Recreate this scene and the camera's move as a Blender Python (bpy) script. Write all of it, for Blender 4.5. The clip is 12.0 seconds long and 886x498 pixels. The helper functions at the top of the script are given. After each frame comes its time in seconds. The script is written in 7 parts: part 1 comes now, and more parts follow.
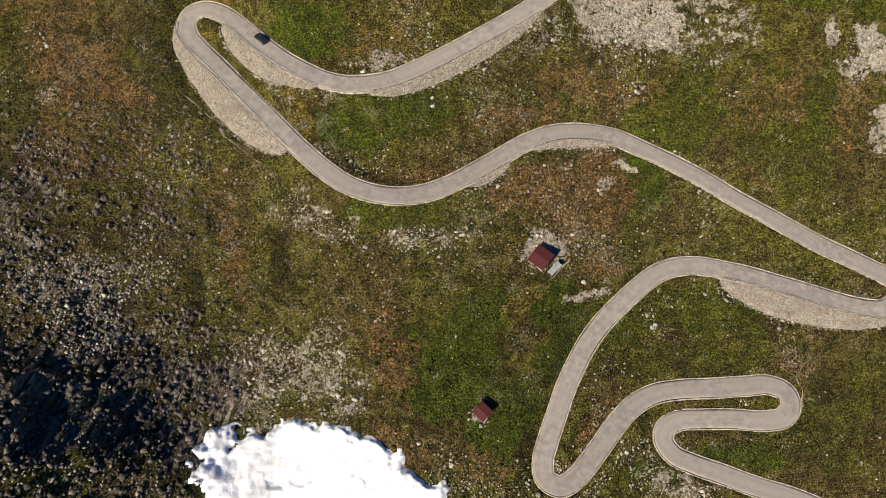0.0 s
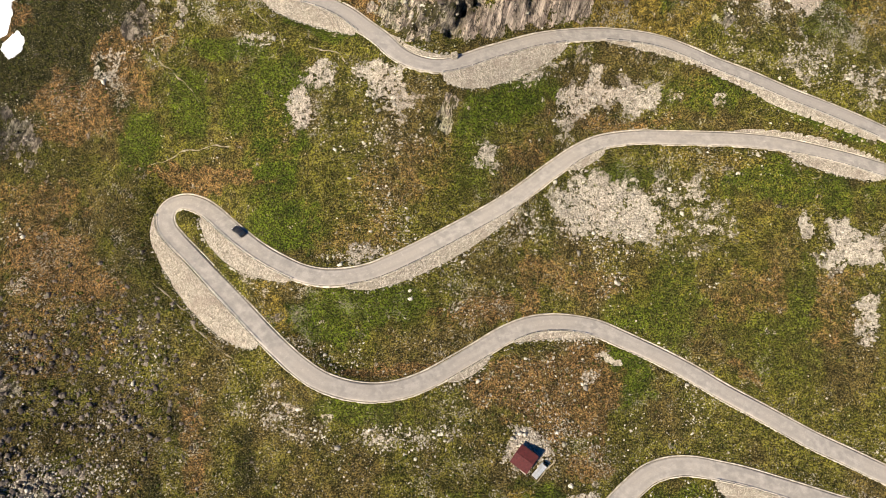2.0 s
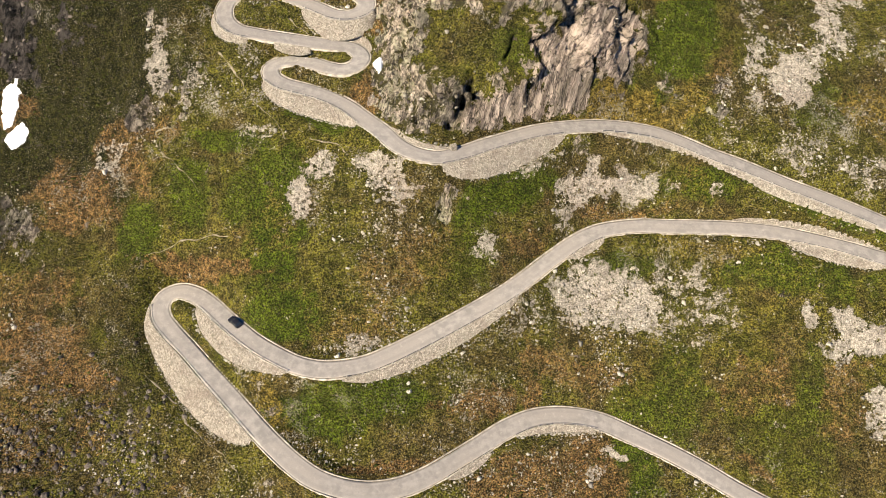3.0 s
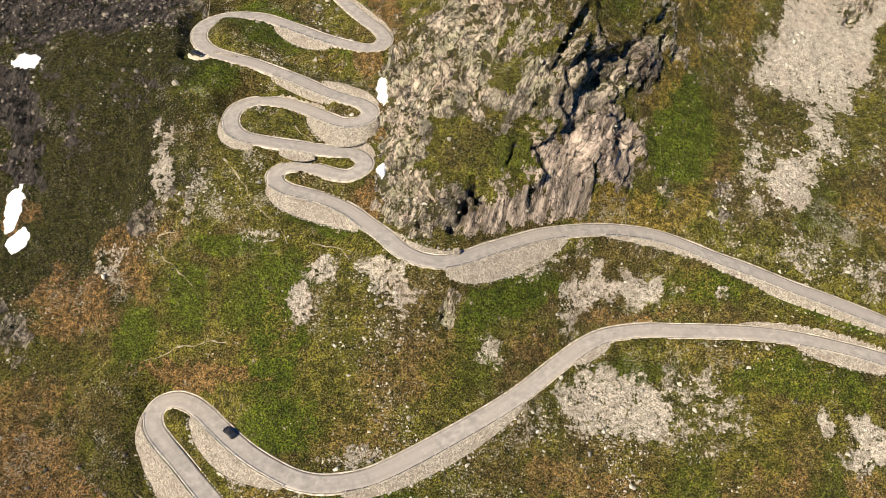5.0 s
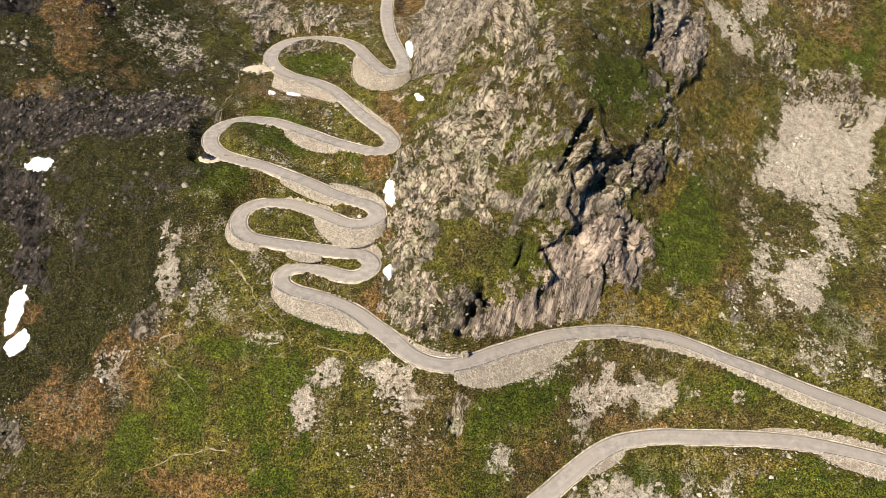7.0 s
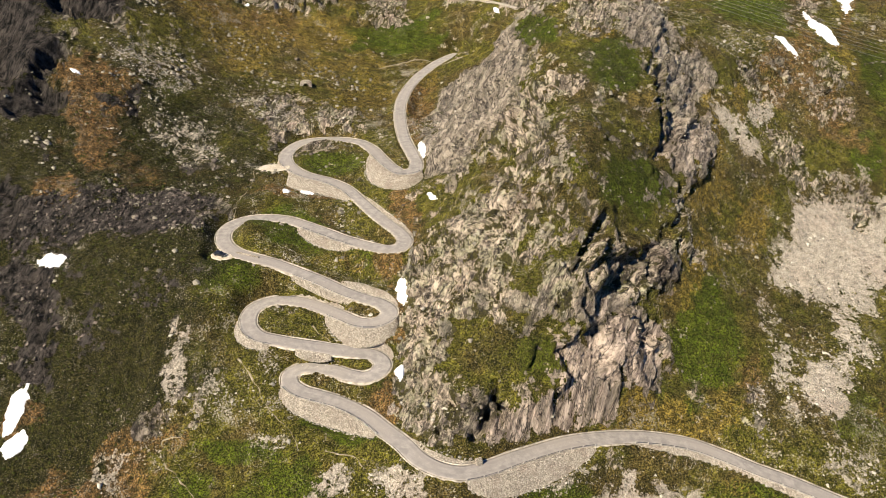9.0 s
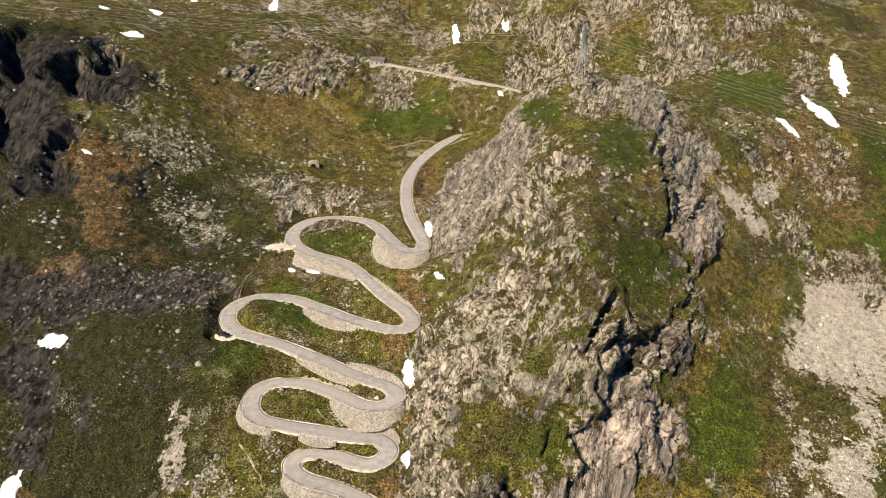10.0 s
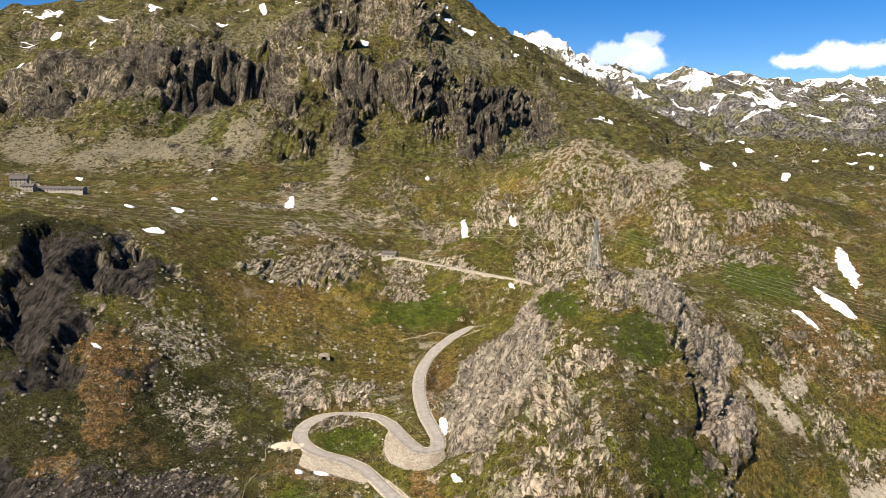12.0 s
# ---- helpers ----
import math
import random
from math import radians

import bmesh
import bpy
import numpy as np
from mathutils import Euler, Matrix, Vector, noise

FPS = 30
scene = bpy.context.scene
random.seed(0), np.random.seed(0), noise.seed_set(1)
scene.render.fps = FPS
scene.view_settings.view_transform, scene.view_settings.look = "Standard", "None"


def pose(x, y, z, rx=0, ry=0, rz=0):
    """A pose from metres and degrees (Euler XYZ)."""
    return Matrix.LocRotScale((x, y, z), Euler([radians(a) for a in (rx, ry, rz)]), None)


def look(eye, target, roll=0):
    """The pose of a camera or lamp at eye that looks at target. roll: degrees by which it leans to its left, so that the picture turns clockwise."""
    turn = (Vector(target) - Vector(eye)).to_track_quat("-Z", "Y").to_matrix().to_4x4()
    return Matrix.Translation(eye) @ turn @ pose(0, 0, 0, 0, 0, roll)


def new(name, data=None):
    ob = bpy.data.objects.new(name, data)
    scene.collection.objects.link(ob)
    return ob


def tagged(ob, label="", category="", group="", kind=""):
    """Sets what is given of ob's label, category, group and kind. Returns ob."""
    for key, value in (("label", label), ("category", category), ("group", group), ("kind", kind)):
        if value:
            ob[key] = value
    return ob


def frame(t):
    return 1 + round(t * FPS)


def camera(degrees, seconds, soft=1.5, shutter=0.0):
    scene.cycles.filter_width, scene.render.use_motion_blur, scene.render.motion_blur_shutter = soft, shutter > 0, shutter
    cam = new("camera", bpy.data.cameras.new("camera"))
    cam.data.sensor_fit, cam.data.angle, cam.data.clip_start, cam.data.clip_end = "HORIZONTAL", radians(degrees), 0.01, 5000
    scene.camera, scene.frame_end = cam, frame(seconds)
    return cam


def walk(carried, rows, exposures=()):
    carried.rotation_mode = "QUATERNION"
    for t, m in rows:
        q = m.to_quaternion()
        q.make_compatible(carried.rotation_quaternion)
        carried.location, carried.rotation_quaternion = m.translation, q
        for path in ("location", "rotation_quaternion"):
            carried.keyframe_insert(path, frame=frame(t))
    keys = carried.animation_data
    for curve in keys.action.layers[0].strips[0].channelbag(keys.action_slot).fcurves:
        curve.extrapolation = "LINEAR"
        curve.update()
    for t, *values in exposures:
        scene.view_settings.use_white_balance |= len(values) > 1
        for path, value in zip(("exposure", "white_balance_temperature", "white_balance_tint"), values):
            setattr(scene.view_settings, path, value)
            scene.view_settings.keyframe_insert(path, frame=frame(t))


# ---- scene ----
cam = camera(64.0, 12.0, soft=0.75)
METRES, EYE, TILT, LEAN, TURN = 41.0, 200.0, -70.0, 0.0, 0.0
ROWS = [
    (0.0, 0.0, 0.0, 0.0, -0.0, 0.0, 0.0),
    (0.5, 0.0341, 0.0354, 0.085, -0.18, 2.68, 0.05),
    (1.0, 0.0586, 0.0691, 0.1736, -0.42, 5.45, 0.08),
    (1.5, 0.0706, 0.0959, 0.2443, -0.66, 8.07, 0.07),
    (2.0, 0.0791, 0.1227, 0.3174, -0.86, 12.04, 0.09),
    (2.5, 0.0743, 0.1439, 0.3719, -1.0, 15.77, 0.15),
    (3.0, 0.0642, 0.1553, 0.4102, -1.07, 18.35, 0.21),
    (5.0, 0.0266, 0.1925, 0.5044, -1.23, 25.94, 0.38),
    (5.5, 0.0192, 0.1994, 0.5252, -1.22, 27.76, 0.43),
    (6.0, 0.0062, 0.2073, 0.5452, -1.24, 29.74, 0.5),
    (6.5, -0.0046, 0.2156, 0.5623, -1.19, 31.57, 0.48),
    (7.0, -0.0161, 0.224, 0.5799, -1.12, 33.57, 0.34),
    (9.0, -0.0644, 0.2562, 0.6486, -0.92, 41.17, -0.23),
    (9.5, -0.0802, 0.2655, 0.6703, -0.89, 43.44, -0.3),
    (10.0, -0.1057, 0.2797, 0.7083, -0.81, 47.35, -0.39),
    (10.5, -0.1317, 0.2932, 0.7414, -0.8, 50.96, -0.37),
    (11.0, -0.1599, 0.3045, 0.7759, -0.74, 54.9, -0.36),
    (11.5, -0.1876, 0.3143, 0.8076, -0.68, 58.54, -0.34),
    (12.0, -0.2216, 0.3257, 0.8386, -0.57, 62.54, -0.55),
]
walk(cam, [(t, pose(0, 0, EYE, TILT, LEAN, TURN) @ pose(METRES * x, METRES * y, METRES * z, 90 + pitch, roll, yaw)) for t, x, y, z, yaw, pitch, roll in ROWS],
     [(0.0, 0.5), (0.8, 0.68), (1.6, 0.98), (2.4, 1.08), (4.0, 1.03), (9.0, 1.0), (10.5, 1.03), (12.0, 1.12)])

# ---- light ----
SUN_EL, SUN_AZ = 42.0, 222.0          # degrees; azimuth clockwise from +y
world = bpy.data.worlds.new("world")
scene.world = world
world.use_nodes = True
wn, wl = world.node_tree.nodes, world.node_tree.links
wn.clear()
sky = wn.new("ShaderNodeTexSky")
sky.sky_type, sky.sun_disc = "NISHITA", False
sky.sun_elevation, sky.sun_rotation = radians(SUN_EL), radians(SUN_AZ)
sky.altitude, sky.air_density, sky.dust_density = 2100, 1.0, 0.4
rich = wn.new("ShaderNodeHueSaturation")
rich.inputs["Hue"].default_value = 0.512
rich.inputs["Saturation"].default_value = 1.55
rich.inputs["Value"].default_value = 1.4
wl.new(sky.outputs[0], rich.inputs["Color"])
tc = wn.new("ShaderNodeTexCoord")
cloud_noise = wn.new("ShaderNodeTexNoise")
cloud_noise.inputs["Scale"].default_value, cloud_noise.inputs["Detail"].default_value, cloud_noise.inputs["Roughness"].default_value = 26, 6, 0.6
wl.new(tc.outputs["Generated"], cloud_noise.inputs["Vector"])
sky_col = rich.outputs[0]
# small fair-weather clouds over the far range: direction, half width, half height, density
CLOUDS = [(0.233, 0.963, 0.135, 0.055, 0.022, 0.700), (0.264, 0.956, 0.127, 0.050, 0.018, 0.700), (0.465, 0.876, 0.126, 0.050, 0.024, 1.000), (0.501, 0.857, 0.122, 0.045, 0.020, 1.000), (0.431, 0.894, 0.121, 0.040, 0.014, 1.000), (0.124, 0.980, 0.155, 0.020, 0.013, 1.000), (0.252, 0.955, 0.154, 0.030, 0.014, 0.600)]
for cx, cy, cz, hw, hh, dense in CLOUDS:
    sub = wn.new("ShaderNodeVectorMath")
    sub.operation = "SUBTRACT"
    sub.inputs[1].default_value = (cx, cy, cz)
    wl.new(tc.outputs["Generated"], sub.inputs[0])
    mul = wn.new("ShaderNodeVectorMath")
    mul.operation = "MULTIPLY"
    mul.inputs[1].default_value = (1.3 / hw, 1.0, 1.3 / hh)
    wl.new(sub.outputs[0], mul.inputs[0])
    ln = wn.new("ShaderNodeVectorMath")
    ln.operation = "LENGTH"
    wl.new(mul.outputs[0], ln.inputs[0])
    wob = wn.new("ShaderNodeMath")
    wob.operation = "MULTIPLY_ADD"
    wl.new(cloud_noise.outputs["Fac"], wob.inputs[0])
    wob.inputs[1].default_value = -2.4
    wl.new(ln.outputs["Value"], wob.inputs[2])
    rm = wn.new("ShaderNodeMapRange")
    rm.interpolation_type = "SMOOTHSTEP"
    rm.inputs[1].default_value, rm.inputs[2].default_value, rm.inputs[3].default_value, rm.inputs[4].default_value = -0.55, 0.0, dense, 0.0
    wl.new(wob.outputs[0], rm.inputs[0])
    mx = wn.new("ShaderNodeMix")
    mx.data_type = "RGBA"
    wl.new(rm.outputs[0], mx.inputs[0])
    wl.new(sky_col, mx.inputs[6])
    mx.inputs[7].default_value = (13.0, 13.5, 14.5, 1)
    sky_col = mx.outputs[2]
bg = wn.new("ShaderNodeBackground")
bg.inputs["Strength"].default_value = 0.042
wout = wn.new("ShaderNodeOutputWorld")
wl.new(sky_col, bg.inputs[0])
wl.new(bg.outputs[0], wout.inputs[0])

sun = new("sun", bpy.data.lights.new("sun", "SUN"))
sun.data.energy, sun.data.angle, sun.data.color = 5.5, radians(0.53), (1.0, 0.885, 0.70)
sd = Vector((math.sin(radians(SUN_AZ)) * math.cos(radians(SUN_EL)), math.cos(radians(SUN_AZ)) * math.cos(radians(SUN_EL)), math.sin(radians(SUN_EL))))
sun.matrix_world = look(sd * 900, (0, 0, 0))
scene.view_settings.exposure = 0.0

# ---- numeric helpers ----


def sstep(a, b, v):
    t = np.clip((v - a) / (b - a), 0, 1)
    return t * t * (3 - 2 * t)


def perlin(x, y, seed=0):
    """Gradient noise over arrays, about -0.7 to 0.7."""
    tab = np.random.RandomState(seed).permutation(512).astype(np.int32)
    ang = np.random.RandomState(seed + 99).rand(512) * 2 * np.pi
    gu, gv = np.cos(ang).astype(np.float32), np.sin(ang).astype(np.float32)
    x, y = np.asarray(x), np.asarray(y)
    xf, yf = np.floor(x), np.floor(y)
    fx, fy = (x - xf).astype(np.float32), (y - yf).astype(np.float32)
    xi, yi = xf.astype(np.int32), yf.astype(np.int32)
    u, v = fx * fx * fx * (fx * (fx * 6 - 15) + 10), fy * fy * fy * (fy * (fy * 6 - 15) + 10)
    left, right = tab[xi & 511] + yi, tab[(xi + 1) & 511] + yi

    def corner(col, i, j):
        k = tab[(col + j) & 511]
        return gu[k] * (fx - i) + gv[k] * (fy - j)

    a, b = corner(left, 0, 0), corner(right, 1, 0)
    c, d = corner(left, 0, 1), corner(right, 1, 1)
    return (a + (b - a) * u) * (1 - v) + (c + (d - c) * u) * v


def fbm(x, y, size, octaves, seed=0, gain=0.5):
    out, amp = 0.0, 1.0
    for o in range(octaves):
        f = 2.03 ** o / size
        out = out + amp * perlin(x * f + 17.3 * o, y * f - 9.1 * o, seed + o)
        amp *= gain
    return out


def ridged(x, y, size, octaves, seed=0, gain=0.5):
    out, amp = 0.0, 1.0
    for o in range(octaves):
        f = 2.1 ** o / size
        out = out + amp * (1 - 2 * np.abs(perlin(x * f + 5.7 * o, y * f + 3.3 * o, seed + o)) * 1.4)
        amp *= gain
    return out


def blocks(x, y, size, seed=0):
    """Broken blocks: every cell has its own height and tilt; also the distance to the cell's edge."""
    rs = np.random.RandomState(seed)
    ox, oy, oh, tx, ty = rs.rand(5, 4096)
    u, v = x / size, y / size
    iu, iv = np.floor(u).astype(np.int64), np.floor(v).astype(np.int64)
    d1, d2 = np.full(x.shape, 9.0), np.full(x.shape, 9.0)
    high = np.zeros(x.shape)
    for i in (-1, 0, 1):
        for j in (-1, 0, 1):
            k = ((iu + i) * 73 + (iv + j) * 1171) & 4095
            du, dv = u - (iu + i + ox[k]), v - (iv + j + oy[k])
            d = du * du + dv * dv
            b = d < d1
            d2 = np.where(b, d1, np.minimum(d2, d))
            high = np.where(b, oh[k] - 0.5 + (tx[k] - 0.5) * du + (ty[k] - 0.5) * dv, high)
            d1 = np.where(b, d, d1)
    return high, np.sqrt(d2) - np.sqrt(d1)


def hermite(st, v, q):
    """Cubic interpolation of the last axis of v, given at stations st, at q."""
    h = np.diff(st)
    d = np.diff(v, axis=-1) / h
    m = np.concatenate([d[..., :1], (d[..., :-1] * h[1:] + d[..., 1:] * h[:-1]) / (h[1:] + h[:-1]), d[..., -1:]], -1)
    q = np.clip(q, st[0], st[-1])
    i = np.clip(np.searchsorted(st, q, side="right") - 1, 0, len(st) - 2)
    t = (q - st[i]) / h[i]
    return (v[..., i] * (1 + 2 * t) * (1 - t) ** 2 + m[..., i] * h[i] * t * (1 - t) ** 2
            + v[..., i + 1] * t * t * (3 - 2 * t) + m[..., i + 1] * h[i] * t * t * (t - 1))


# ---- relief: heights of the valley at stations across (x) and along (y) ----
COL_X = (-2600, -900, -350, -220, -150, -105, -70, -42, -20, 0, 20, 40, 65, 100, 150, 280, 700, 2600)
ROW_Y = (-400, -60, 0, 45, 85, 120, 148, 168, 186, 206, 232, 262, 295, 330, 370, 420, 490, 580, 720, 960)
RELIEF_LOWER = [
    (60, 60, -32, -60, -76, -87, -95, -102, -106, -110, -113, -116, -120, -123, -127, -129, -84, -60),
    (233, 233, 85, 68, 47, 33, 22, 13, 7, 2, -4, -9, -16, -22, -25, -18, 79, 117),
    (261, 261, 90, 67, 48, 42, 19, 9, 8, 6, 2, -3, -7, -7, -6, 0, 107, 146),
    (280, 280, 93, 58, 34, 22, 8, 8, 10, 10, 8, 4, 0, -1, 2, 14, 126, 167),
    (296, 296, 96, 53, 26, 17, 14, 14, 14, 14, 12, 9, 7, 9, 13, 28, 142, 184),
]
RELIEF_MIDDLE = [
    (309, 309, 100, 52, 24, 20, 25, 29, 29, 27, 24, 20, 18, 23, 28, 42, 155, 197),
    (317, 317, 106, 54, 30, 30, 39, 45, 48, 47, 42, 35, 30, 36, 39, 53, 164, 207),
    (323, 323, 111, 58, 38, 41, 50, 56, 58, 60, 58, 50, 42, 47, 47, 61, 170, 212),
    (327, 327, 116, 64, 48, 52, 61, 64, 65, 70, 76, 72, 56, 57, 52, 68, 175, 217),
    (331, 331, 123, 71, 60, 66, 72, 71, 71, 81, 95, 95, 76, 65, 58, 75, 180, 221),
]
RELIEF_UPPER = [
    (334, 334, 133, 83, 76, 81, 84, 77, 77, 90, 110, 121, 105, 77, 65, 83, 185, 224),
    (336, 336, 146, 97, 92, 88, 86, 82, 85, 94, 114, 129, 127, 99, 78, 94, 190, 226),
    (336, 336, 161, 114, 108, 92, 90, 89, 92, 103, 122, 140, 144, 124, 102, 107, 194, 226),
    (336, 336, 175, 137, 124, 103, 97, 96, 93, 100, 128, 151, 154, 142, 127, 122, 197, 225),
    (333, 333, 181, 160, 135, 108, 100, 95, 92, 96, 112, 130, 139, 139, 138, 137, 198, 221),
]
RELIEF_PASS = [
    (328, 328, 175, 172, 146, 122, 111, 106, 104, 105, 109, 115, 122, 131, 146, 148, 196, 215),
    (319, 319, 166, 169, 157, 144, 134, 127, 129, 136, 136, 133, 133, 155, 170, 148, 190, 204),
    (304, 304, 161, 161, 159, 151, 142, 135, 131, 131, 144, 165, 189, 202, 197, 154, 177, 187),
    (274, 274, 169, 167, 167, 170, 173, 176, 177, 180, 182, 185, 190, 196, 199, 183, 161, 169),
    (240, 240, 231, 236, 235, 234, 233, 232, 231, 230, 228, 226, 224, 220, 214, 198, 170, 190),
]
RELIEF = RELIEF_LOWER + RELIEF_MIDDLE + RELIEF_UPPER + RELIEF_PASS

# ---- the pass road: bends from the pass down to the valley ----
ROAD_A = [
    (8.3, 429.8), (0.3, 421.9), (-8.8, 407.4), (-15.9, 390.6), (-20, 371.1), (-20.6, 351.2), (-19.2, 333.3), (-16.4, 315.8), (-12.8, 301.1),
    (-10.9, 291), (-12.4, 283.6), (-16.3, 282.4), (-20.5, 287.6), (-25.8, 298.5), (-31, 310.4), (-36.5, 318), (-44.2, 321.4), (-53, 322),
    (-60, 319.6), (-64.7, 312.2), (-65.4, 303.3), (-61.6, 295.1), (-55.1, 289.7), (-46.8, 286.9), (-38.5, 281.7), (-32.2, 273.6), (-26.1, 264.4),
    (-20.3, 256.2), (-15.6, 249.8), (-13.4, 244.3), (-15, 239.3), (-19.2, 238.2), (-25, 240.4), (-33.3, 245.1), (-42, 251.3), (-51, 257.6),
]
ROAD_B = [
    (-57.9, 261.6), (-64.4, 263), (-71.3, 261.6), (-76.3, 257), (-77.5, 250.1), (-75.3, 243.3), (-70.6, 238.4), (-64.3, 235.7), (-56.4, 233.5),
    (-48.3, 230), (-40.4, 226.3), (-32.6, 222), (-25.2, 219), (-19.7, 217), (-17, 213.8), (-17.8, 210), (-21.1, 207.8), (-25.9, 208.3),
    (-31.6, 212.2), (-37.4, 216.3), (-43.3, 219.8), (-50.1, 222.1), (-56.4, 221.7), (-60.2, 218.4), (-61.2, 213.1), (-59.8, 208), (-56.1, 204.3),
    (-50.8, 203), (-43.9, 202), (-37.1, 201.2), (-30.3, 200.4), (-24.4, 200.1), (-20.1, 199), (-17.9, 195.8), (-19.3, 192), (-22.7, 190.3),
]
ROAD_C = [
    (-27.7, 191.8), (-33.1, 194.9), (-38.3, 196.5), (-42.4, 196.5), (-45.2, 194.2), (-44.7, 190.7), (-41, 187.6), (-36, 186.2), (-30.2, 184.6),
    (-21.9, 180.3), (-16.6, 175.6), (-10.7, 170.4), (-6.6, 165.9), (-1.1, 162.8), (5.1, 162), (11.5, 164.3), (19.7, 168.9), (28.3, 173.3),
    (37.1, 177.1), (46.1, 179.7), (55.2, 181.7), (64.2, 182.1), (72.9, 181.2), (81, 178.3), (88.8, 174.7), (96.6, 171.7), (104.2, 168.4),
    (111.6, 165), (119.1, 162.1), (126.4, 159), (131.5, 156.7), (156.8, 143), (176.8, 131), (183.8, 131.4), (179, 129.7), (159, 135.7),
]
ROAD_D = [
    (137.1, 143.8), (127.4, 148), (116.7, 151.7), (107.1, 154.1), (95.6, 155.9), (78.7, 157.1), (63.3, 157.7), (54.5, 156.2), (47.2, 152.4),
    (39.9, 147), (30.9, 139.6), (22.3, 133.3), (14, 128.3), (5.9, 123.6), (-2, 119.2), (-8.2, 115.9), (-14.3, 113.2), (-20.4, 111.8),
    (-26.5, 111.4), (-32.8, 112.7), (-39.4, 115.9), (-46.2, 120.2), (-51.6, 124.5), (-56.3, 128.7), (-60.9, 133.1), (-66.3, 137), (-70.8, 138.4),
    (-74.3, 137.1), (-75.6, 133.9), (-74.7, 130.2), (-71.3, 126.1), (-66.5, 121.5), (-60.9, 115.9), (-53.6, 108.7), (-46.5, 101.6), (-39.7, 95),
]
ROAD_E = [
    (-33.2, 89.5), (-26.9, 85.5), (-19.4, 83.2), (-12, 82.8), (-4.7, 84.2), (1.3, 86.8), (9, 91.4), (17, 96.6), (25.3, 101.9),
    (32, 104.8), (38.7, 105.8), (45.3, 105.5), (51.7, 104.2), (58, 101.4), (70, 95.7), (78.2, 91.1), (86.2, 86), (94.2, 81.5),
    (102.2, 76.8), (110, 72.3), (117.8, 68.4), (123.9, 65.2), (128.1, 62.9), (130.9, 60.1), (130.5, 56.4), (126.5, 53.3), (120.5, 53.6),
    (113.1, 55.7), (105.6, 58.3), (97.9, 60.9), (90.1, 63.4), (82.1, 65.3), (75.6, 66.5), (69, 66.3), (63, 64.4), (57.6, 60.6),
]
ROAD_F = [
    (52.3, 56), (47, 51), (41.8, 44.8), (37.4, 37.6), (33.9, 30.6), (31.2, 23.7), (28.6, 17), (27, 11.8), (27.4, 7.2),
    (31.1, 5.1), (35.8, 7.5), (40, 11.9), (44.3, 17.1), (48.7, 22.4), (53.9, 27.1), (59.8, 30), (66.4, 31.2), (76.2, 31.7),
    (86.2, 32.4), (93.5, 32.6), (97.6, 30.6), (98.4, 27), (96, 23.8), (90.7, 22.8), (82.1, 23.3), (72.7, 23.3), (66.3, 22.9),
    (62.6, 20.9), (61.8, 17.5), (63.9, 14), (69.9, 11.1), (77.6, 8.5), (86.7, 5.2), (95.8, 2.6), (107.7, -2.1), (119.4, -6.8),
]
ROAD_HEIGHTS = [103.9, 96.1, 93.4, 92.8, 90.3, 84.4, 82.7, 81.9, 74.7, 72.1, 67.2, 61.3, 56.2, 47.6, 39.1, 36.4, 36.4, 33.6, 29.1, 29.1, 22.3, 15.0, 11.5, 5.8, 2.8, 2.8, 0.3, -2.8, -4.9, -7.9]


def resample(pts, step):
    """A smooth line through pts, at even steps."""
    pts = np.array(pts, float)
    s = np.r_[0, np.cumsum(np.hypot(*np.diff(pts, axis=0).T))]
    fine = np.linspace(0, s[-1], int(s[-1] / 0.25))
    line = np.stack([hermite(s, pts[:, k], fine) for k in range(pts.shape[1])], 1)
    for _ in range(6):
        line[1:-1] = (line[:-2] + 2 * line[1:-1] + line[2:]) / 4
    a = np.r_[0, np.cumsum(np.hypot(*np.diff(line, axis=0).T))]
    q = np.arange(0, a[-1], step)
    return np.stack([np.interp(q, a, line[:, k]) for k in range(pts.shape[1])], 1)


ROAD_STEP, HALF = 1.0, 2.65
road_xy = resample(ROAD_A + ROAD_B + ROAD_C + ROAD_D + ROAD_E + ROAD_F, ROAD_STEP)
NS = len(road_xy)
road_z = np.interp(np.linspace(0, 1, NS), np.linspace(0, 1, len(ROAD_HEIGHTS)), ROAD_HEIGHTS)
kern = np.ones(25) / 25
road_z = np.convolve(np.pad(road_z, 12, mode="edge"), kern, "valid")
tang = np.gradient(road_xy, axis=0)
tang /= np.hypot(tang[:, 0], tang[:, 1])[:, None]
road_n = np.stack([-tang[:, 1], tang[:, 0]], 1)      # to the left of the way down

DAM_ROAD = [(-46.4, 506.0, 133.1), (-19.4, 486.0, 131.1), (8.7, 463.0, 129.8), (36.9, 438.0, 128.3), (46.5, 425.0, 127.3)]

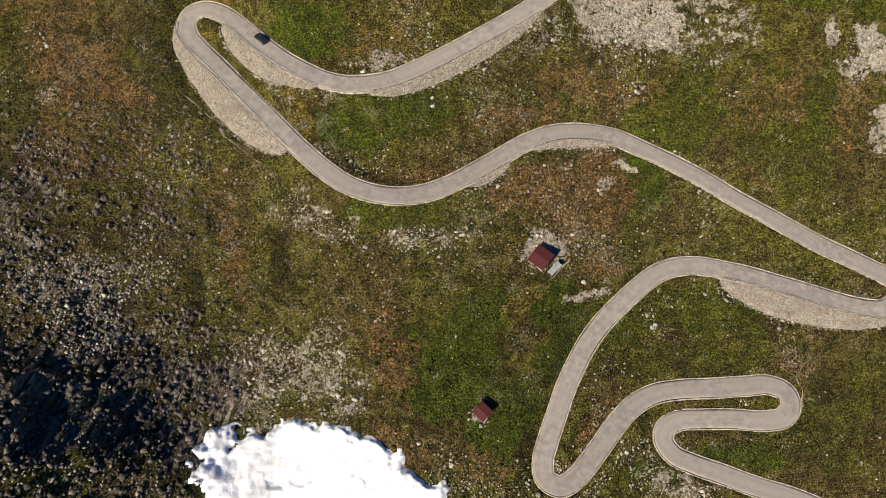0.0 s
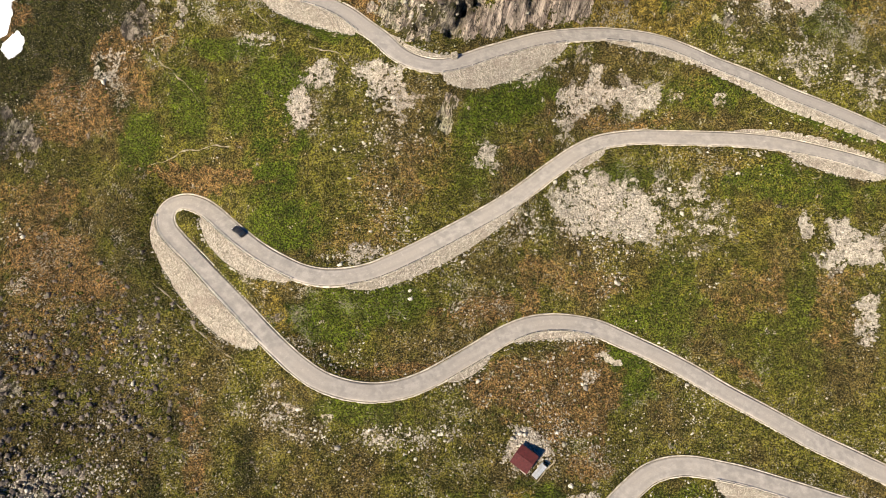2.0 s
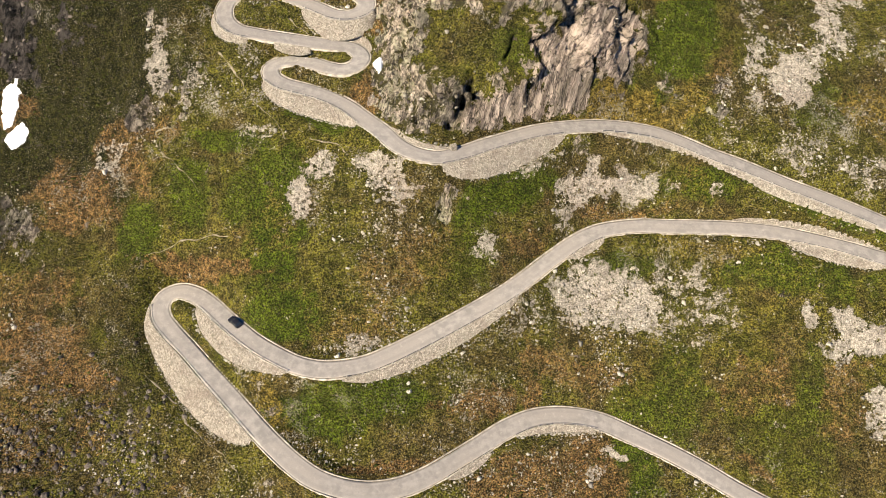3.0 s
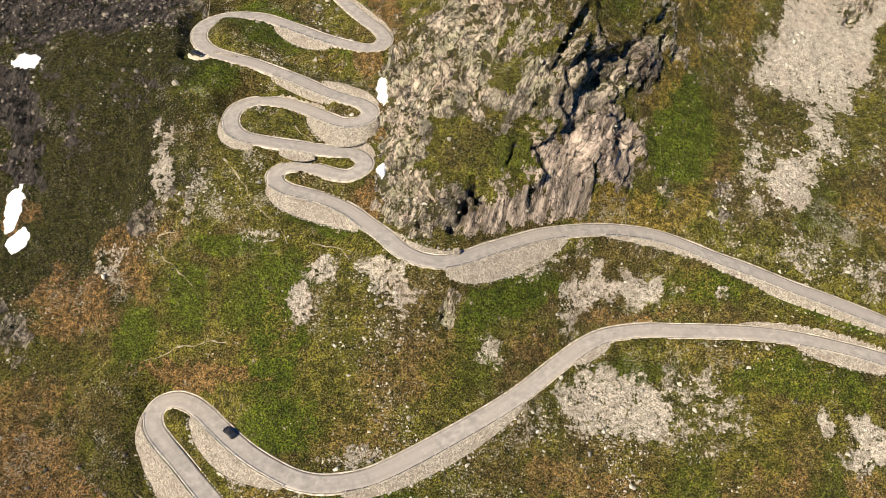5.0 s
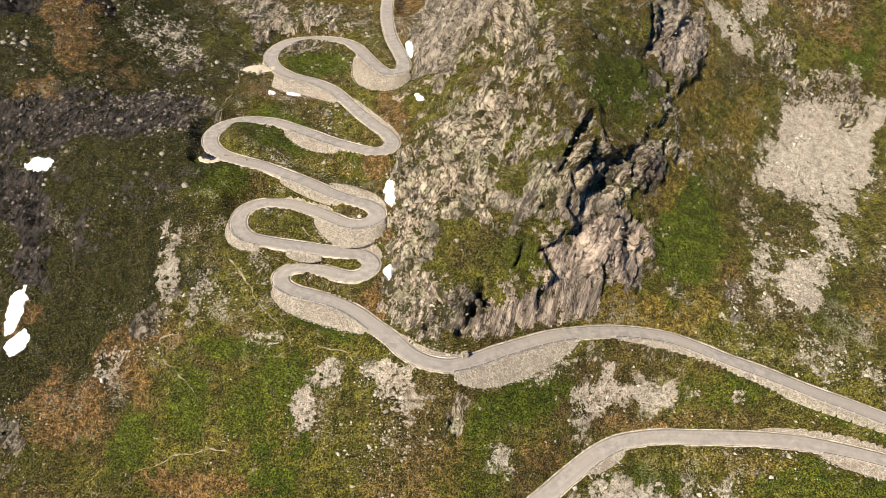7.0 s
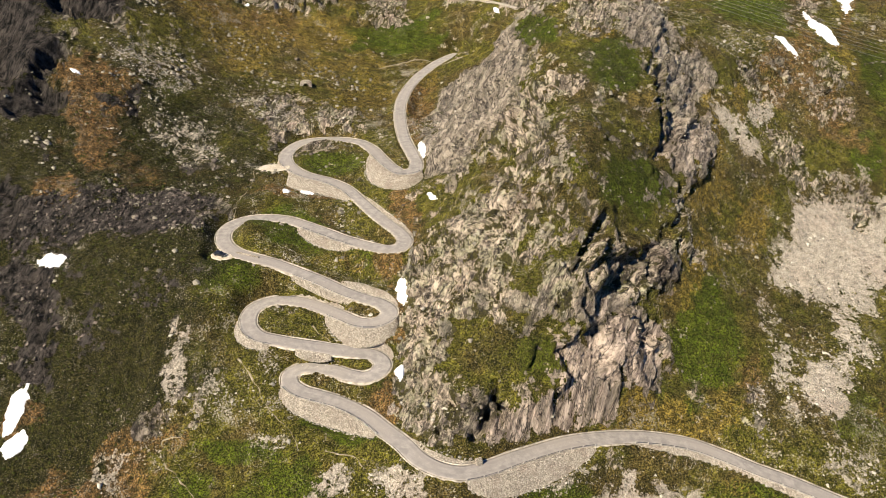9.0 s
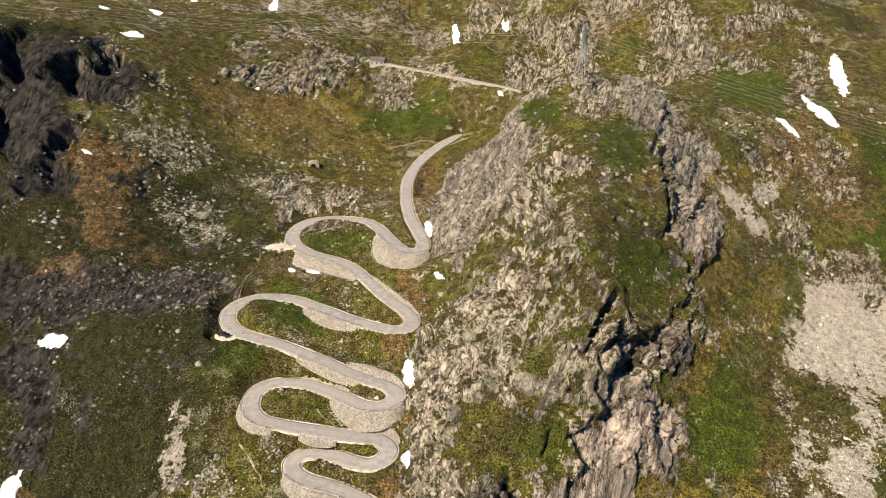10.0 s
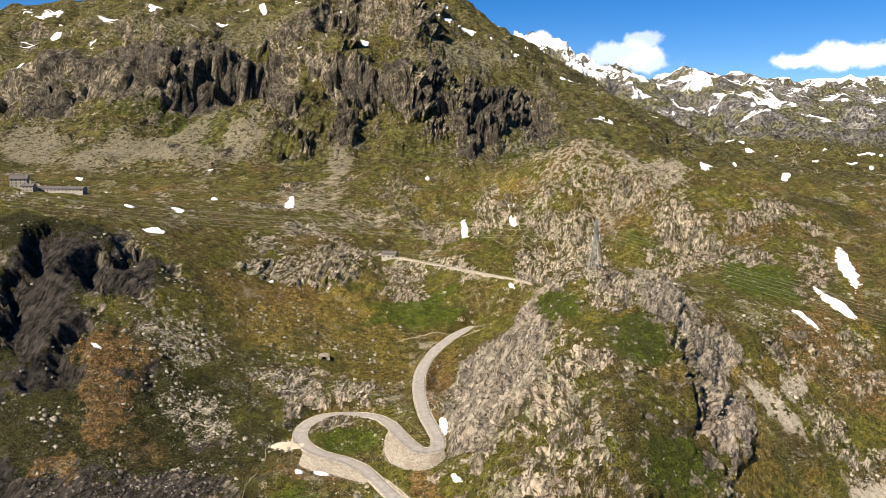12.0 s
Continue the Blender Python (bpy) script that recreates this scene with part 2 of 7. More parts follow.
# walls along the road: start, end (metres along the road), side (1 left, -1 right), width in plan, height (minus: below the road), skew
WALLS = [
    (1170, 1221, -1, 6.8, -6, 1.2), (1118, 1154, 1, 4.2, -3.2, 1.3), (1051, 1105, 1, 3, -2.4, 1), (687, 728, -1, 5, -5, 0.8), (740, 773, -1, 1.0, -1.1, 1),
    (771, 828, -1, 1.1, -1.4, 1), (931, 960, 1, 2.2, -2.2, 1), (932, 976, -1, 1.4, 1.4, 1), (1297, 1324, -1, 1.5, -1.5, 1), (1274, 1289, -1, 2, -0.5, 1),
    (1016, 1031, 1, 2.2, -0.6, 1), (1422, 1472, 1, 5.5, -4.5, 1.3), (246, 290, -1, 3.8, -3.8, 0.7), (154, 184, 1, 5, -6, 1), (346, 373, 1, 2.8, -2.6, 1),
    (461, 482, 1, 1.8, 1.8, 1), (485, 507, 1, 3, -4, 1), (541, 556, -1, 1.8, -1.6, 1), (577, 591, 1, 2.2, 1.8, 1), (504, 523, -1, 1.2, 1, 1),
    (628, 661, -1, 3.4, -4.2, 0.8), (668, 693, 1, 0.7, 1.2, 1), (563, 575, -1, 1.4, -1.2, 1), (290, 324, 1, 0.8, 0.9, 1), (446, 470, -1, 1.2, -1.2, 1),
]

wall_w = {1: np.zeros(NS), -1: np.zeros(NS)}
wall_h = {1: np.zeros(NS), -1: np.zeros(NS)}
for a, b, side, wide, high, skew in WALLS:
    i = np.arange(max(int(a), 0), min(int(b), NS - 1))
    f = np.sin(np.pi * ((i - a + 0.5) / (b - a)) ** skew) ** 0.55
    wall_w[side][i], wall_h[side][i] = np.maximum(wall_w[side][i], wide * f), high * f

# ---- the ground sheet ----


def axis(first, step, spans):
    """Grid lines from an even stretch outwards; each span goes on to an end with its own growth of the steps."""
    mid = list(np.arange(first[0], first[1], step))
    up, d = [mid[-1]], step
    for hi, grow in spans[1]:
        while up[-1] < hi:
            d *= grow
            up.append(up[-1] + d)
    dn, d = [mid[0]], step
    for lo, grow in spans[0]:
        while dn[-1] > lo:
            d *= grow
            dn.append(dn[-1] - d)
    return np.array(dn[:0:-1] + mid + up[1:])


gx = axis((-150, 165), 0.78, ([(-700, 1.012), (-3300, 1.08)], [(700, 1.012), (3300, 1.03)]))
gy = axis((2, 345), 0.74, ([(-420, 1.06)], [(1500, 1.008), (4500, 1.02)]))
X, Y = np.meshgrid(gx, gy)
NX, NY = len(gx), len(gy)


def relief(xs, ys):
    rows = hermite(np.array(ROW_Y, float), np.array(RELIEF, float).T, ys)
    return hermite(np.array(COL_X, float), rows.T, xs)


Z = relief(gx, gy)
# the mountain behind the pass, and the snowy range beyond the side valley
CREST_X = (-3300, -1400, -900, -730, -400, -160, -55, 39, 111, 277, 422, 515, 800, 3300)
CREST_Z = (500, 460, 420, 455, 500, 520, 530, 452, 400, 322, 214, 170, 160, 160)
RANGE_X = (-3300, 0, 420, 560, 625, 870, 1080, 1180, 1320, 1470, 1800, 2080, 3300)
RANGE_Z = (700, 700, 800, 770, 700, 625, 585, 640, 590, 605, 565, 595, 640)
crest = np.interp(X, CREST_X, CREST_Z) + fbm(X, 0 * X, 120, 4, 13) * 14
YW = Y + fbm(X, Y, 170, 4, 15) * 75 + fbm(X, Y, 40, 3, 17) * 14
part = np.interp(YW, (760, 800, 950, 985, 1330, 1500, 2300), (0.0, 0.05, 0.25, 0.44, 1.0, 0.9, 0.0))
even = np.interp(Y + 0.5 * (YW - Y), (760, 800, 1330, 1500, 2300), (0.0, 0.05, 1.0, 0.9, 0.0))
part = part + (even - part) * sstep(-0.15, 0.3, fbm(X, Y, 210, 3, 12))
part = part + 0.02 * (ridged(X + 0.3 * Y, Y / 3.5, 90, 4, 14) - 0.7) * sstep(800, 900, Y) * sstep(1500, 1250, Y)
massif = 172 + (crest - 172) * part
valley = 158 + 70 * sstep(900, 2600, Y) + 26 * ridged(X, Y, 260, 4, 19) * sstep(900, 1300, Y)
rng = np.interp(X, RANGE_X, RANGE_Z)
farz = np.maximum(massif, valley + (rng - valley) * sstep(2200, 3850, Y) ** 1.25)
Z = Z + (farz - Z) * sstep(740, 930, Y)
bigw = sstep(800, 1100, Y)
Z = Z + bigw * (ridged(X, Y, 230, 4, 11, 0.42) - 0.5) * 12 + fbm(X, Y, 60, 4, 21) * 8 * sstep(430, 700, Y)
Z = Z + sstep(1800, 2600, Y) * (ridged(X, Y, 420, 6, 23, 0.5) - 0.8) * 48


# the bank that carries the road over the pass
dam_d = np.full(X.shape, 99.0)
for (ax_, ay_, az_), (bx_, by_, bz_) in zip(DAM_ROAD[:-1], DAM_ROAD[1:]):
    f_ = np.clip(((X - ax_) * (bx_ - ax_) + (Y - ay_) * (by_ - ay_)) / ((bx_ - ax_) ** 2 + (by_ - ay_) ** 2), 0, 1)
    d_ = np.hypot(X - ax_ - f_ * (bx_ - ax_), Y - ay_ - f_ * (by_ - ay_))
    dam_d = np.minimum(dam_d, d_)
    top_ = az_ + f_ * (bz_ - az_) - 0.35 - 0.75 * np.clip(d_ - 3.2, 0, 40)
    Z = np.where(d_ < 30, np.maximum(Z, top_), Z)
    Z = np.where(d_ < 9, np.minimum(Z, az_ + f_ * (bz_ - az_) - 0.35 + np.clip(d_ - 3.2, 0, 9) * 1.2), Z)

# nearest point of the road for every place near it
dist = np.full(X.shape, 99.0)
near = np.zeros(X.shape, np.int64)
for k in range(NS):
    px, py = road_xy[k]
    i0, i1 = np.searchsorted(gx, [px - 24, px + 24])
    j0, j1 = np.searchsorted(gy, [py - 24, py + 24])
    d = np.hypot(X[j0:j1, i0:i1] - px, Y[j0:j1, i0:i1] - py)
    b = d < dist[j0:j1, i0:i1]
    dist[j0:j1, i0:i1][b] = d[b]
    near[j0:j1, i0:i1][b] = k
# and the nearest point of another leg of the road
dist2 = np.full(X.shape, 99.0)
near2 = np.zeros(X.shape, np.int64)
for k in range(NS):
    px, py = road_xy[k]
    i0, i1 = np.searchsorted(gx, [px - 18, px + 18])
    j0, j1 = np.searchsorted(gy, [py - 18, py + 18])
    d = np.hypot(X[j0:j1, i0:i1] - px, Y[j0:j1, i0:i1] - py)
    b = (d < dist2[j0:j1, i0:i1]) & (np.abs(near[j0:j1, i0:i1] - k) > 40)
    dist2[j0:j1, i0:i1][b] = d[b]
    near2[j0:j1, i0:i1][b] = k
off2 = (X - road_xy[near2, 0]) * road_n[near2, 0] + (Y - road_xy[near2, 1]) * road_n[near2, 1]
ww2 = np.where(off2 > 0, wall_w[1][near2], wall_w[-1][near2])
wh2 = np.where(off2 > 0, wall_h[1][near2], wall_h[-1][near2])
off = (X - road_xy[near, 0]) * road_n[near, 0] + (Y - road_xy[near, 1]) * road_n[near, 1]
side = np.where(off > 0, 1, -1)
ww = np.where(off > 0, wall_w[1][near], wall_w[-1][near])
wh = np.where(off > 0, wall_h[1][near], wall_h[-1][near])
rz = road_z[near]

# cover of the ground: places (x, y), half sizes along and across, turn in degrees, strength
PINK_A = [
    (57.6, 196.1, 13.5, 6.8, 36, 1), (48.2, 185.5, 10.7, 2.3, 13, 1), (39.6, 187, 16.7, 6.8, 17, 1), (52.2, 197.1, 14.8, 5.7, 28, 0.9),
    (24.7, 177.7, 18.5, 2.8, 17, 1), (47, 200.2, 12.2, 3.8, 25, 0.7), (41.4, 182.3, 14.1, 3.3, 14, 1), (-13.2, 596, 40, 20.8, 108, 0.6),
    (82.5, 259.4, 22, 6.8, 51, 0.5), (-6.3, 259, 15.3, 6.9, 109, 0.7),
]
PINK = PINK_A
SLAB_A = [
    (57.6, 196.1, 13.5, 6.8, 36, 1), (46.5, 185, 10.7, 2.8, 14, 1), (15.5, 315.8, 40, 22.8, 92, 1), (0.7, 289.3, 25.6, 9.8, 106, 1),
    (76.3, 300.8, 28.7, 12.5, 64, 0.9), (91.7, 294.5, 26, 8.7, 53, 0.9), (82.7, 259.7, 25.7, 8.1, 51, 1), (79.1, 270.3, 17.9, 6.4, 56, 0.8),
    (39.6, 187, 16.7, 6.8, 17, 1), (52.2, 197.1, 14.8, 5.7, 28, 0.9), (65.6, 201.4, 10.6, 5.9, 40, 0.8), (24.7, 177.7, 18.5, 2.8, 17, 1),
    (78.5, 323, 40, 11, 72, 0.7), (47, 200.3, 14.2, 3.8, 24, 0.8), (23.6, 198.6, 5.6, 3.6, 172, 0.8), (10.3, 354.5, 40, 16, 83, 1),
]
SLAB_B = [
    (-13.2, 596, 40, 20.8, 108, 0.6),
]
SLAB = SLAB_A + SLAB_B
ROCK_A = [
    (133, 285.4, 11.9, 9.3, 72, 0.6), (164, 329.1, 12.7, 7.2, 87, 0.6), (61.2, 242.9, 19.6, 7.7, 49, 0.45), (46, 233, 13.1, 4.4, 61, 0.5),
    (-110.4, 210.6, 8.9, 7.8, 132, 0.35), (-95.4, 221.7, 10.1, 6.4, 157, 0.35), (-72.5, 187.5, 6.4, 4.5, 87, 0.35), (25.6, 253.8, 24.2, 12.9, 111, 0.85),
    (28.9, 233, 22.7, 11.1, 124, 0.8), (16.6, 225.1, 25.1, 9.5, 130, 0.85), (6.3, 221, 24.7, 9.1, 124, 0.9), (-5.4, 210.3, 19.1, 8.8, 102, 0.95),
    (-7.4, 190, 14.6, 7.9, 98, 1), (-0.1, 177, 10.8, 7.9, 169, 1), (11, 203.4, 12.5, 5.1, 150, 0.7), (32.6, 269.1, 16.5, 12.1, 55, 0.9),
]
ROCK_B = [
    (47.8, 470.2, 40, 12.1, 87, 0.85), (55.6, 310.2, 15.7, 10.6, 99, 0.8), (71.9, 477.4, 40, 20, 82, 0.8), (31.7, 201.7, 8.5, 7.9, 61, 0.9),
    (51.5, 207.8, 23.7, 6.2, 27, 1), (70.2, 221.1, 15, 5.5, 32, 1), (40.8, 212.4, 14.3, 6.8, 30, 0.9), (70.2, 234.6, 14.9, 5.6, 42, 0.6),
    (13.7, 178.5, 10.7, 5.2, 178, 0.9), (129.2, 315.4, 15.6, 6.7, 39, 0.8), (122.7, 431.5, 22.7, 15.3, 104, 0.6), (178.3, 392.1, 35.6, 10.3, 66, 0.6),
    (52.7, 251.8, 16.2, 6.9, 68, 0.5), (158.9, 314.5, 16, 8.4, 34, 0.5), (162.8, 275.1, 11.4, 6.9, 36, 0.6), (150.2, 278.8, 16.9, 5.9, 21, 0.5),
]
ROCK_C = [
    (-118, 254.9, 33.6, 11.8, 5, 0.8), (-95.8, 259.9, 13.6, 12.6, 168, 0.8), (-68.5, 334.8, 22.6, 11.3, 104, 0.8), (-48.9, 339.6, 18.7, 11.4, 94, 0.8),
    (-57.7, 313.9, 14.1, 10.6, 14, 0.7), (-77.9, 474.4, 40, 15.5, 67, 0.8), (-109, 446.8, 21.8, 10.2, 50, 0.7), (-188.2, 364.3, 28.3, 22.5, 53, 1),
    (-180.5, 332.2, 25.9, 17.1, 145, 1), (-165.3, 304.6, 14.8, 9.6, 6, 0.9), (-165, 379.3, 25.3, 14.4, 105, 1), (-149, 253.3, 14.7, 10.1, 134, 1),
    (-135.6, 223.8, 18.4, 7.5, 133, 1), (-133.1, 247.3, 11.9, 10, 47, 0.5), (-84.5, 182.4, 6.2, 4.1, 174, 0.7), (-34.1, 472.7, 28.1, 13.7, 93, 0.7),
]
ROCK_D = [
    (-7, 481.6, 30.4, 10.9, 129, 0.7), (120.2, 516.6, 26.5, 18.7, 113, 0.8), (132.2, 468.2, 34.1, 17.7, 98, 0.8), (64.5, 520.6, 27.3, 13.8, 132, 0.7),
    (25.3, 575.8, 40, 14.1, 93, 0.8), (185.7, 473.1, 40, 15.8, 52, 0.7), (90.2, 539.2, 37.4, 7.2, 149, 0.6), (-77.5, 487.9, 33, 16.4, 69, 0.7),
    (149.7, 424.2, 26.2, 12.1, 147, 0.7), (6.7, 152.2, 4.1, 2.3, 57, 0.9), (-127.4, 203.4, 7.6, 7, 138, 0.7), (-122.7, 157.4, 7.4, 6, 157, 0.7),
    (-116.7, 79.4, 21, 8.9, 95, 0.5), (-92.4, 52.9, 13.5, 9.8, 133, 0.5), (-68.3, 30.8, 8.1, 4.6, 180, 0.8), (-58.3, 29.7, 9.3, 5.9, 102, 0.8),
]
ROCK_E = [
    (-88.8, 19, 20.9, 9.8, 179, 0.8), (-62.4, 13.2, 9, 7.2, 124, 0.8), (-86, 35.7, 22.5, 3.9, 178, 0.9),
]
ROCK = ROCK_A + ROCK_B + ROCK_C + ROCK_D + ROCK_E
CLEAR_A = [
    (55, 239.7, 30.1, 12.9, 49, 0.7), (40, 254.5, 18.1, 7.8, 89, 0.5), (26, 227.7, 9.3, 5.2, 117, 0.5), (16.5, 250.6, 8.3, 6.9, 115, 0.7),
    (36.1, 218.8, 8.4, 3.3, 2, 0.6), (34.4, 310.4, 15.7, 4.9, 109, 1), (57.3, 279.7, 15.2, 11.1, 39, 0.9), (59.9, 234, 19.6, 6.8, 40, 0.85),
    (41.6, 224.3, 9.2, 4.1, 16, 0.8), (43, 237.9, 10.2, 6.7, 94, 0.6), (15.4, 188.3, 13.4, 8.1, 166, 1), (26.3, 187.7, 7.3, 5.7, 16, 0.9),
    (59.9, 247.4, 17.5, 7.5, 56, 0.6), (66.9, 211.3, 11, 2.6, 23, 0.8), (23.9, 204.7, 6.5, 4.3, 165, 0.6), (58.8, 225, 19.7, 2.7, 31, 0.8),
]
CLEAR_B = [
    (81.9, 209.8, 23.4, 12.2, 68, 1), (102.6, 259.4, 23.5, 8.4, 38, 0.9), (125.5, 343, 40, 17.5, 55, 0.9), (62.6, 223.6, 14.8, 2.2, 30, 0.5),
    (9.2, 188.4, 9.7, 4.9, 161, 0.8), (11.2, 254.4, 9.1, 5.8, 158, 0.8), (64, 187.8, 15.7, 3.5, 8, 0.9), (70.8, 210.5, 8.8, 3.1, 24, 0.7),
    (117.7, 219.4, 28.7, 15.4, 46, 0.9), (41.6, 281.5, 13.9, 7.8, 113, 0.5), (-27, 408.3, 33.6, 26.2, 72, 0.9), (-36.9, 276.7, 23.6, 12.7, 103, 0.9),
]
CLEAR = CLEAR_A + CLEAR_B
SCREE_A = [
    (-50.1, 115.4, 12.2, 1.7, 131, 0.7), (39.8, 56.7, 7.7, 1.4, 14, 0.9), (139.7, 255.5, 23.3, 13.7, 37, 1.25), (155.1, 261, 24.6, 11.5, 55, 1.2),
    (139.6, 238.6, 12.4, 9.2, 26, 1), (134.7, 222.1, 13.5, 4.2, 72, 0.9), (117.2, 198.1, 13.2, 7.3, 38, 1.1), (106.7, 204.5, 9.4, 3.7, 65, 0.8),
    (125.1, 205.8, 11, 2.7, 52, 0.8), (110.8, 284.5, 11.3, 5, 148, 1), (124.5, 298.8, 14.3, 3.6, 46, 0.8), (35.6, 233, 10.7, 2.1, 93, 0.8),
    (106.4, 220.7, 9.8, 3.6, 84, 0.5), (94.2, 189.7, 9.9, 2.8, 71, 0.5), (136.9, 213.4, 6.9, 3.1, 51, 0.8), (155.9, 282, 15.7, 5, 15, 0.6),
]
SCREE_B = [
    (-126.8, 352.2, 23.4, 16.4, 86, 0.5), (-105.3, 306.7, 16.6, 11.4, 145, 0.5), (-81.2, 348.7, 20.4, 12.2, 91, 0.45), (-80.7, 193, 9.9, 2.3, 106, 0.8),
    (-69.2, 187.2, 6.5, 2.5, 72, 0.7), (-80.8, 206.9, 5.2, 3.4, 146, 0.6), (-86.4, 176.7, 10.6, 2.4, 169, 0.5), (-51.5, 197.2, 4.8, 3.3, 11, 0.5),
    (53.5, 136.1, 13.3, 9.8, 12, 1), (45.7, 137.7, 9.9, 5.9, 13, 0.9), (64.8, 136.6, 9.5, 7.6, 8, 0.95), (76, 141, 10, 5.3, 178, 0.7),
    (82, 132.8, 9.6, 9.2, 153, 0.55), (52.4, 167.7, 5.3, 4.3, 134, 1), (65, 167.7, 10.9, 4, 1, 1), (45.7, 162.2, 8.3, 4.5, 53, 0.85),
]
SCREE_C = [
    (126.8, 122.6, 8.2, 4.7, 149, 1.1), (122.6, 127.3, 4.6, 3.4, 158, 1), (120.2, 119.9, 4.2, 2.9, 7, 0.9), (128.2, 104.1, 8, 3.4, 81, 0.9),
    (112.4, 129.2, 3.9, 2.5, 82, 0.8), (-12.6, 160.6, 7.4, 4.1, 168, 0.9), (-8.5, 157, 6.7, 3.8, 160, 0.9), (-28.6, 163.2, 4.3, 3.8, 166, 1),
    (-33.5, 154.2, 6.2, 4.7, 88, 1), (-6.9, 148, 8, 3.9, 5, 0.5), (19.4, 145.5, 4.7, 3.5, 15, 0.75), (53.3, 95.5, 5.6, 1.2, 160, 1),
    (48.8, 90.6, 2.9, 2.1, 9, 0.7), (31.6, 130.4, 8, 4, 15, 0.5), (-78.8, 194.5, 9.6, 2.9, 95, 0.85), (-95.2, 174.5, 6.5, 4, 159, 0.65),
]
SCREE_D = [
    (-66.4, 188.1, 4.1, 2.2, 54, 0.6), (40.1, 102.3, 11.4, 1.5, 176, 0.9), (90.3, 164.1, 3.3, 1.6, 171, 0.6), (-16.2, 119.1, 9.4, 2.8, 6, 0.6),
    (36, 166.9, 11.2, 1.6, 28, 0.7), (116.1, 175.2, 8.8, 7, 10, 0.55), (136.2, 168.9, 8.9, 6.8, 17, 0.6), (94.1, 176, 9.7, 3.3, 86, 0.5),
    (-46.6, 173.2, 5.9, 2.8, 172, 0.6), (-32.7, 32.7, 13.1, 11.5, 109, 0.55), (-48.3, 34.4, 10.9, 8.4, 102, 0.5), (-42.4, 19.3, 9, 2.9, 179, 0.6),
    (-5.5, 73.1, 14.5, 3.5, 1, 0.5), (-36.2, 78.7, 14.8, 6, 160, 0.4), (28.7, 70, 6.7, 5.1, 38, 1), (10, 23.1, 3.3, 2.3, 2, 0.9),
]
SCREE_E = [
    (-98.4, 50.6, 16, 8.2, 140, 0.5), (-93.3, 57.7, 10.1, 7.3, 141, 0.45), (66.5, 7, 14.1, 4.5, 176, 0.6),
]
SCREE = SCREE_A + SCREE_B + SCREE_C + SCREE_D + SCREE_E
HEATH_A = [
    (-109.9, 108.6, 26.5, 16.5, 93, 0.6), (-98.8, 25.4, 9.8, 2.8, 176, 0.7), (-92.8, 30.4, 13.8, 2.2, 177, 0.8), (-60.5, 25, 8.8, 2.9, 160, 0.7),
    (20.5, 108.1, 15.9, 3.6, 13, 0.9), (35.7, 118.1, 8.5, 5.8, 9, 0.7), (-63.2, 141.4, 17.9, 2.2, 168, 1), (-7.8, 89.5, 15.2, 2, 4, 0.9),
    (29.2, 86, 12.9, 8.7, 10, 1), (38.4, 80.7, 9.9, 8.6, 30, 0.9), (-19.4, 124, 12.6, 8.2, 2, 0.5), (-6.8, 136.3, 12.7, 6.6, 5, 0.55),
    (95.5, 112.6, 10.9, 7.6, 0, 0.6), (120, 107.3, 9.9, 8.6, 33, 0.6), (50.7, 115.8, 13.5, 4.5, 2, 0.6), (-105.4, 164.1, 17.4, 9.9, 5, 0.85),
]
HEATH_B = [
    (-111.6, 121.4, 11.9, 9.5, 150, 0.8), (-97.1, 114.6, 12.2, 6.1, 157, 0.85), (-87.4, 172.2, 12.1, 8.1, 157, 0.7), (-115.3, 139.8, 16.3, 6.4, 173, 0.6),
    (-45.7, 148.1, 10.9, 9.3, 132, 0.4), (-17.2, 181.8, 6.5, 4.9, 108, 0.9), (59.9, 161.6, 19.7, 1.6, 4, 0.7), (31.1, 148.4, 11, 3.6, 32, 0.6),
    (93.3, 90.9, 5.8, 1.9, 140, 0.7), (80.1, 170, 10, 3.9, 174, 0.4), (2.7, 143.6, 11.3, 5, 7, 0.5), (-139.1, 304.6, 25.6, 11.5, 97, 1),
    (-138.2, 261, 12, 9.3, 163, 0.8), (-121.2, 281, 16, 9.6, 168, 0.5), (156.5, 314.3, 16.5, 8.5, 82, 0.75), (161.6, 299.5, 13.5, 3.5, 175, 0.7),
]
HEATH_C = [
    (160.1, 346.1, 20.1, 5.7, 82, 0.7), (195.6, 386.6, 40, 3.5, 63, 0.7), (-54.8, 280.4, 15.2, 6.5, 177, 0.9), (-18.9, 233.6, 6.2, 4.8, 141, 0.8),
    (-14.7, 264.2, 22.9, 4.9, 100, 0.9), (-15, 212.4, 13.1, 3.5, 94, 0.9), (93.3, 197.9, 10.8, 4.1, 69, 0.6), (-125.7, 188.9, 6.3, 5.6, 44, 0.8),
    (-83.7, 178.7, 13.2, 2.8, 177, 0.7), (-13.3, 354.6, 40, 8.1, 91, 0.8), (-37.5, 246.6, 15.8, 7.7, 133, 0.4), (43.4, 200.8, 7.9, 1.9, 24, 0.5),
    (-106.2, 120.8, 11.6, 10.2, 83, 0.8), (-90.8, 98.2, 8.3, 5, 157, 0.6), (-60.5, 71.1, 14.5, 3.4, 101, 0.8), (-14.4, 40, 12.2, 6.1, 102, 0.8),
]
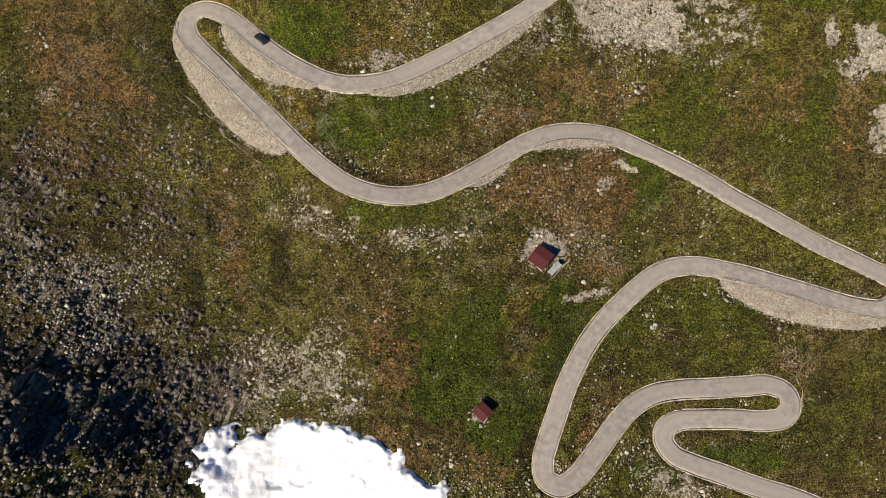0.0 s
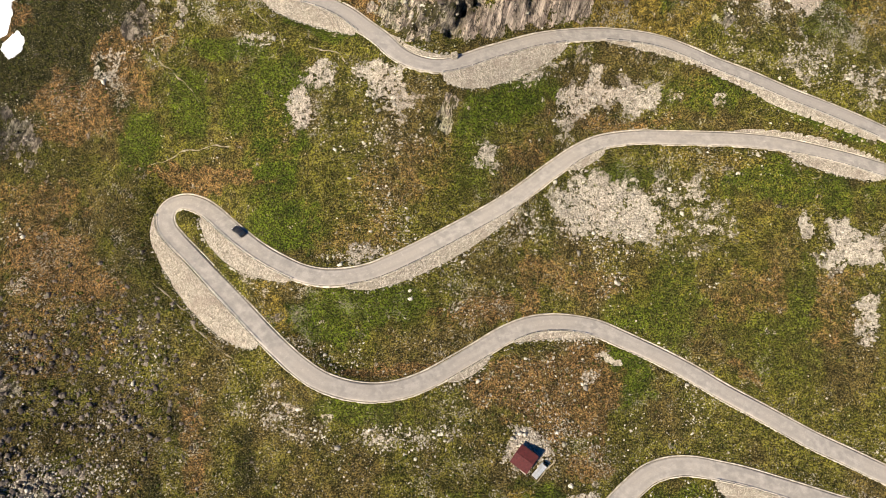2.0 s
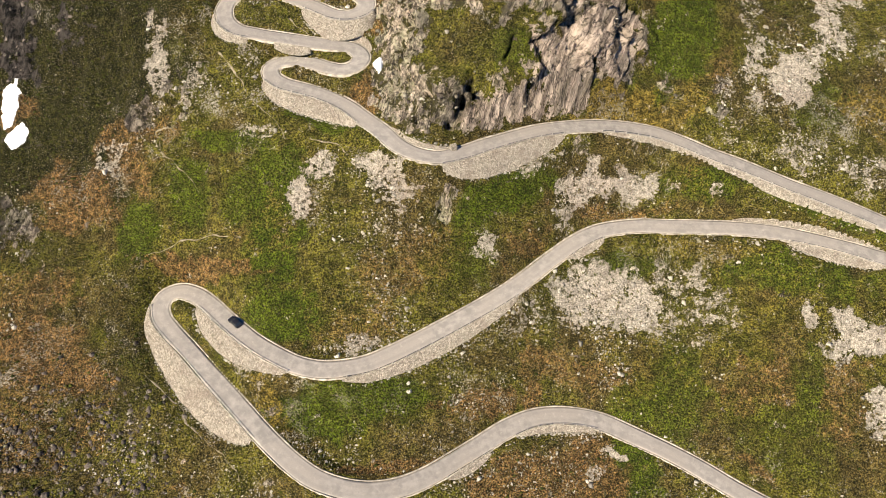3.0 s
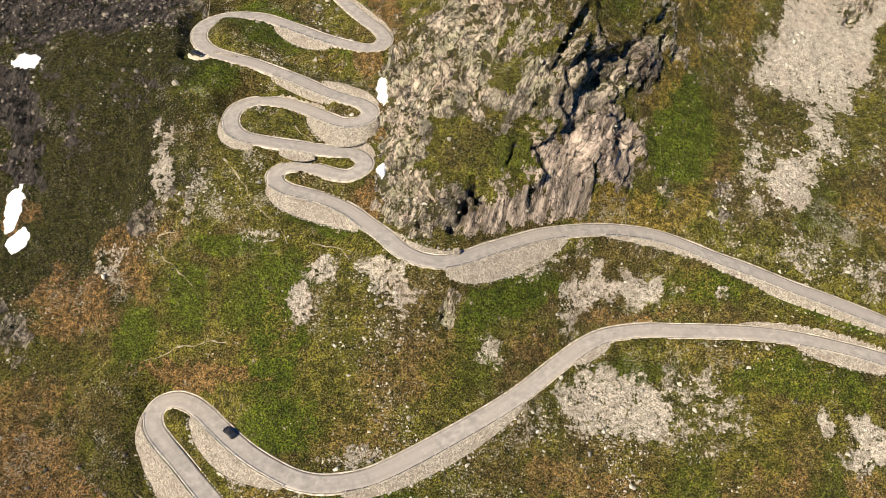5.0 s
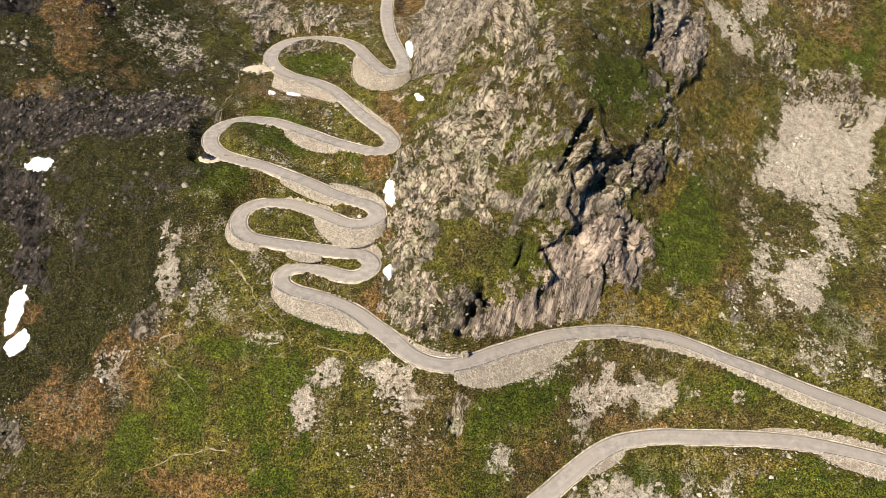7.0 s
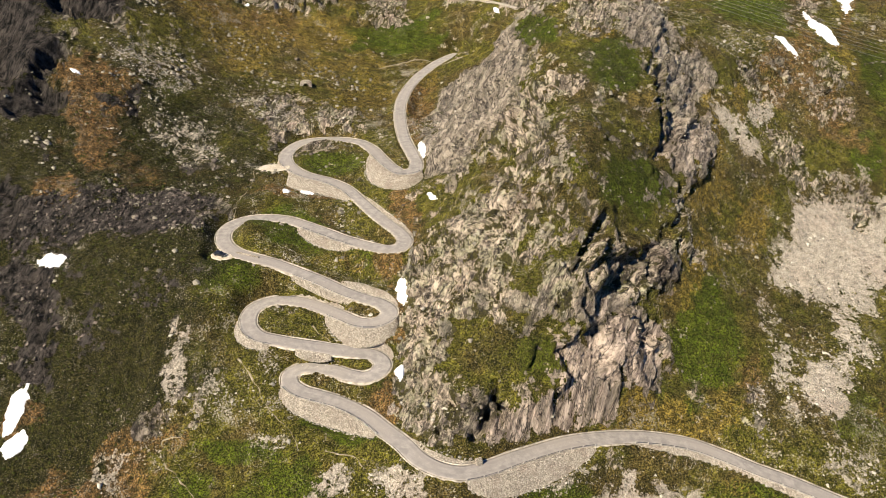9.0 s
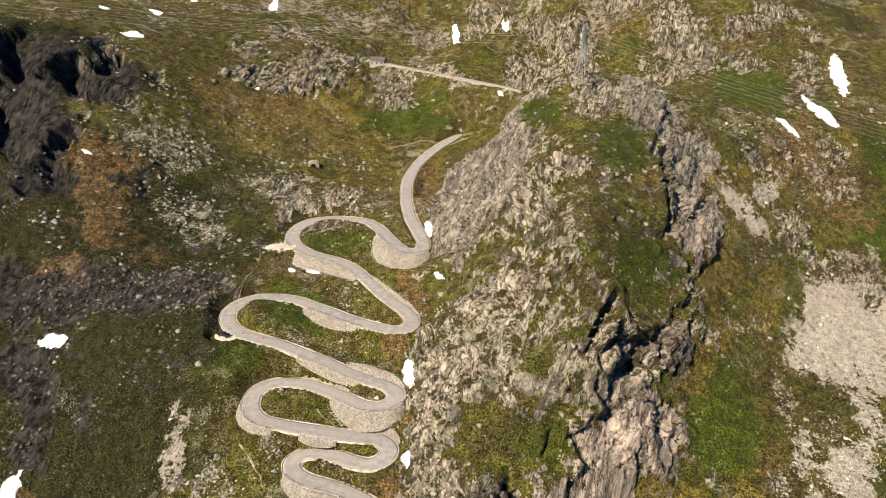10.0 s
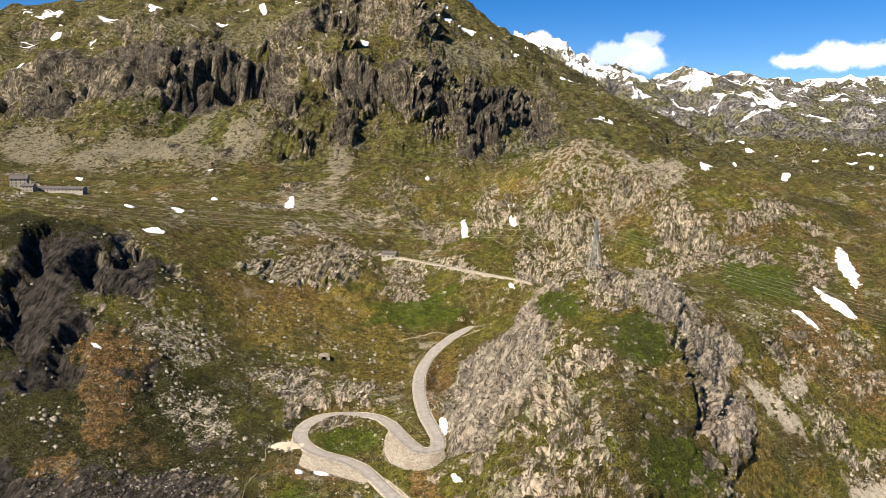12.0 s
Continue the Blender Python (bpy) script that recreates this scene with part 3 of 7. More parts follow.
HEATH_D = [
    (45.3, 86.1, 13.9, 11.6, 14, 1), (46.9, 65.9, 6.8, 4.9, 8, 0.9), (41.3, 20.1, 11.1, 3.4, 56, 1), (-105.1, 43.3, 6.9, 4.7, 179, 0.6),
    (-12.4, 15, 10.3, 5.7, 152, 0.8), (11.3, 9.5, 9, 4.2, 1, 0.6), (99.8, 37.7, 9.6, 1.9, 170, 0.6), (-147.4, 314.2, 16.5, 12.3, 121, 0.9),
    (-105.1, 421.7, 28.4, 16.3, 38, 0.6), (50.5, 577.2, 40, 7.7, 110, 0.6), (109.2, 517.3, 23.5, 14.6, 142, 0.6), (148.1, 327.7, 28.7, 10.9, 48, 0.8),
]
HEATH = HEATH_A + HEATH_B + HEATH_C + HEATH_D
GOLD_A = [
    (42.5, 121.4, 20.4, 9.1, 5, 0.3), (77.7, 143.8, 19.7, 4.6, 176, 0.3), (99.5, 120.1, 18.7, 12.4, 178, 0.3), (93.2, 133.3, 22, 11, 174, 0.38),
    (115.1, 159.9, 24.5, 3.1, 159, 0.35), (86.8, 166.9, 15, 4.9, 175, 0.35), (109.8, 141.1, 23.8, 6.7, 169, 0.35), (64.1, 116.1, 16.8, 7.8, 2, 0.4),
    (86.2, 117.5, 23.7, 18.9, 166, 0.3), (76.5, 53.6, 20, 8, 172, 0.3), (60.6, 187.8, 13.4, 2.8, 10, 1), (85.3, 230.2, 14.1, 4.9, 51, 1),
    (111.1, 256.5, 15.3, 5.4, 58, 1), (92.2, 254.8, 17.2, 5.6, 45, 0.9), (100.3, 282.4, 15.7, 4, 85, 1), (114.6, 299.5, 10.5, 2.6, 81, 1),
]
GOLD_B = [
    (-101.4, 393.9, 20.8, 20, 15, 1), (-71.9, 428.1, 28.1, 19.9, 52, 0.8), (-41.2, 366.6, 38, 19, 77, 0.6), (55.7, 296.4, 6.7, 6.1, 60, 1),
    (73.2, 214.9, 6.6, 3.1, 26, 0.7), (82.6, 188.9, 7.9, 5.5, 66, 0.6), (195.1, 405.3, 20.7, 5.3, 65, 0.6), (174.5, 337.1, 15.6, 5.3, 86, 0.6),
    (-11.1, 378.4, 31.9, 7.3, 84, 0.8), (-41.4, 105.5, 9.9, 3.2, 126, 0.8), (140.9, 190.1, 9.6, 8.2, 35, 0.8), (66.8, 185.6, 10.7, 5.4, 4, 0.7),
    (64.6, 122.4, 13.6, 9.4, 5, 0.4), (86.1, 149.1, 19.6, 3.8, 172, 0.5), (-42.6, 98.3, 14.9, 3.2, 133, 0.8), (-16.3, 134.4, 15.4, 6.4, 90, 0.3),
]
GOLD_C = [
    (-106.1, 413.5, 30, 16, 32, 0.9), (-52.7, 401, 28.6, 12.8, 32, 0.6), (41, 623, 40, 5.6, 104, 0.7), (109.1, 535.3, 27.6, 8.2, 152, 0.6),
    (23.1, 54.7, 6.9, 2.8, 37, 0.9),
]
GOLD = GOLD_A + GOLD_B + GOLD_C
LUSH_A = [
    (111.1, 26.7, 20.4, 14.1, 76, 0.45), (75.5, 39.2, 19.9, 6.4, 1, 0.5), (51.3, 51.5, 10.2, 9.4, 41, 0.6), (11.9, 49.6, 9.7, 9.1, 39, 0.8),
    (-42.3, 146.4, 16, 9, 95, 1), (-41.7, 125.7, 10.1, 7.3, 161, 1), (-49.3, 155.9, 12.2, 8.8, 162, 0.7), (-84.2, 151.9, 9, 8.1, 11, 0.8),
    (-68.6, 160.1, 10.4, 8.5, 142, 0.8), (24, 157.7, 17, 4.2, 27, 1), (109.8, 141.1, 25.6, 6.6, 167, 0.8), (86.7, 166.8, 13.3, 4.3, 175, 0.8),
    (119.9, 158.2, 22.7, 2.3, 157, 1), (92.9, 130.2, 17.2, 11.3, 175, 0.35), (73.5, 111.3, 14.1, 11.1, 81, 0.7), (109, 107.6, 16.3, 6.4, 81, 0.6),
]
LUSH_B = [
    (-12.7, 105.5, 21.7, 4.7, 3, 0.8), (68.2, 191.7, 11.1, 6.7, 10, 0.5), (-39.6, 163.6, 11.8, 5.6, 172, 0.8), (14.1, 142.4, 10.1, 8.1, 77, 0.6),
    (60.9, 145.7, 14, 4.3, 3, 0.7), (61.9, 108.5, 8.3, 7.4, 11, 0.7), (81.3, 206.8, 21, 10.4, 71, 0.9), (59.1, 278.6, 17.5, 11.3, 62, 0.8),
    (59.9, 234, 19.6, 6.8, 40, 0.8), (34.4, 310.4, 17, 5.3, 108, 0.9), (-28.2, 429.3, 32.1, 9.6, 15, 1), (-54.5, 254.6, 16.6, 13.2, 153, 1),
    (-71.2, 226, 12.5, 10.4, 110, 0.8), (-46.3, 299.9, 13.8, 9.5, 180, 0.8), (145.9, 378.9, 31.4, 17.5, 65, 0.9), (185.3, 332.2, 18.2, 7.7, 76, 0.8),
]
LUSH_C = [
    (-28.8, 239.1, 12.7, 3.4, 158, 0.7), (169.3, 294.3, 13.3, 7.9, 47, 0.8), (-116.3, 323.1, 16, 9.7, 63, 0.5), (125.4, 190.9, 15.4, 8, 41, 0.6),
    (-29.6, 178.2, 13.4, 4.6, 156, 1), (-56.6, 172.6, 16.4, 3, 171, 0.8), (37.2, 232.1, 7.8, 4.8, 96, 0.5), (26.3, 187.7, 8, 5.3, 8, 0.6),
    (-24.4, 190.1, 10.7, 2.6, 153, 0.6), (2.5, 35.6, 16.9, 13.5, 3, 1), (31.3, 53.7, 11.8, 8, 10, 0.9), (-29.8, 101.7, 14.2, 4.8, 169, 0.9),
    (76.5, 53.6, 20, 8, 172, 0.7), (34.3, 41.4, 9.3, 8.2, 71, 0.8), (-35.8, 125.6, 9.3, 6.6, 169, 1), (56.5, 91.3, 10.1, 9.8, 14, 0.9),
]
LUSH_D = [
    (84.3, 13, 13.7, 3.8, 175, 0.8), (-15.1, 78.1, 16, 3.5, 177, 0.7), (102.2, 101, 19.4, 13.7, 158, 0.5), (16.1, 21.1, 10.9, 10.2, 19, 0.9),
    (57, 8.4, 9.7, 4.4, 1, 0.7), (-31.2, 441, 30.7, 10.3, 23, 1), (11.1, 297.2, 16.6, 4.4, 103, 0.6), (145.7, 391.8, 34.5, 16.9, 80, 0.8),
]
LUSH = LUSH_A + LUSH_B + LUSH_C + LUSH_D
# dark shrubs and rock, and shade of crags and banks laid in as colour
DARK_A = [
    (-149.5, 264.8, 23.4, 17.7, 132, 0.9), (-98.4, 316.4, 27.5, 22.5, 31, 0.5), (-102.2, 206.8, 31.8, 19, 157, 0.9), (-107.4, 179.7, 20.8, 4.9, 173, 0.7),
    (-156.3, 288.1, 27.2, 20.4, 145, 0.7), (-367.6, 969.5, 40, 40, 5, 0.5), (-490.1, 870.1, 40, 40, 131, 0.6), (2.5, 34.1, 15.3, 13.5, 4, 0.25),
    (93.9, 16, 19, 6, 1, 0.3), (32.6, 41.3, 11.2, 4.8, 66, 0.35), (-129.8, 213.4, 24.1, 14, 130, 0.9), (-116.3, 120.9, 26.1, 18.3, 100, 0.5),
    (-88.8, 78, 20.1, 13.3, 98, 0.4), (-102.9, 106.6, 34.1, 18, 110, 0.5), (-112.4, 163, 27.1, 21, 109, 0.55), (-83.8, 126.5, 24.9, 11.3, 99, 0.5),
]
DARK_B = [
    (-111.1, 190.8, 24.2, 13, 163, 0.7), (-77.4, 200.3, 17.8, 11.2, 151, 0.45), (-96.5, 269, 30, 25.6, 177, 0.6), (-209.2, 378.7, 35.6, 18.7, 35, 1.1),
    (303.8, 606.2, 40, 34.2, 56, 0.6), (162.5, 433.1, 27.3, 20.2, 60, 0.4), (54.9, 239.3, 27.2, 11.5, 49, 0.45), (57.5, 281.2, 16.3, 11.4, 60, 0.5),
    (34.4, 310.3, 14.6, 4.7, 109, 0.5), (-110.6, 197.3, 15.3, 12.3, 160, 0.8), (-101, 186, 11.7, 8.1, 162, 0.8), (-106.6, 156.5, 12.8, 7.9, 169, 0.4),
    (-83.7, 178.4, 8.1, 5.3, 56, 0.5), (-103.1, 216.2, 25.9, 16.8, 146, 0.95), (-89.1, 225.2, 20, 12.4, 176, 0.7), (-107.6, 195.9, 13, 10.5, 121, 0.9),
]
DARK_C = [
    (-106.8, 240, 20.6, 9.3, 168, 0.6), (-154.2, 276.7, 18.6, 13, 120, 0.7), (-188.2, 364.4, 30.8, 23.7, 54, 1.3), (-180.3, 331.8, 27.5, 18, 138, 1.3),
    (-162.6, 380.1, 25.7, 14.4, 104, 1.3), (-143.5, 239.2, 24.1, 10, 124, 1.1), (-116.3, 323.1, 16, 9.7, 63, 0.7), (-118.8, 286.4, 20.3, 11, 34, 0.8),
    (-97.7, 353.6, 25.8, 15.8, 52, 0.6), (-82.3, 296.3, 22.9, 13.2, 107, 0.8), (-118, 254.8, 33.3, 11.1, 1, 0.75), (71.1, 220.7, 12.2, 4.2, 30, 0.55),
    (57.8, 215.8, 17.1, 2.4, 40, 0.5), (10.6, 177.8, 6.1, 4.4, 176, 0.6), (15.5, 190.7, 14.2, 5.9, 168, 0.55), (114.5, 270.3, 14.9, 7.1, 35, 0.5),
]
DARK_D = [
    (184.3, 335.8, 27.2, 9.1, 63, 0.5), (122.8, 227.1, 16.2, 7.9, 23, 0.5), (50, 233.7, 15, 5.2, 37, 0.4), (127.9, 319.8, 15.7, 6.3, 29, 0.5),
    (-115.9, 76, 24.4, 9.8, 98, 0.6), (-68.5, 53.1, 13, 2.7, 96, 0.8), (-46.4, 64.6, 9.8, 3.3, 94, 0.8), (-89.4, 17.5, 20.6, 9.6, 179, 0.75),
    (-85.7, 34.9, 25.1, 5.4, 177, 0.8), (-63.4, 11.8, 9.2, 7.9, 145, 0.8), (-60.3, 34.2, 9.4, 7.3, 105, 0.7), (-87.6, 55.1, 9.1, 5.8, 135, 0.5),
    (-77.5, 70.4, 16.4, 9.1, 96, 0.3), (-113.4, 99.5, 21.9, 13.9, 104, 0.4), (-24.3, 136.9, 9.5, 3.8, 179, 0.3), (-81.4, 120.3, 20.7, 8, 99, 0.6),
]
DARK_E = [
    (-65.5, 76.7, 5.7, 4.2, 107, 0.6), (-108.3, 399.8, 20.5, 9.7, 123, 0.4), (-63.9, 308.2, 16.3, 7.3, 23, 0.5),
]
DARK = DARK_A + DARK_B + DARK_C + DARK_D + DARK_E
FAR_ROCK_A = [
    (-460.6, 981.5, 69.5, 53.7, 148, 1), (-368.1, 971.1, 68.5, 26.6, 21, 1), (-290.2, 1003.4, 57.6, 26.4, 24, 1), (-334.4, 1026.2, 47.8, 27.2, 47, 0.9),
    (-226.7, 954.8, 120.8, 21.3, 110, 0.9), (-116.2, 933.6, 50.8, 26.8, 145, 1), (-129.6, 879.7, 29.7, 14.3, 103, 1), (-73.6, 926.1, 41.5, 19.7, 126, 0.9),
    (-25.4, 956, 47.3, 19.1, 78, 1), (54.2, 949.2, 95.7, 44.9, 53, 1), (22.5, 864.1, 48.1, 25.7, 83, 1), (103.3, 942.3, 79.3, 21.2, 81, 0.9),
    (-513, 939, 55.9, 33.5, 136, 0.9), (-200.8, 1098.6, 60.8, 29.8, 58, 0.8), (-138.9, 1126.1, 60.4, 36.9, 120, 0.7), (266.8, 1640.1, 240, 30.5, 79, 0.8),
]
FAR_ROCK_B = [
    (-68.4, 1072, 59.3, 31.5, 99, 0.6), (-615.6, 1131, 139.4, 34.7, 156, 0.4), (-55.6, 683.9, 48.5, 19.9, 101, 0.5),
]
FAR_ROCK = FAR_ROCK_A + FAR_ROCK_B
FAR_SCREE_A = [
    (-351.5, 838.3, 80.6, 57, 26, 0.8), (-470, 833.4, 67.7, 41.9, 134, 0.8), (-241.8, 853.6, 51.4, 27.5, 95, 0.8), (-283.3, 822.7, 55.7, 31.4, 177, 0.7),
    (-125.8, 809.7, 74.3, 13.4, 93, 0.8), (-328.5, 1085.9, 114.6, 42.2, 12, 0.6), (-499.2, 1100.1, 147.3, 25.7, 152, 0.6), (21.2, 1077.1, 105, 36.8, 50, 0.7),
    (102.1, 733.6, 240, 39.9, 86, 0.6), (35, 848.2, 52.9, 18.4, 13, 0.7), (139, 558.1, 64.4, 26.9, 71, 0.7), (-140.7, 672, 81.9, 39.1, 103, 0.6),
    (-77.3, 610, 52, 25, 62, 0.6), (-316.9, 903.2, 73.5, 22.6, 88, 0.7), (133.9, 1072.5, 81.4, 11.6, 100, 0.7), (106.8, 543.8, 43.7, 12.4, 156, 0.6),
]
FAR_SCREE = FAR_SCREE_A
FAR_LUSH_A = [
    (-394, 926, 57.5, 23.7, 24, 0.8), (-310.1, 901.3, 95.6, 37.4, 133, 0.8), (-181, 839.2, 55.4, 31.1, 102, 0.6), (93.8, 859.3, 44.4, 32.6, 39, 0.9),
    (178.4, 965.4, 106.7, 40.1, 95, 0.5), (-29.3, 853.2, 38.6, 37.4, 5, 0.6), (-539.2, 987.6, 78, 11.2, 148, 0.6), (11.6, 543.5, 78.3, 21.4, 86, 0.5),
    (110.3, 462.4, 34.3, 7.9, 133, 0.6),
]
FAR_LUSH = FAR_LUSH_A
# clefts in the spur's rock: from (x, y) to (x, y), half width
CLEFTS = [
    (8.6, 171.5, 12.4, 176.7, 1.3), (12.4, 176.7, 14.3, 181.9, 1.0), (36.0, 204.8, 40.6, 210.3, 0.8), (40.6, 210.3, 48.0, 219.0, 0.9),
    (51.3, 207.7, 57.9, 216.3, 0.8), (57.9, 216.3, 65.2, 221.6, 0.8), (34.0, 274.2, 40.7, 281.9, 0.8), (15.8, 266.1, 19.8, 268.6, 0.9),
    (77.9, 284.9, 72.7, 267.1, 0.9), (72.7, 267.1, 72.8, 252.2, 1.1), (23.8, 185.3, 26.7, 189.3, 0.7), (1.4, 180.5, 6.8, 179.8, 0.7),
    (73.7, 231.3, 78.2, 238.1, 0.8), (67.1, 265.7, 72.2, 264.7, 0.8),
]

# places of smaller things
FOOTPATHS = [
    [(-60.7, 196.1), (-55.5, 191.5), (-51.3, 185.0), (-46.1, 179.3), (-40.8, 173.8), (-39.5, 170.8)],
    [(-74.1, 177.8), (-79.9, 178.1), (-79.0, 175.5), (-74.7, 170.5), (-68.8, 165.3), (-64.3, 159.7)],
    [(-32.4, 170.6), (-25.1, 169.2), (-20.6, 165.8)],
    [(-78.7, 145.7), (-73.2, 147.2), (-67.6, 147.8), (-54.7, 146.9)],
    [(-76.3, 114.0), (-72.9, 111.0), (-66.9, 106.5), (-62.7, 100.2), (-54.4, 94.5), (-49.8, 89.9), (-47.0, 85.5)],
    [(-41.1, 78.0), (-34.5, 73.6), (-27.9, 69.0)],
    [(-75.7, 292.0), (-74.4, 281.2), (-76.2, 272.4), (-77.9, 253.3)],
    [(-35.1, 404.1), (-17.4, 415.1), (1.2, 420.4), (13.4, 427.4)],
    [(-23.0, 401.9), (-5.1, 411.1), (10.3, 413.7)],
    [(24.1, 58.0), (29.9, 60.5), (35.1, 65.3), (36.9, 67.9)],
    [(96.4, 37.6), (100.1, 34.2), (102.0, 29.8), (102.4, 26.7)],
    [(-64.4, 304.6), (-54.4, 308.3), (-43.0, 311.9)],
    [(-40.8, 209.5), (-37.5, 206.6), (-34.1, 203.8)],
]
SNOW_TONGUE = [
    (-38.8, 11.5, 17.2, 8.6), (-24, 9.4, 15.4, 9.2), (-50.2, 12.8, 9.4, 6.3), (-12.2, 4.1, 9.2, 4.6), (-26.5, 2.4, 21.6, 6.2),
    (-56.8, 15.5, 6, 4.7), (-50.8, 6.5, 8.6, 7.8), (-6.4, 1.7, 6.2, 3.8),
]
SNOW_PATCHES_A = [
    (197.0, 398.1, 25.0, 3.7, 71), (170.4, 357.8, 12.7, 3.8, 105), (147.4, 339.8, 8.3, 3.0, 97), (-131.5, 235.8, 4.6, 2.4, 7), (-127.9, 191.1, 6.5, 2.7, 82),
    (-125.6, 182.1, 3.5, 2.6, 42), (-13.4, 221.5, 6.2, 1.9, 98), (-12.9, 191.7, 2.7, 1.4, 90), (-53.3, 280.8, 3.4, 2.5, 162), (-61.0, 278.9, 2.3, 1.4, 88),
    (-9.2, 303.9, 6.4, 1.2, 100), (-4.5, 264.2, 3.6, 1.0, 114), (-152.0, 319.6, 1.9, 1.0, 174), (-140.7, 630.0, 52.1, 4.5, 100), (-258.3, 786.9, 8.1, 4.8, 124),
    (-197.5, 456.4, 8.8, 3.6, 111), (-179.4, 485.3, 7.1, 4.9, 102), (-170.5, 425.5, 8.1, 4.1, 51), (-198.4, 615.4, 47.8, 3.4, 110),
]
SNOW_PATCHES_B = [
    (5.5, 592.8, 40.0, 3.5, 92), (38.1, 548.2, 25.3, 2.8, 92), (-28.0, 726.7, 18.5, 2.7, 94), (28.8, 437.2, 3.8, 1.6, 118), (-367.0, 728.3, 6.4, 4.4, 123),
    (246.5, 740.9, 60.0, 6.9, 67), (-108.3, 434.4, 2.3, 1.3, 60), (-647.4, 1185.5, 16.2, 9.3, 78), (-603.4, 1142.5, 9.9, 7.6, 168), (-446.1, 1127.5, 31.2, 9.0, 98),
    (-407.3, 1124.3, 33.8, 6.5, 115), (-305.5, 1204.3, 16.4, 5.2, 115), (-124.9, 1041.4, 15.0, 5.1, 95), (-12.8, 1151.2, 31.5, 5.3, 52), (15.1, 1162.2, 22.4, 8.0, 43),
    (-526.6, 1130.8, 18.4, 5.1, 141), (338.8, 902.6, 31.7, 2.3, 72), (327.4, 746.4, 40.6, 4.7, 62),
]
HUT_AT = (27.8, 66.5)
SHED_AT = (31.8, 63.8)
SMALL_HUT_AT = (10.4, 23.7)
CAR_AT = (-51.8, 127.3)
CAR_AT_BEND = (-74.9, 235.6)
PYLON_AT = (52.0, 324.0)
INN_AT = (-387.3, 655.0)
ANNEX_AT = (-369.3, 648.0)
LONG_HOUSE_AT = (-346.4, 660.0)
PASS_HOUSE_AT = (-46.2, 503.0)
BOULDERS = [
    (-103.5, 96), (-113.5, 87.5), (-3.1, 107.6), (-3.1, 109.1), (-86.7, 43.7), (-28.1, 28.1), (-97.9, 102.6),
    (-79.5, 76.8), (40.5, 60.6), (-6.5, 15.7), (-94.2, 31.7), (-64.4, 103.3), (-2.7, 107.7), (-91.7, 291.4),
    (-108.5, 252.2), (-92.2, 295.2), (-77.2, 328.5), (-75.9, 453.2), (-90.1, 457.6), (81.7, 308.4), (-97.1, 304.9),
    (-76, 397.8), (-45.4, 338.7), (-95.7, 188.8), (-93.2, 120.2), (-72.8, 66.7), (-107.5, 52.7), (-98.9, 60.2),
]
DRAIN = [(-10.4, 249.9), (-11.0, 237.0), (-12.7, 227.8), (-14.3, 223.3), (-15.1, 211.4), (-15.4, 204.1)]
LAYBY_AT = (-68.3, 294.4)
LOW_WALL = [(-70.0, 237.7), (-62.2, 235.9)]
CULVERT_AT = (-67.7, 372.2)
BLOCK_AT = (9.4, 165.7)



def cover_mask(patches, warp=0.35, seed=3):
    """How strongly each place of the ground carries a cover; the outlines are uneven."""
    m = np.zeros(X.shape)
    for px, py, ra, rb, turn, s in patches:
        i0, i1 = np.searchsorted(gx, [px - 2 * ra, px + 2 * ra])
        j0, j1 = np.searchsorted(gy, [py - 2 * ra, py + 2 * ra])
        xs, ys = X[j0:j1, i0:i1], Y[j0:j1, i0:i1]
        if not xs.size:
            continue
        c, d = math.cos(radians(turn)), math.sin(radians(turn))
        r = np.hypot(((xs - px) * c + (ys - py) * d) / ra, ((ys - py) * c - (xs - px) * d) / rb)
        r = r + warp * (fbm(xs, ys, max(rb * 1.2, 3.0), 3, seed) * 1.4 + fbm(xs, ys, 3.0, 2, seed + 7) * 0.6)
        m[j0:j1, i0:i1] = np.maximum(m[j0:j1, i0:i1], s * sstep(1.35, 0.6, r))
    return m


slope = np.hypot(np.gradient(Z, gx, axis=1), np.gradient(Z, gy, axis=0))
beyond = sstep(600, 850, Y)
scree = np.maximum(cover_mask(SCREE, 0.5, 31), cover_mask(FAR_SCREE, 0.7, 32))
heath = cover_mask(HEATH, 0.6, 41)
gold = cover_mask(GOLD, 0.6, 45)
lush = np.maximum(cover_mask(LUSH, 0.4, 51), cover_mask(FAR_LUSH, 0.5, 52))
rock = np.maximum(cover_mask(ROCK, 0.55, 61), cover_mask(FAR_ROCK, 0.7, 60))
slab = cover_mask(SLAB, 0.4, 62)
pink = cover_mask(PINK, 0.5, 63)
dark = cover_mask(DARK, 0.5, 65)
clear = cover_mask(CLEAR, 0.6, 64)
# dark cover for shrubs and for shade on the slopes beyond the gully
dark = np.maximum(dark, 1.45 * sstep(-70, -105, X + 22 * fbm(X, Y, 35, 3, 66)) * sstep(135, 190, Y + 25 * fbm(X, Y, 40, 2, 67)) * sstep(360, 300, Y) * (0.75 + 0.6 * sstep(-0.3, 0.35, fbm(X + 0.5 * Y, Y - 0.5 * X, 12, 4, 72))))
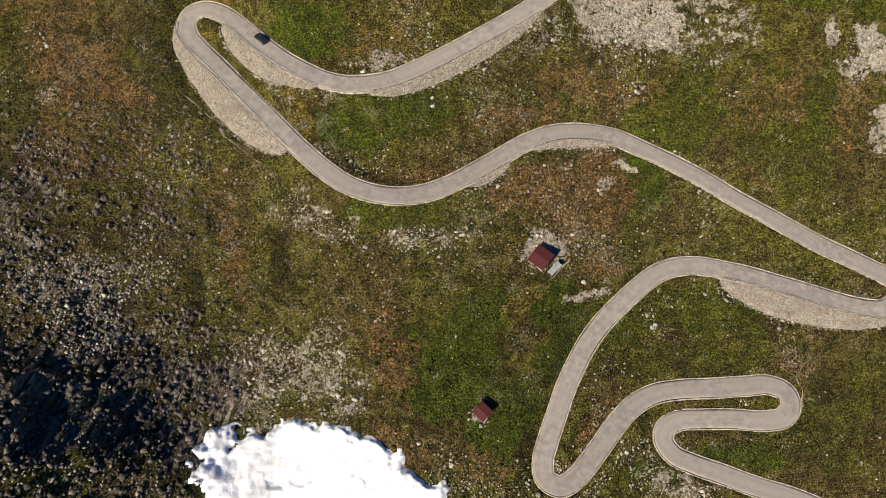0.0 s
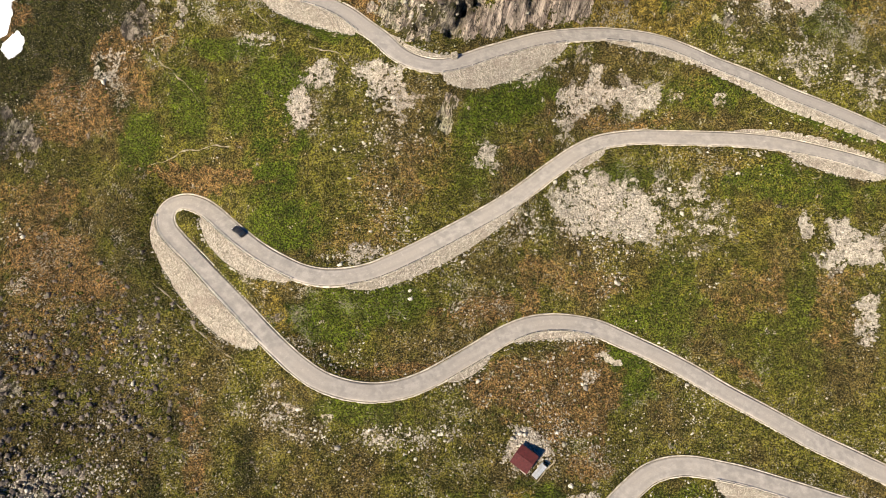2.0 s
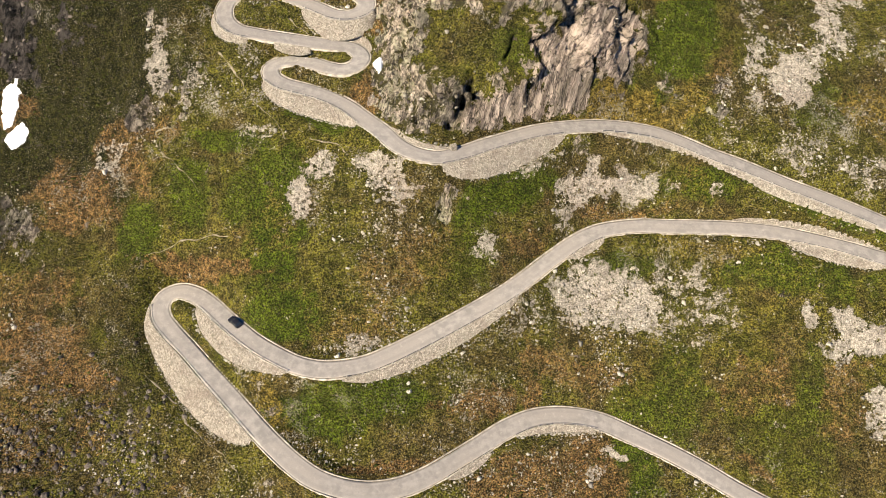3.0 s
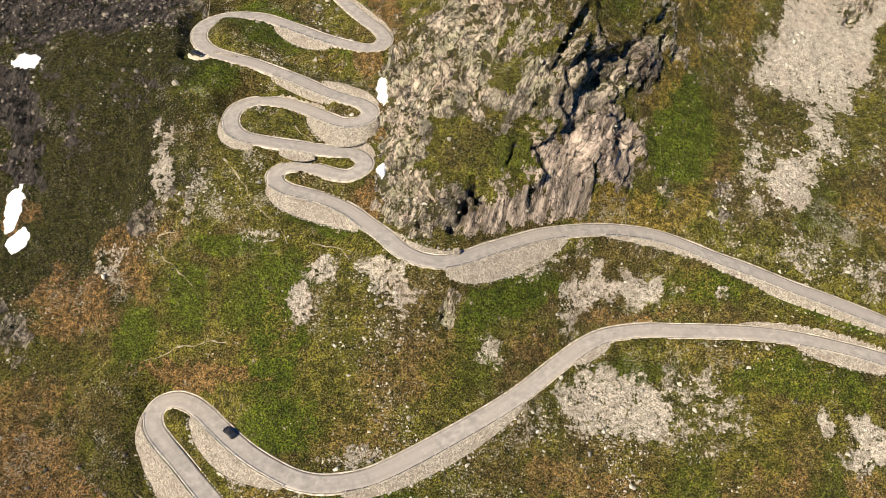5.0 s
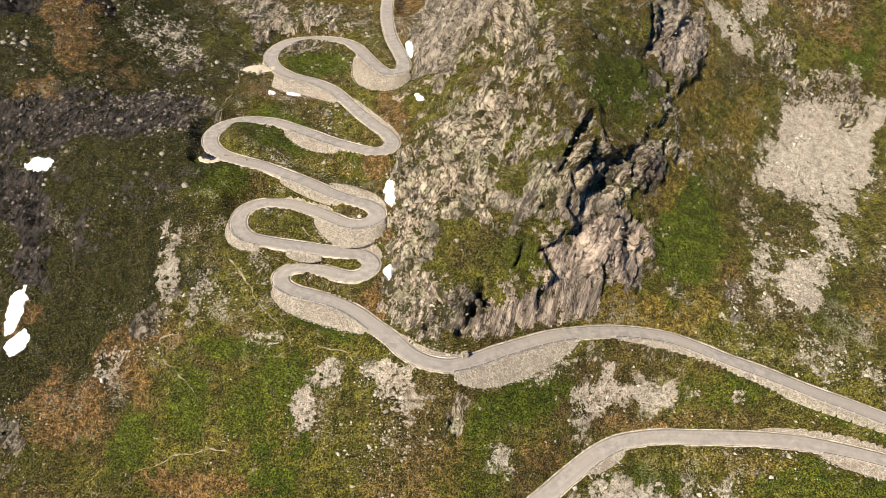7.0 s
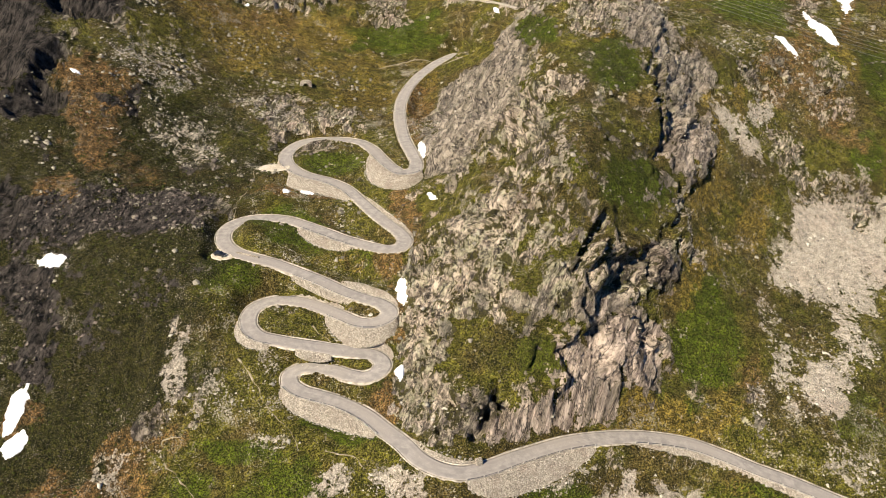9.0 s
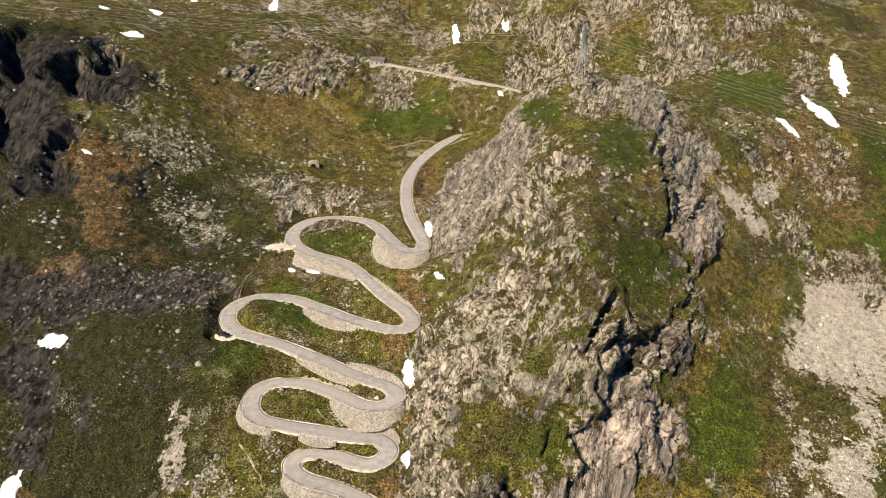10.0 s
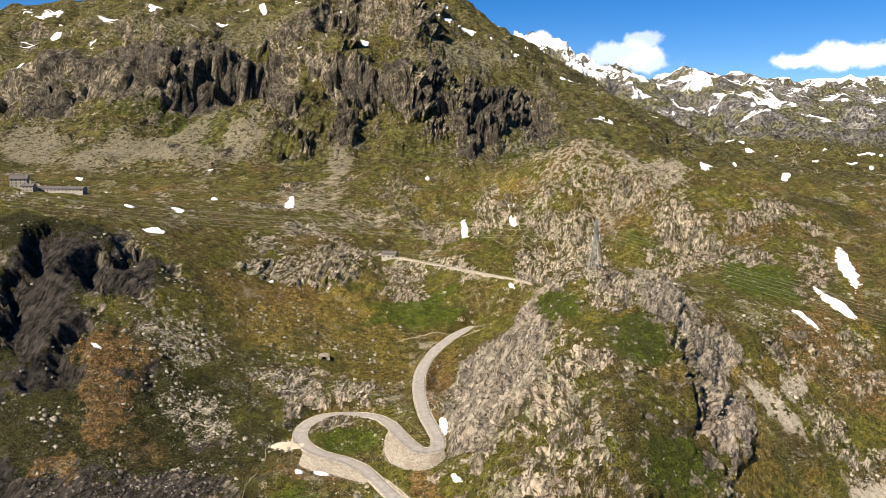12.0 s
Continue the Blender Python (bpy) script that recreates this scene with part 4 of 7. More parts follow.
# pass and mountain: heath, boulder fields and crags in drifts
heath = np.maximum(heath, 0.6 * sstep(0.1, 0.45, fbm(X, Y, 60, 3, 68)) * sstep(360, 440, Y) * sstep(900, 760, Y))
gold = np.maximum(gold, 0.5 * sstep(0.1, 0.45, fbm(X, Y, 80, 3, 79)) * sstep(380, 460, Y) * sstep(1400, 760, Y))
scree = np.maximum(scree, 0.5 * sstep(0.2, 0.5, fbm(X, Y / 1.5, 40, 4, 70)) * sstep(400, 520, Y) * sstep(1500, 1200, Y))
rock = np.maximum(rock, sstep(0.78 + 0.35 * beyond, 1.1 + 0.6 * beyond, slope + (0.25 + 0.3 * beyond) * fbm(X, Y, 14 + 40 * (Y > 800), 3, 71)) * (X < -20))
rock = np.maximum(rock, sstep(0.16, 0.46, fbm(X, Y, 45, 4, 73)) * sstep(380, 480, Y) * (0.66 - 0.2 * beyond))
rock = np.maximum(rock, 0.75 * sstep(1700, 2100, Y))
spur = sstep(-25, 5, X) * sstep(130, 60, X) * sstep(165, 185, Y) * sstep(420, 350, Y)
rock = np.maximum(rock, spur * sstep(-0.05, 0.35, fbm(X, Y, 11, 3, 76)) * 0.72)
rock = np.maximum(rock, slab)
rock = rock * (1 - 0.85 * clear)
rock = np.maximum(rock, 0.7 * sstep(0.28, 0.5, fbm(X, Y, 20, 3, 75)) * sstep(-60, -110, X) * sstep(210, 260, Y) * (Y < 420))
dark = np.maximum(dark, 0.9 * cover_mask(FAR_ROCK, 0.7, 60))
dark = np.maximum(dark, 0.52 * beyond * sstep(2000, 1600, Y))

# relief in detail: swells and hummocks upwards, crags outwards from the slope
nearw = 1 - sstep(420, 760, Y)
smooth_z = Z.copy()
for _ in range(6):
    smooth_z[1:-1, 1:-1] = (smooth_z[1:-1, 1:-1] * 2 + smooth_z[:-2, 1:-1] + smooth_z[2:, 1:-1] + smooth_z[1:-1, :-2] + smooth_z[1:-1, 2:]) / 6
gzx, gzy = np.clip(np.gradient(smooth_z, gx, axis=1), -1.6, 1.6), np.clip(np.gradient(smooth_z, gy, axis=0), -1.6, 1.6)
upright = 1 / np.sqrt(1 + gzx * gzx + gzy * gzy)
away = sstep(3.4, 9, dist)
RISE = 0.6 * Y + 0.8 * smooth_z
WX, WY = X + fbm(X, RISE, 9, 3, 82) * 5, RISE + fbm(X, RISE, 9, 3, 86) * 5
U, V = 0.82 * WX - 0.57 * WY, 0.57 * WX + 0.82 * WY
b0, e0 = blocks(U / 0.5, V, 26.0, 4)
b1, e1 = blocks(U / 0.5, V, 10.0, 1)
b2, e2 = blocks(U / 0.6, V, 3.6, 2)
b3, e3 = blocks(X + 20 * fbm(X, RISE, 60, 3, 84), RISE / 1.6, 38.0, 3)
broken = np.clip(rock, 0, 1) * (1 - 0.8 * np.clip(slab, 0, 1)) * sstep(0.1, 0.55, rock + fbm(X, RISE, 12, 3, 83) * 0.8)
crag = ridged(U / 0.5, V, 14, 4, 81, 0.5) - 0.4
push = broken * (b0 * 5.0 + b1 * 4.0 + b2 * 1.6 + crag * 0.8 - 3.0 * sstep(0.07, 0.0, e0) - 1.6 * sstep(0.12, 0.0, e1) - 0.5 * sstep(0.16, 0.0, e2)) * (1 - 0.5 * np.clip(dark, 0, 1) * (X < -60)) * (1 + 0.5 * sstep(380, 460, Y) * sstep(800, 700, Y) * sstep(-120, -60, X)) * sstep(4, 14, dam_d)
push = push + np.clip(slab, 0, 1) * (b0 * 3.0 + b1 * 1.0 - 1.4 * sstep(0.06, 0.0, e0) + (ridged(U / 0.22, V, 7, 3, 80, 0.5) - 0.5) * 0.7)
push = push + rock * beyond * (b3 * 11 + b0 * 9 + b1 * 4 + (ridged(U / 0.5, V, 60, 4, 88) - 0.5) * 6 + fbm(X, RISE, 16, 4, 93, 0.6) * 7)
push = push * (0.5 + 0.6 * sstep(0.35, 0.85, slope)) * away * (0.35 + 0.65 * sstep(60, 150, Y))
for ax_, ay_, bx_, by_, wide_ in CLEFTS:
    jx, jy = X + fbm(X, Y, 5, 2, 96) * 1.6, Y + fbm(X, Y, 5, 2, 98) * 1.6
    f_ = np.clip(((jx - ax_) * (bx_ - ax_) + (jy - ay_) * (by_ - ay_)) / ((bx_ - ax_) ** 2 + (by_ - ay_) ** 2), 0, 1)
    d_ = np.hypot(jx - ax_ - f_ * (bx_ - ax_), jy - ay_ - f_ * (by_ - ay_))
    push = push - 4.5 * wide_ * sstep(1.5 * wide_, 0.5 * wide_, d_) * away + 1.8 * wide_ * sstep(5.0, 1.5, d_) * away
# scarps of the western crags, falling steeply to the east
bed = (X + 0.25 * Y + fbm(X, Y, 40, 3, 92) * 22) / 38
bed = bed - np.floor(bed)
scarp = np.where(bed < 0.7, bed / 0.7, (1 - bed) / 0.3) - 0.8
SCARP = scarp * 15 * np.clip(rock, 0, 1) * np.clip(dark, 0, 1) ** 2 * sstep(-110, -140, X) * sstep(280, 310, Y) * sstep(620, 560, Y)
PX, PY = X - gzx * upright * push, Y - gzy * upright * push
Z = Z + upright * push + SCARP * away
Z = Z + (fbm(X, Y, 30, 3, 1) * 1.8 + fbm(X, Y, 7.5, 4, 5, 0.6) * 0.75) * nearw
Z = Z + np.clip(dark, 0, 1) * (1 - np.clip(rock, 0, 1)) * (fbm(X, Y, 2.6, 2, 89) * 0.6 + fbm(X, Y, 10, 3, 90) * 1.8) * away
Z = Z + sstep(390, 470, Y) * sstep(900, 760, Y) * (ridged(X, Y, 42, 4, 94) - 0.5) * 4.5 * sstep(20, 45, dam_d) * sstep(-120, -60, X)
Z = Z + np.clip(scree, 0, 1) * fbm(X, Y, 1.9, 2, 91) * 0.3

# the road's bench, cut and filled, with its walls
reach = np.where(ww > 0.1, 7.0, 4.5)
t = sstep(0, 1, (dist - HALF - 0.5 - ww) / reach)
foot = rz + wh + 0.2
foot2 = road_z[near2] + wh2 + 0.2
t2 = np.where(dist2 < 90, sstep(0, 1, (dist2 - HALF - 0.5 - ww2) / np.where(ww2 > 0.1, 7.0, 4.5)), 1.0)
h1, h2 = 1 - t, 1 - t2
bench = (h1 * foot + h2 * foot2 + np.clip(1 - h1 - h2, 0, 1) * Z) / np.maximum(1, h1 + h2)
inwall = (dist < HALF + 0.5 + ww) & (ww > 0.1)
wf = np.clip((dist - HALF - 0.4) / np.maximum(ww, 0.1), 0, 1)
bench = np.where(inwall, rz + wh * wf - 1.1 + 1.2 * wf ** 5, bench)
bench = np.where(dist < HALF + 0.5, rz - 0.3, bench)
Z = np.where(dist < 22, bench, Z)
soft = Z.copy()
for _ in range(4):
    soft[1:-1, 1:-1] = (soft[1:-1, 1:-1] * 2 + soft[:-2, 1:-1] + soft[2:, 1:-1] + soft[1:-1, :-2] + soft[1:-1, 2:]) / 6
Z = np.where((dist > HALF + 0.9 + ww) & (dist < 22) & (rock < 0.5), soft, Z)
for (px, py), rad in ((CAR_AT_BEND, 4.2), (LAYBY_AT, 6.0)):
    k = int(np.argmin(np.hypot(road_xy[:, 0] - px, road_xy[:, 1] - py)))
    Z = Z + (road_z[k] - 0.35 - Z) * sstep(1.7, 1.0, np.hypot(X - px, Y - py) / rad) * (dist > HALF + 0.4)
Z = np.where((dist < HALF + 1.2), np.minimum(Z, np.where(dist < HALF + 0.5, rz - 0.3, Z)), Z)
rock = rock * sstep(HALF, HALF + 3, dist)

slope = np.hypot(np.gradient(Z, gx, axis=1), np.gradient(Z, gy, axis=0))
snow = sstep(1900, 2600, Y) * np.clip(0.02 + 0.60 * (Z - 240) / 380 - 0.16 * slope, 0, 0.75)
snow = np.maximum(snow, sstep(0.38, 0.41, fbm(X, Y / 0.6, 60, 3, 97)) * sstep(900, 1200, Y) * (slope < 0.7) * (Y < 1900))


def sheet(name, nx, ny, xyz):
    """A grid mesh from arrays, row by row."""
    idx = np.arange(nx * ny).reshape(ny, nx)
    quads = np.stack([idx[:-1, :-1], idx[:-1, 1:], idx[1:, 1:], idx[1:, :-1]], -1).reshape(-1, 4)
    me = bpy.data.meshes.new(name)
    me.vertices.add(nx * ny)
    me.vertices.foreach_set("co", xyz.reshape(-1).astype(np.float32))
    me.loops.add(len(quads) * 4)
    me.loops.foreach_set("vertex_index", quads.reshape(-1).astype(np.int32))
    me.polygons.add(len(quads))
    me.polygons.foreach_set("loop_start", np.arange(0, len(quads) * 4, 4, dtype=np.int32))
    me.polygons.foreach_set("use_smooth", np.ones(len(quads), bool))
    me.update(calc_edges=True)
    return me


def ground_z(x, y):
    """The finished ground's height at a place."""
    i = int(np.clip(np.searchsorted(gx, x) - 1, 0, NX - 2))
    j = int(np.clip(np.searchsorted(gy, y) - 1, 0, NY - 2))
    fx, fy = (x - gx[i]) / (gx[i + 1] - gx[i]), (y - gy[j]) / (gy[j + 1] - gy[j])
    return float((Z[j, i] * (1 - fx) + Z[j, i + 1] * fx) * (1 - fy) + (Z[j + 1, i] * (1 - fx) + Z[j + 1, i + 1] * fx) * fy)


# ---- materials ----


class Nodes:
    """Short hand for building a node material."""

    def __init__(self, name):
        self.mat = bpy.data.materials.new(name)
        self.mat.use_nodes = True
        self.t = self.mat.node_tree
        self.b = self.t.nodes["Principled BSDF"]
        self.pos = self.t.nodes.new("ShaderNodeNewGeometry").outputs["Position"]

    def put(self, sock, v):
        if isinstance(v, (int, float)):
            sock.default_value = v
        elif isinstance(v, tuple):
            sock.default_value = v if len(v) == 4 or sock.type != "RGBA" else (*v, 1)
        else:
            self.t.links.new(v, sock)

    def noise(self, scale, detail=4, rough=0.55, vec=None, distort=0.0):
        n = self.t.nodes.new("ShaderNodeTexNoise")
        n.inputs["Scale"].default_value, n.inputs["Detail"].default_value = scale, detail
        n.inputs["Roughness"].default_value, n.inputs["Distortion"].default_value = rough, distort
        self.put(n.inputs["Vector"], vec or self.pos)
        return n.outputs["Fac"]

    def voronoi(self, scale, out="Distance", feature="F1", vec=None, random=1.0):
        n = self.t.nodes.new("ShaderNodeTexVoronoi")
        n.feature = feature
        n.inputs["Scale"].default_value, n.inputs["Randomness"].default_value = scale, random
        self.put(n.inputs["Vector"], vec or self.pos)
        return n.outputs[out]

    def stretch(self, sx, sy, sz, rot=0.0):
        n = self.t.nodes.new("ShaderNodeMapping")
        n.vector_type = "TEXTURE"
        n.inputs["Scale"].default_value, n.inputs["Rotation"].default_value = (1 / sx, 1 / sy, 1 / sz), (0, 0, rot)
        self.put(n.inputs["Vector"], self.pos)
        return n.outputs[0]

    def math(self, op, a, b=0.0, c=0.0, clamp=False):
        n = self.t.nodes.new("ShaderNodeMath")
        n.operation, n.use_clamp = op, clamp
        self.put(n.inputs[0], a), self.put(n.inputs[1], b), self.put(n.inputs[2], c)
        return n.outputs[0]

    def ramp(self, v, lo, hi, to0=0.0, to1=1.0):
        n = self.t.nodes.new("ShaderNodeMapRange")
        n.interpolation_type = "SMOOTHSTEP"
        for k, q in enumerate((v, lo, hi, to0, to1)):
            self.put(n.inputs[k], q)
        return n.outputs[0]

    def mix(self, f, a, b):
        n = self.t.nodes.new("ShaderNodeMix")
        n.data_type = "RGBA"
        self.put(n.inputs[0], f), self.put(n.inputs[6], a), self.put(n.inputs[7], b)
        return n.outputs[2]

    def attr(self, name):
        n = self.t.nodes.new("ShaderNodeAttribute")
        n.attribute_name = name
        s = self.t.nodes.new("ShaderNodeSeparateColor")
        self.t.links.new(n.outputs["Color"], s.inputs[0])
        return s.outputs[0], s.outputs[1], s.outputs[2], n.outputs["Alpha"]

    def bump(self, h, strength, dist):
        n = self.t.nodes.new("ShaderNodeBump")
        n.inputs["Strength"].default_value, n.inputs["Distance"].default_value = strength, dist
        self.put(n.inputs["Height"], h)
        self.t.links.new(n.outputs[0], self.b.inputs["Normal"])

    def done(self, color, rough=0.9, metal=0.0, spec=0.2):
        self.put(self.b.inputs["Base Color"], color)
        self.put(self.b.inputs["Roughness"], rough)
        self.b.inputs["Metallic"].default_value = metal
        self.b.inputs["Specular IOR Level"].default_value = spec
        return self.mat


def ground_material():
    m = Nodes("mountain ground")
    rk, sc, he, lu = m.attr("cover")
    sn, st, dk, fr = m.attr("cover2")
    sl, go, by, pk = m.attr("cover3")
    big, mid, small, fine = m.noise(0.05, 5, 0.6), m.noise(0.22, 5, 0.62), m.noise(1.0, 5, 0.66), m.noise(4.0, 4, 0.7)
    tuft = m.noise(2.1, 5, 0.72)
    seam = m.t.nodes.new("ShaderNodeAttribute")
    seam.attribute_name = "seam"

    def along(across, length):
        n = m.t.nodes.new("ShaderNodeVectorMath")
        n.operation = "MULTIPLY"
        m.put(n.inputs[0], seam.outputs["Vector"])
        n.inputs[1].default_value = (across, length, 1.0)
        return n.outputs[0]

    swell = m.noise(0.013, 8, 0.66)

    def about(n, amount):
        return m.math("MULTIPLY", m.math("SUBTRACT", n, 0.5), amount)

    def blend(mask, n, amount, lo, hi):
        return m.ramp(m.math("ADD", mask, about(n, amount)), lo, hi)

    def times(f, a, b):
        n = m.t.nodes.new("ShaderNodeMix")
        n.data_type, n.blend_type = "RGBA", "MULTIPLY"
        m.put(n.inputs[0], f), m.put(n.inputs[6], a), m.put(n.inputs[7], b)
        return n.outputs[2]

    # turf: olive, brownish where dry, green where lush, dark where dwarf shrubs stand and where shade is painted in
    turf = m.mix(m.ramp(mid, 0.36, 0.64), (0.050, 0.051, 0.006), (0.116, 0.104, 0.014))
    turf = m.mix(m.ramp(big, 0.44, 0.60), turf, m.mix(m.ramp(mid, 0.4, 0.6), (0.052, 0.038, 0.011), (0.105, 0.076, 0.022)))
    green = m.mix(m.ramp(m.math("ADD", m.math("MULTIPLY", small, 0.5), m.math("MULTIPLY", mid, 0.5)), 0.36, 0.64), (0.027, 0.046, 0.003), (0.084, 0.104, 0.007))
    turf = m.mix(blend(lu, mid, 1.2, 0.25, 0.85), turf, green)
    straw = m.mix(m.ramp(small, 0.34, 0.66), (0.095, 0.066, 0.010), (0.240, 0.168, 0.034))
    turf = m.mix(m.math("MULTIPLY", blend(go, m.math("ADD", m.math("MULTIPLY", mid, 0.6), m.math("MULTIPLY", small, 0.4)), 1.9, 0.25, 0.85), 0.85), turf, straw)
    shrub_shade = m.mix(m.ramp(m.math("ADD", m.math("MULTIPLY", small, 0.6), m.math("MULTIPLY", tuft, 0.4)), 0.43, 0.60), (0.003, 0.004, 0.001), (0.027, 0.026, 0.006))
    turf = m.mix(m.math("MULTIPLY", blend(dk, m.math("ADD", m.math("MULTIPLY", mid, 0.6), m.math("MULTIPLY", small, 0.4)), 2.4, 0.28, 0.85), 0.9), turf, shrub_shade)
    brown = m.mix(m.ramp(small, 0.34, 0.66), (0.072, 0.040, 0.015), (0.225, 0.126, 0.048))
    turf = m.mix(m.math("MULTIPLY", blend(he, m.math("ADD", m.math("MULTIPLY", mid, 0.6), m.math("MULTIPLY", small, 0.4)), 1.9, 0.25, 0.85), 0.88), turf, brown)
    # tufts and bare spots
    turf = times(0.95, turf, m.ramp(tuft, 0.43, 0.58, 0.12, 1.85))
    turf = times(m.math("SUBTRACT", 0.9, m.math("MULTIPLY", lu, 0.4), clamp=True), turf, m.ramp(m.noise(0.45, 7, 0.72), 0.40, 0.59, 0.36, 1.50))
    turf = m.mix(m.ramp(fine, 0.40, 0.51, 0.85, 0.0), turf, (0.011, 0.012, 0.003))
    turf = m.mix(m.math("MULTIPLY", m.ramp(m.noise(2.6, 4, 0.72), 0.56, 0.61, 0, 0.85), m.math("SUBTRACT", 1.0, m.math("MULTIPLY", lu, 0.6), clamp=True)), turf, m.mix(dk, (0.220, 0.180, 0.062), (0.105, 0.088, 0.045)))
    turf = m.mix(m.math("MULTIPLY", by, m.ramp(swell, 0.42, 0.60, 0.0, 0.75)), turf, m.mix(m.ramp(m.noise(0.10, 6, 0.7), 0.4, 0.6), (0.040, 0.038, 0.009), (0.100, 0.088, 0.030)))
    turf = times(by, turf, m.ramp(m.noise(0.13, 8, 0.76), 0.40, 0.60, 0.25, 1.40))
    turf = m.mix(m.math("MULTIPLY", by, m.ramp(m.noise(0.22, 7, 0.78), 0.56, 0.62, 0.0, 0.8)), turf, (0.16, 0.145, 0.088))
    # small pale stones in the turf, in drifts
    drift = m.math("MULTIPLY", m.math("ADD", st, -0.2), m.ramp(m.noise(0.11, 4, 0.65), 0.42, 0.68))
    gravel = m.ramp(m.math("ADD", m.noise(2.4, 3, 0.6), m.math("MULTIPLY", drift, 0.24)), 0.655, 0.69)
    gravel = m.math("MULTIPLY", gravel, m.math("SUBTRACT", 1.0, m.math("MULTIPLY", lu, 0.8), clamp=True))
    stone_c = m.mix(m.ramp(fine, 0.35, 0.65), (0.24, 0.21, 0.165), (0.52, 0.48, 0.39))
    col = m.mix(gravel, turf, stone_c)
    # loose scree
    cellc = m.noise(2.6, 2)
    pebble = m.mix(m.ramp(cellc, 0.3, 0.7), (0.27, 0.230, 0.180), (0.66, 0.585, 0.475))
    pebble = m.mix(m.ramp(big, 0.45, 0.65, 0.0, 0.35), pebble, (0.40, 0.31, 0.25))
    pebble = times(0.8, pebble, m.ramp(m.noise(0.5, 7, 0.74), 0.36, 0.60, 0.55, 1.12))
    pebble = m.mix(m.ramp(m.noise(5.5, 3, 0.7), 0.34, 0.48, 0.75, 0.0), pebble, (0.10, 0.088, 0.07))
    pebble = m.mix(m.math("MULTIPLY", by, 0.7), pebble, m.mix(m.ramp(m.noise(0.4, 6, 0.75), 0.4, 0.6), (0.060, 0.055, 0.030), (0.21, 0.185, 0.125)))
    scf = m.ramp(m.math("ADD", m.math("MULTIPLY", sc, 0.85), m.math("ADD", about(small, 1.7), about(mid, 2.6))), 0.45, 0.53)
    scf = m.math("MULTIPLY", scf, m.ramp(m.math("ADD", m.noise(0.8, 6, 0.74), m.math("MULTIPLY", m.math("MULTIPLY", sc, sc), 0.10)), 0.47, 0.55, 0.05, 1.0))
    col = m.mix(scf, col, pebble)
    # bed rock: grey gneiss with lichen, reddish in parts; dark rock and painted shade in the crags
    grain = m.noise(1.0, 7, 0.70, along(1.0, 0.34), 0.15)
    patch = m.noise(0.16, 6, 0.64, None, 0.6)
    rc = m.mix(m.ramp(grain, 0.39, 0.61), (0.140, 0.112, 0.086), (0.66, 0.55, 0.425))
    rc = m.mix(m.ramp(patch, 0.46, 0.62, 0, 0.7), rc, m.mix(m.ramp(small, 0.36, 0.62), (0.19, 0.185, 0.105), (0.52, 0.50, 0.33)))
    rc = m.mix(m.ramp(big, 0.52, 0.68, 0, 0.6), rc, m.mix(m.ramp(grain, 0.36, 0.64), (0.22, 0.155, 0.125), (0.50, 0.39, 0.31)))
    ribs = m.noise(0.75, 6, 0.70, along(1.0, 0.16), 0.2)
    rc = m.mix(m.math("MULTIPLY", sl, 0.8), rc, m.mix(m.ramp(ribs, 0.38, 0.62), (0.115, 0.096, 0.080), (0.46, 0.395, 0.32)))
    rc = m.mix(m.math("MULTIPLY", pk, 0.85), rc, m.mix(m.ramp(ribs, 0.38, 0.62), (0.20, 0.150, 0.126), (0.70, 0.56, 0.45)))
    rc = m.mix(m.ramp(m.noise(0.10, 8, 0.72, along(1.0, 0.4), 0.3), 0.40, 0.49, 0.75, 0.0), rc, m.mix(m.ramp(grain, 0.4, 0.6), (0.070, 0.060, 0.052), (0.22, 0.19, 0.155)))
    # moss and grass on the ledges
    rc = m.mix(m.math("MULTIPLY", m.ramp(m.noise(0.38, 7, 0.74, along(1.0, 0.45), 0.3), 0.520, 0.545, 0.0, 0.95), m.math("SUBTRACT", 1.0, m.math("MULTIPLY", sl, 0.7))), rc, m.mix(m.ramp(tuft, 0.36, 0.64), (0.024, 0.024, 0.005), (0.090, 0.078, 0.020)))
    rc = m.mix(fr, rc, m.mix(m.ramp(m.noise(0.009, 8, 0.7), 0.45, 0.57), m.mix(m.ramp(m.noise(0.018, 10, 0.75), 0.40, 0.60), (0.040, 0.038, 0.040), (0.22, 0.205, 0.20)), m.mix(m.ramp(m.noise(0.03, 8, 0.75), 0.4, 0.6), (0.035, 0.037, 0.018), (0.135, 0.125, 0.066))))
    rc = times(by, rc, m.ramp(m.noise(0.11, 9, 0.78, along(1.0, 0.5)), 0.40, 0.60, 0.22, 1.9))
    # cracks: the crevices' shade drawn as dark lines in the colour
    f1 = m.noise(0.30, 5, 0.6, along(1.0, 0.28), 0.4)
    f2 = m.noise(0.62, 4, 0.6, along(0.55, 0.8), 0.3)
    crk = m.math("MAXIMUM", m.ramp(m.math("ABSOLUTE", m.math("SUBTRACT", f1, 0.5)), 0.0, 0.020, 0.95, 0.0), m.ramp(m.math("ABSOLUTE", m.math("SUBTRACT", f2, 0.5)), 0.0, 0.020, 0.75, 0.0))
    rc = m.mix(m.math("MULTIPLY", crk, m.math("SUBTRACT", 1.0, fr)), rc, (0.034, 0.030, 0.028))
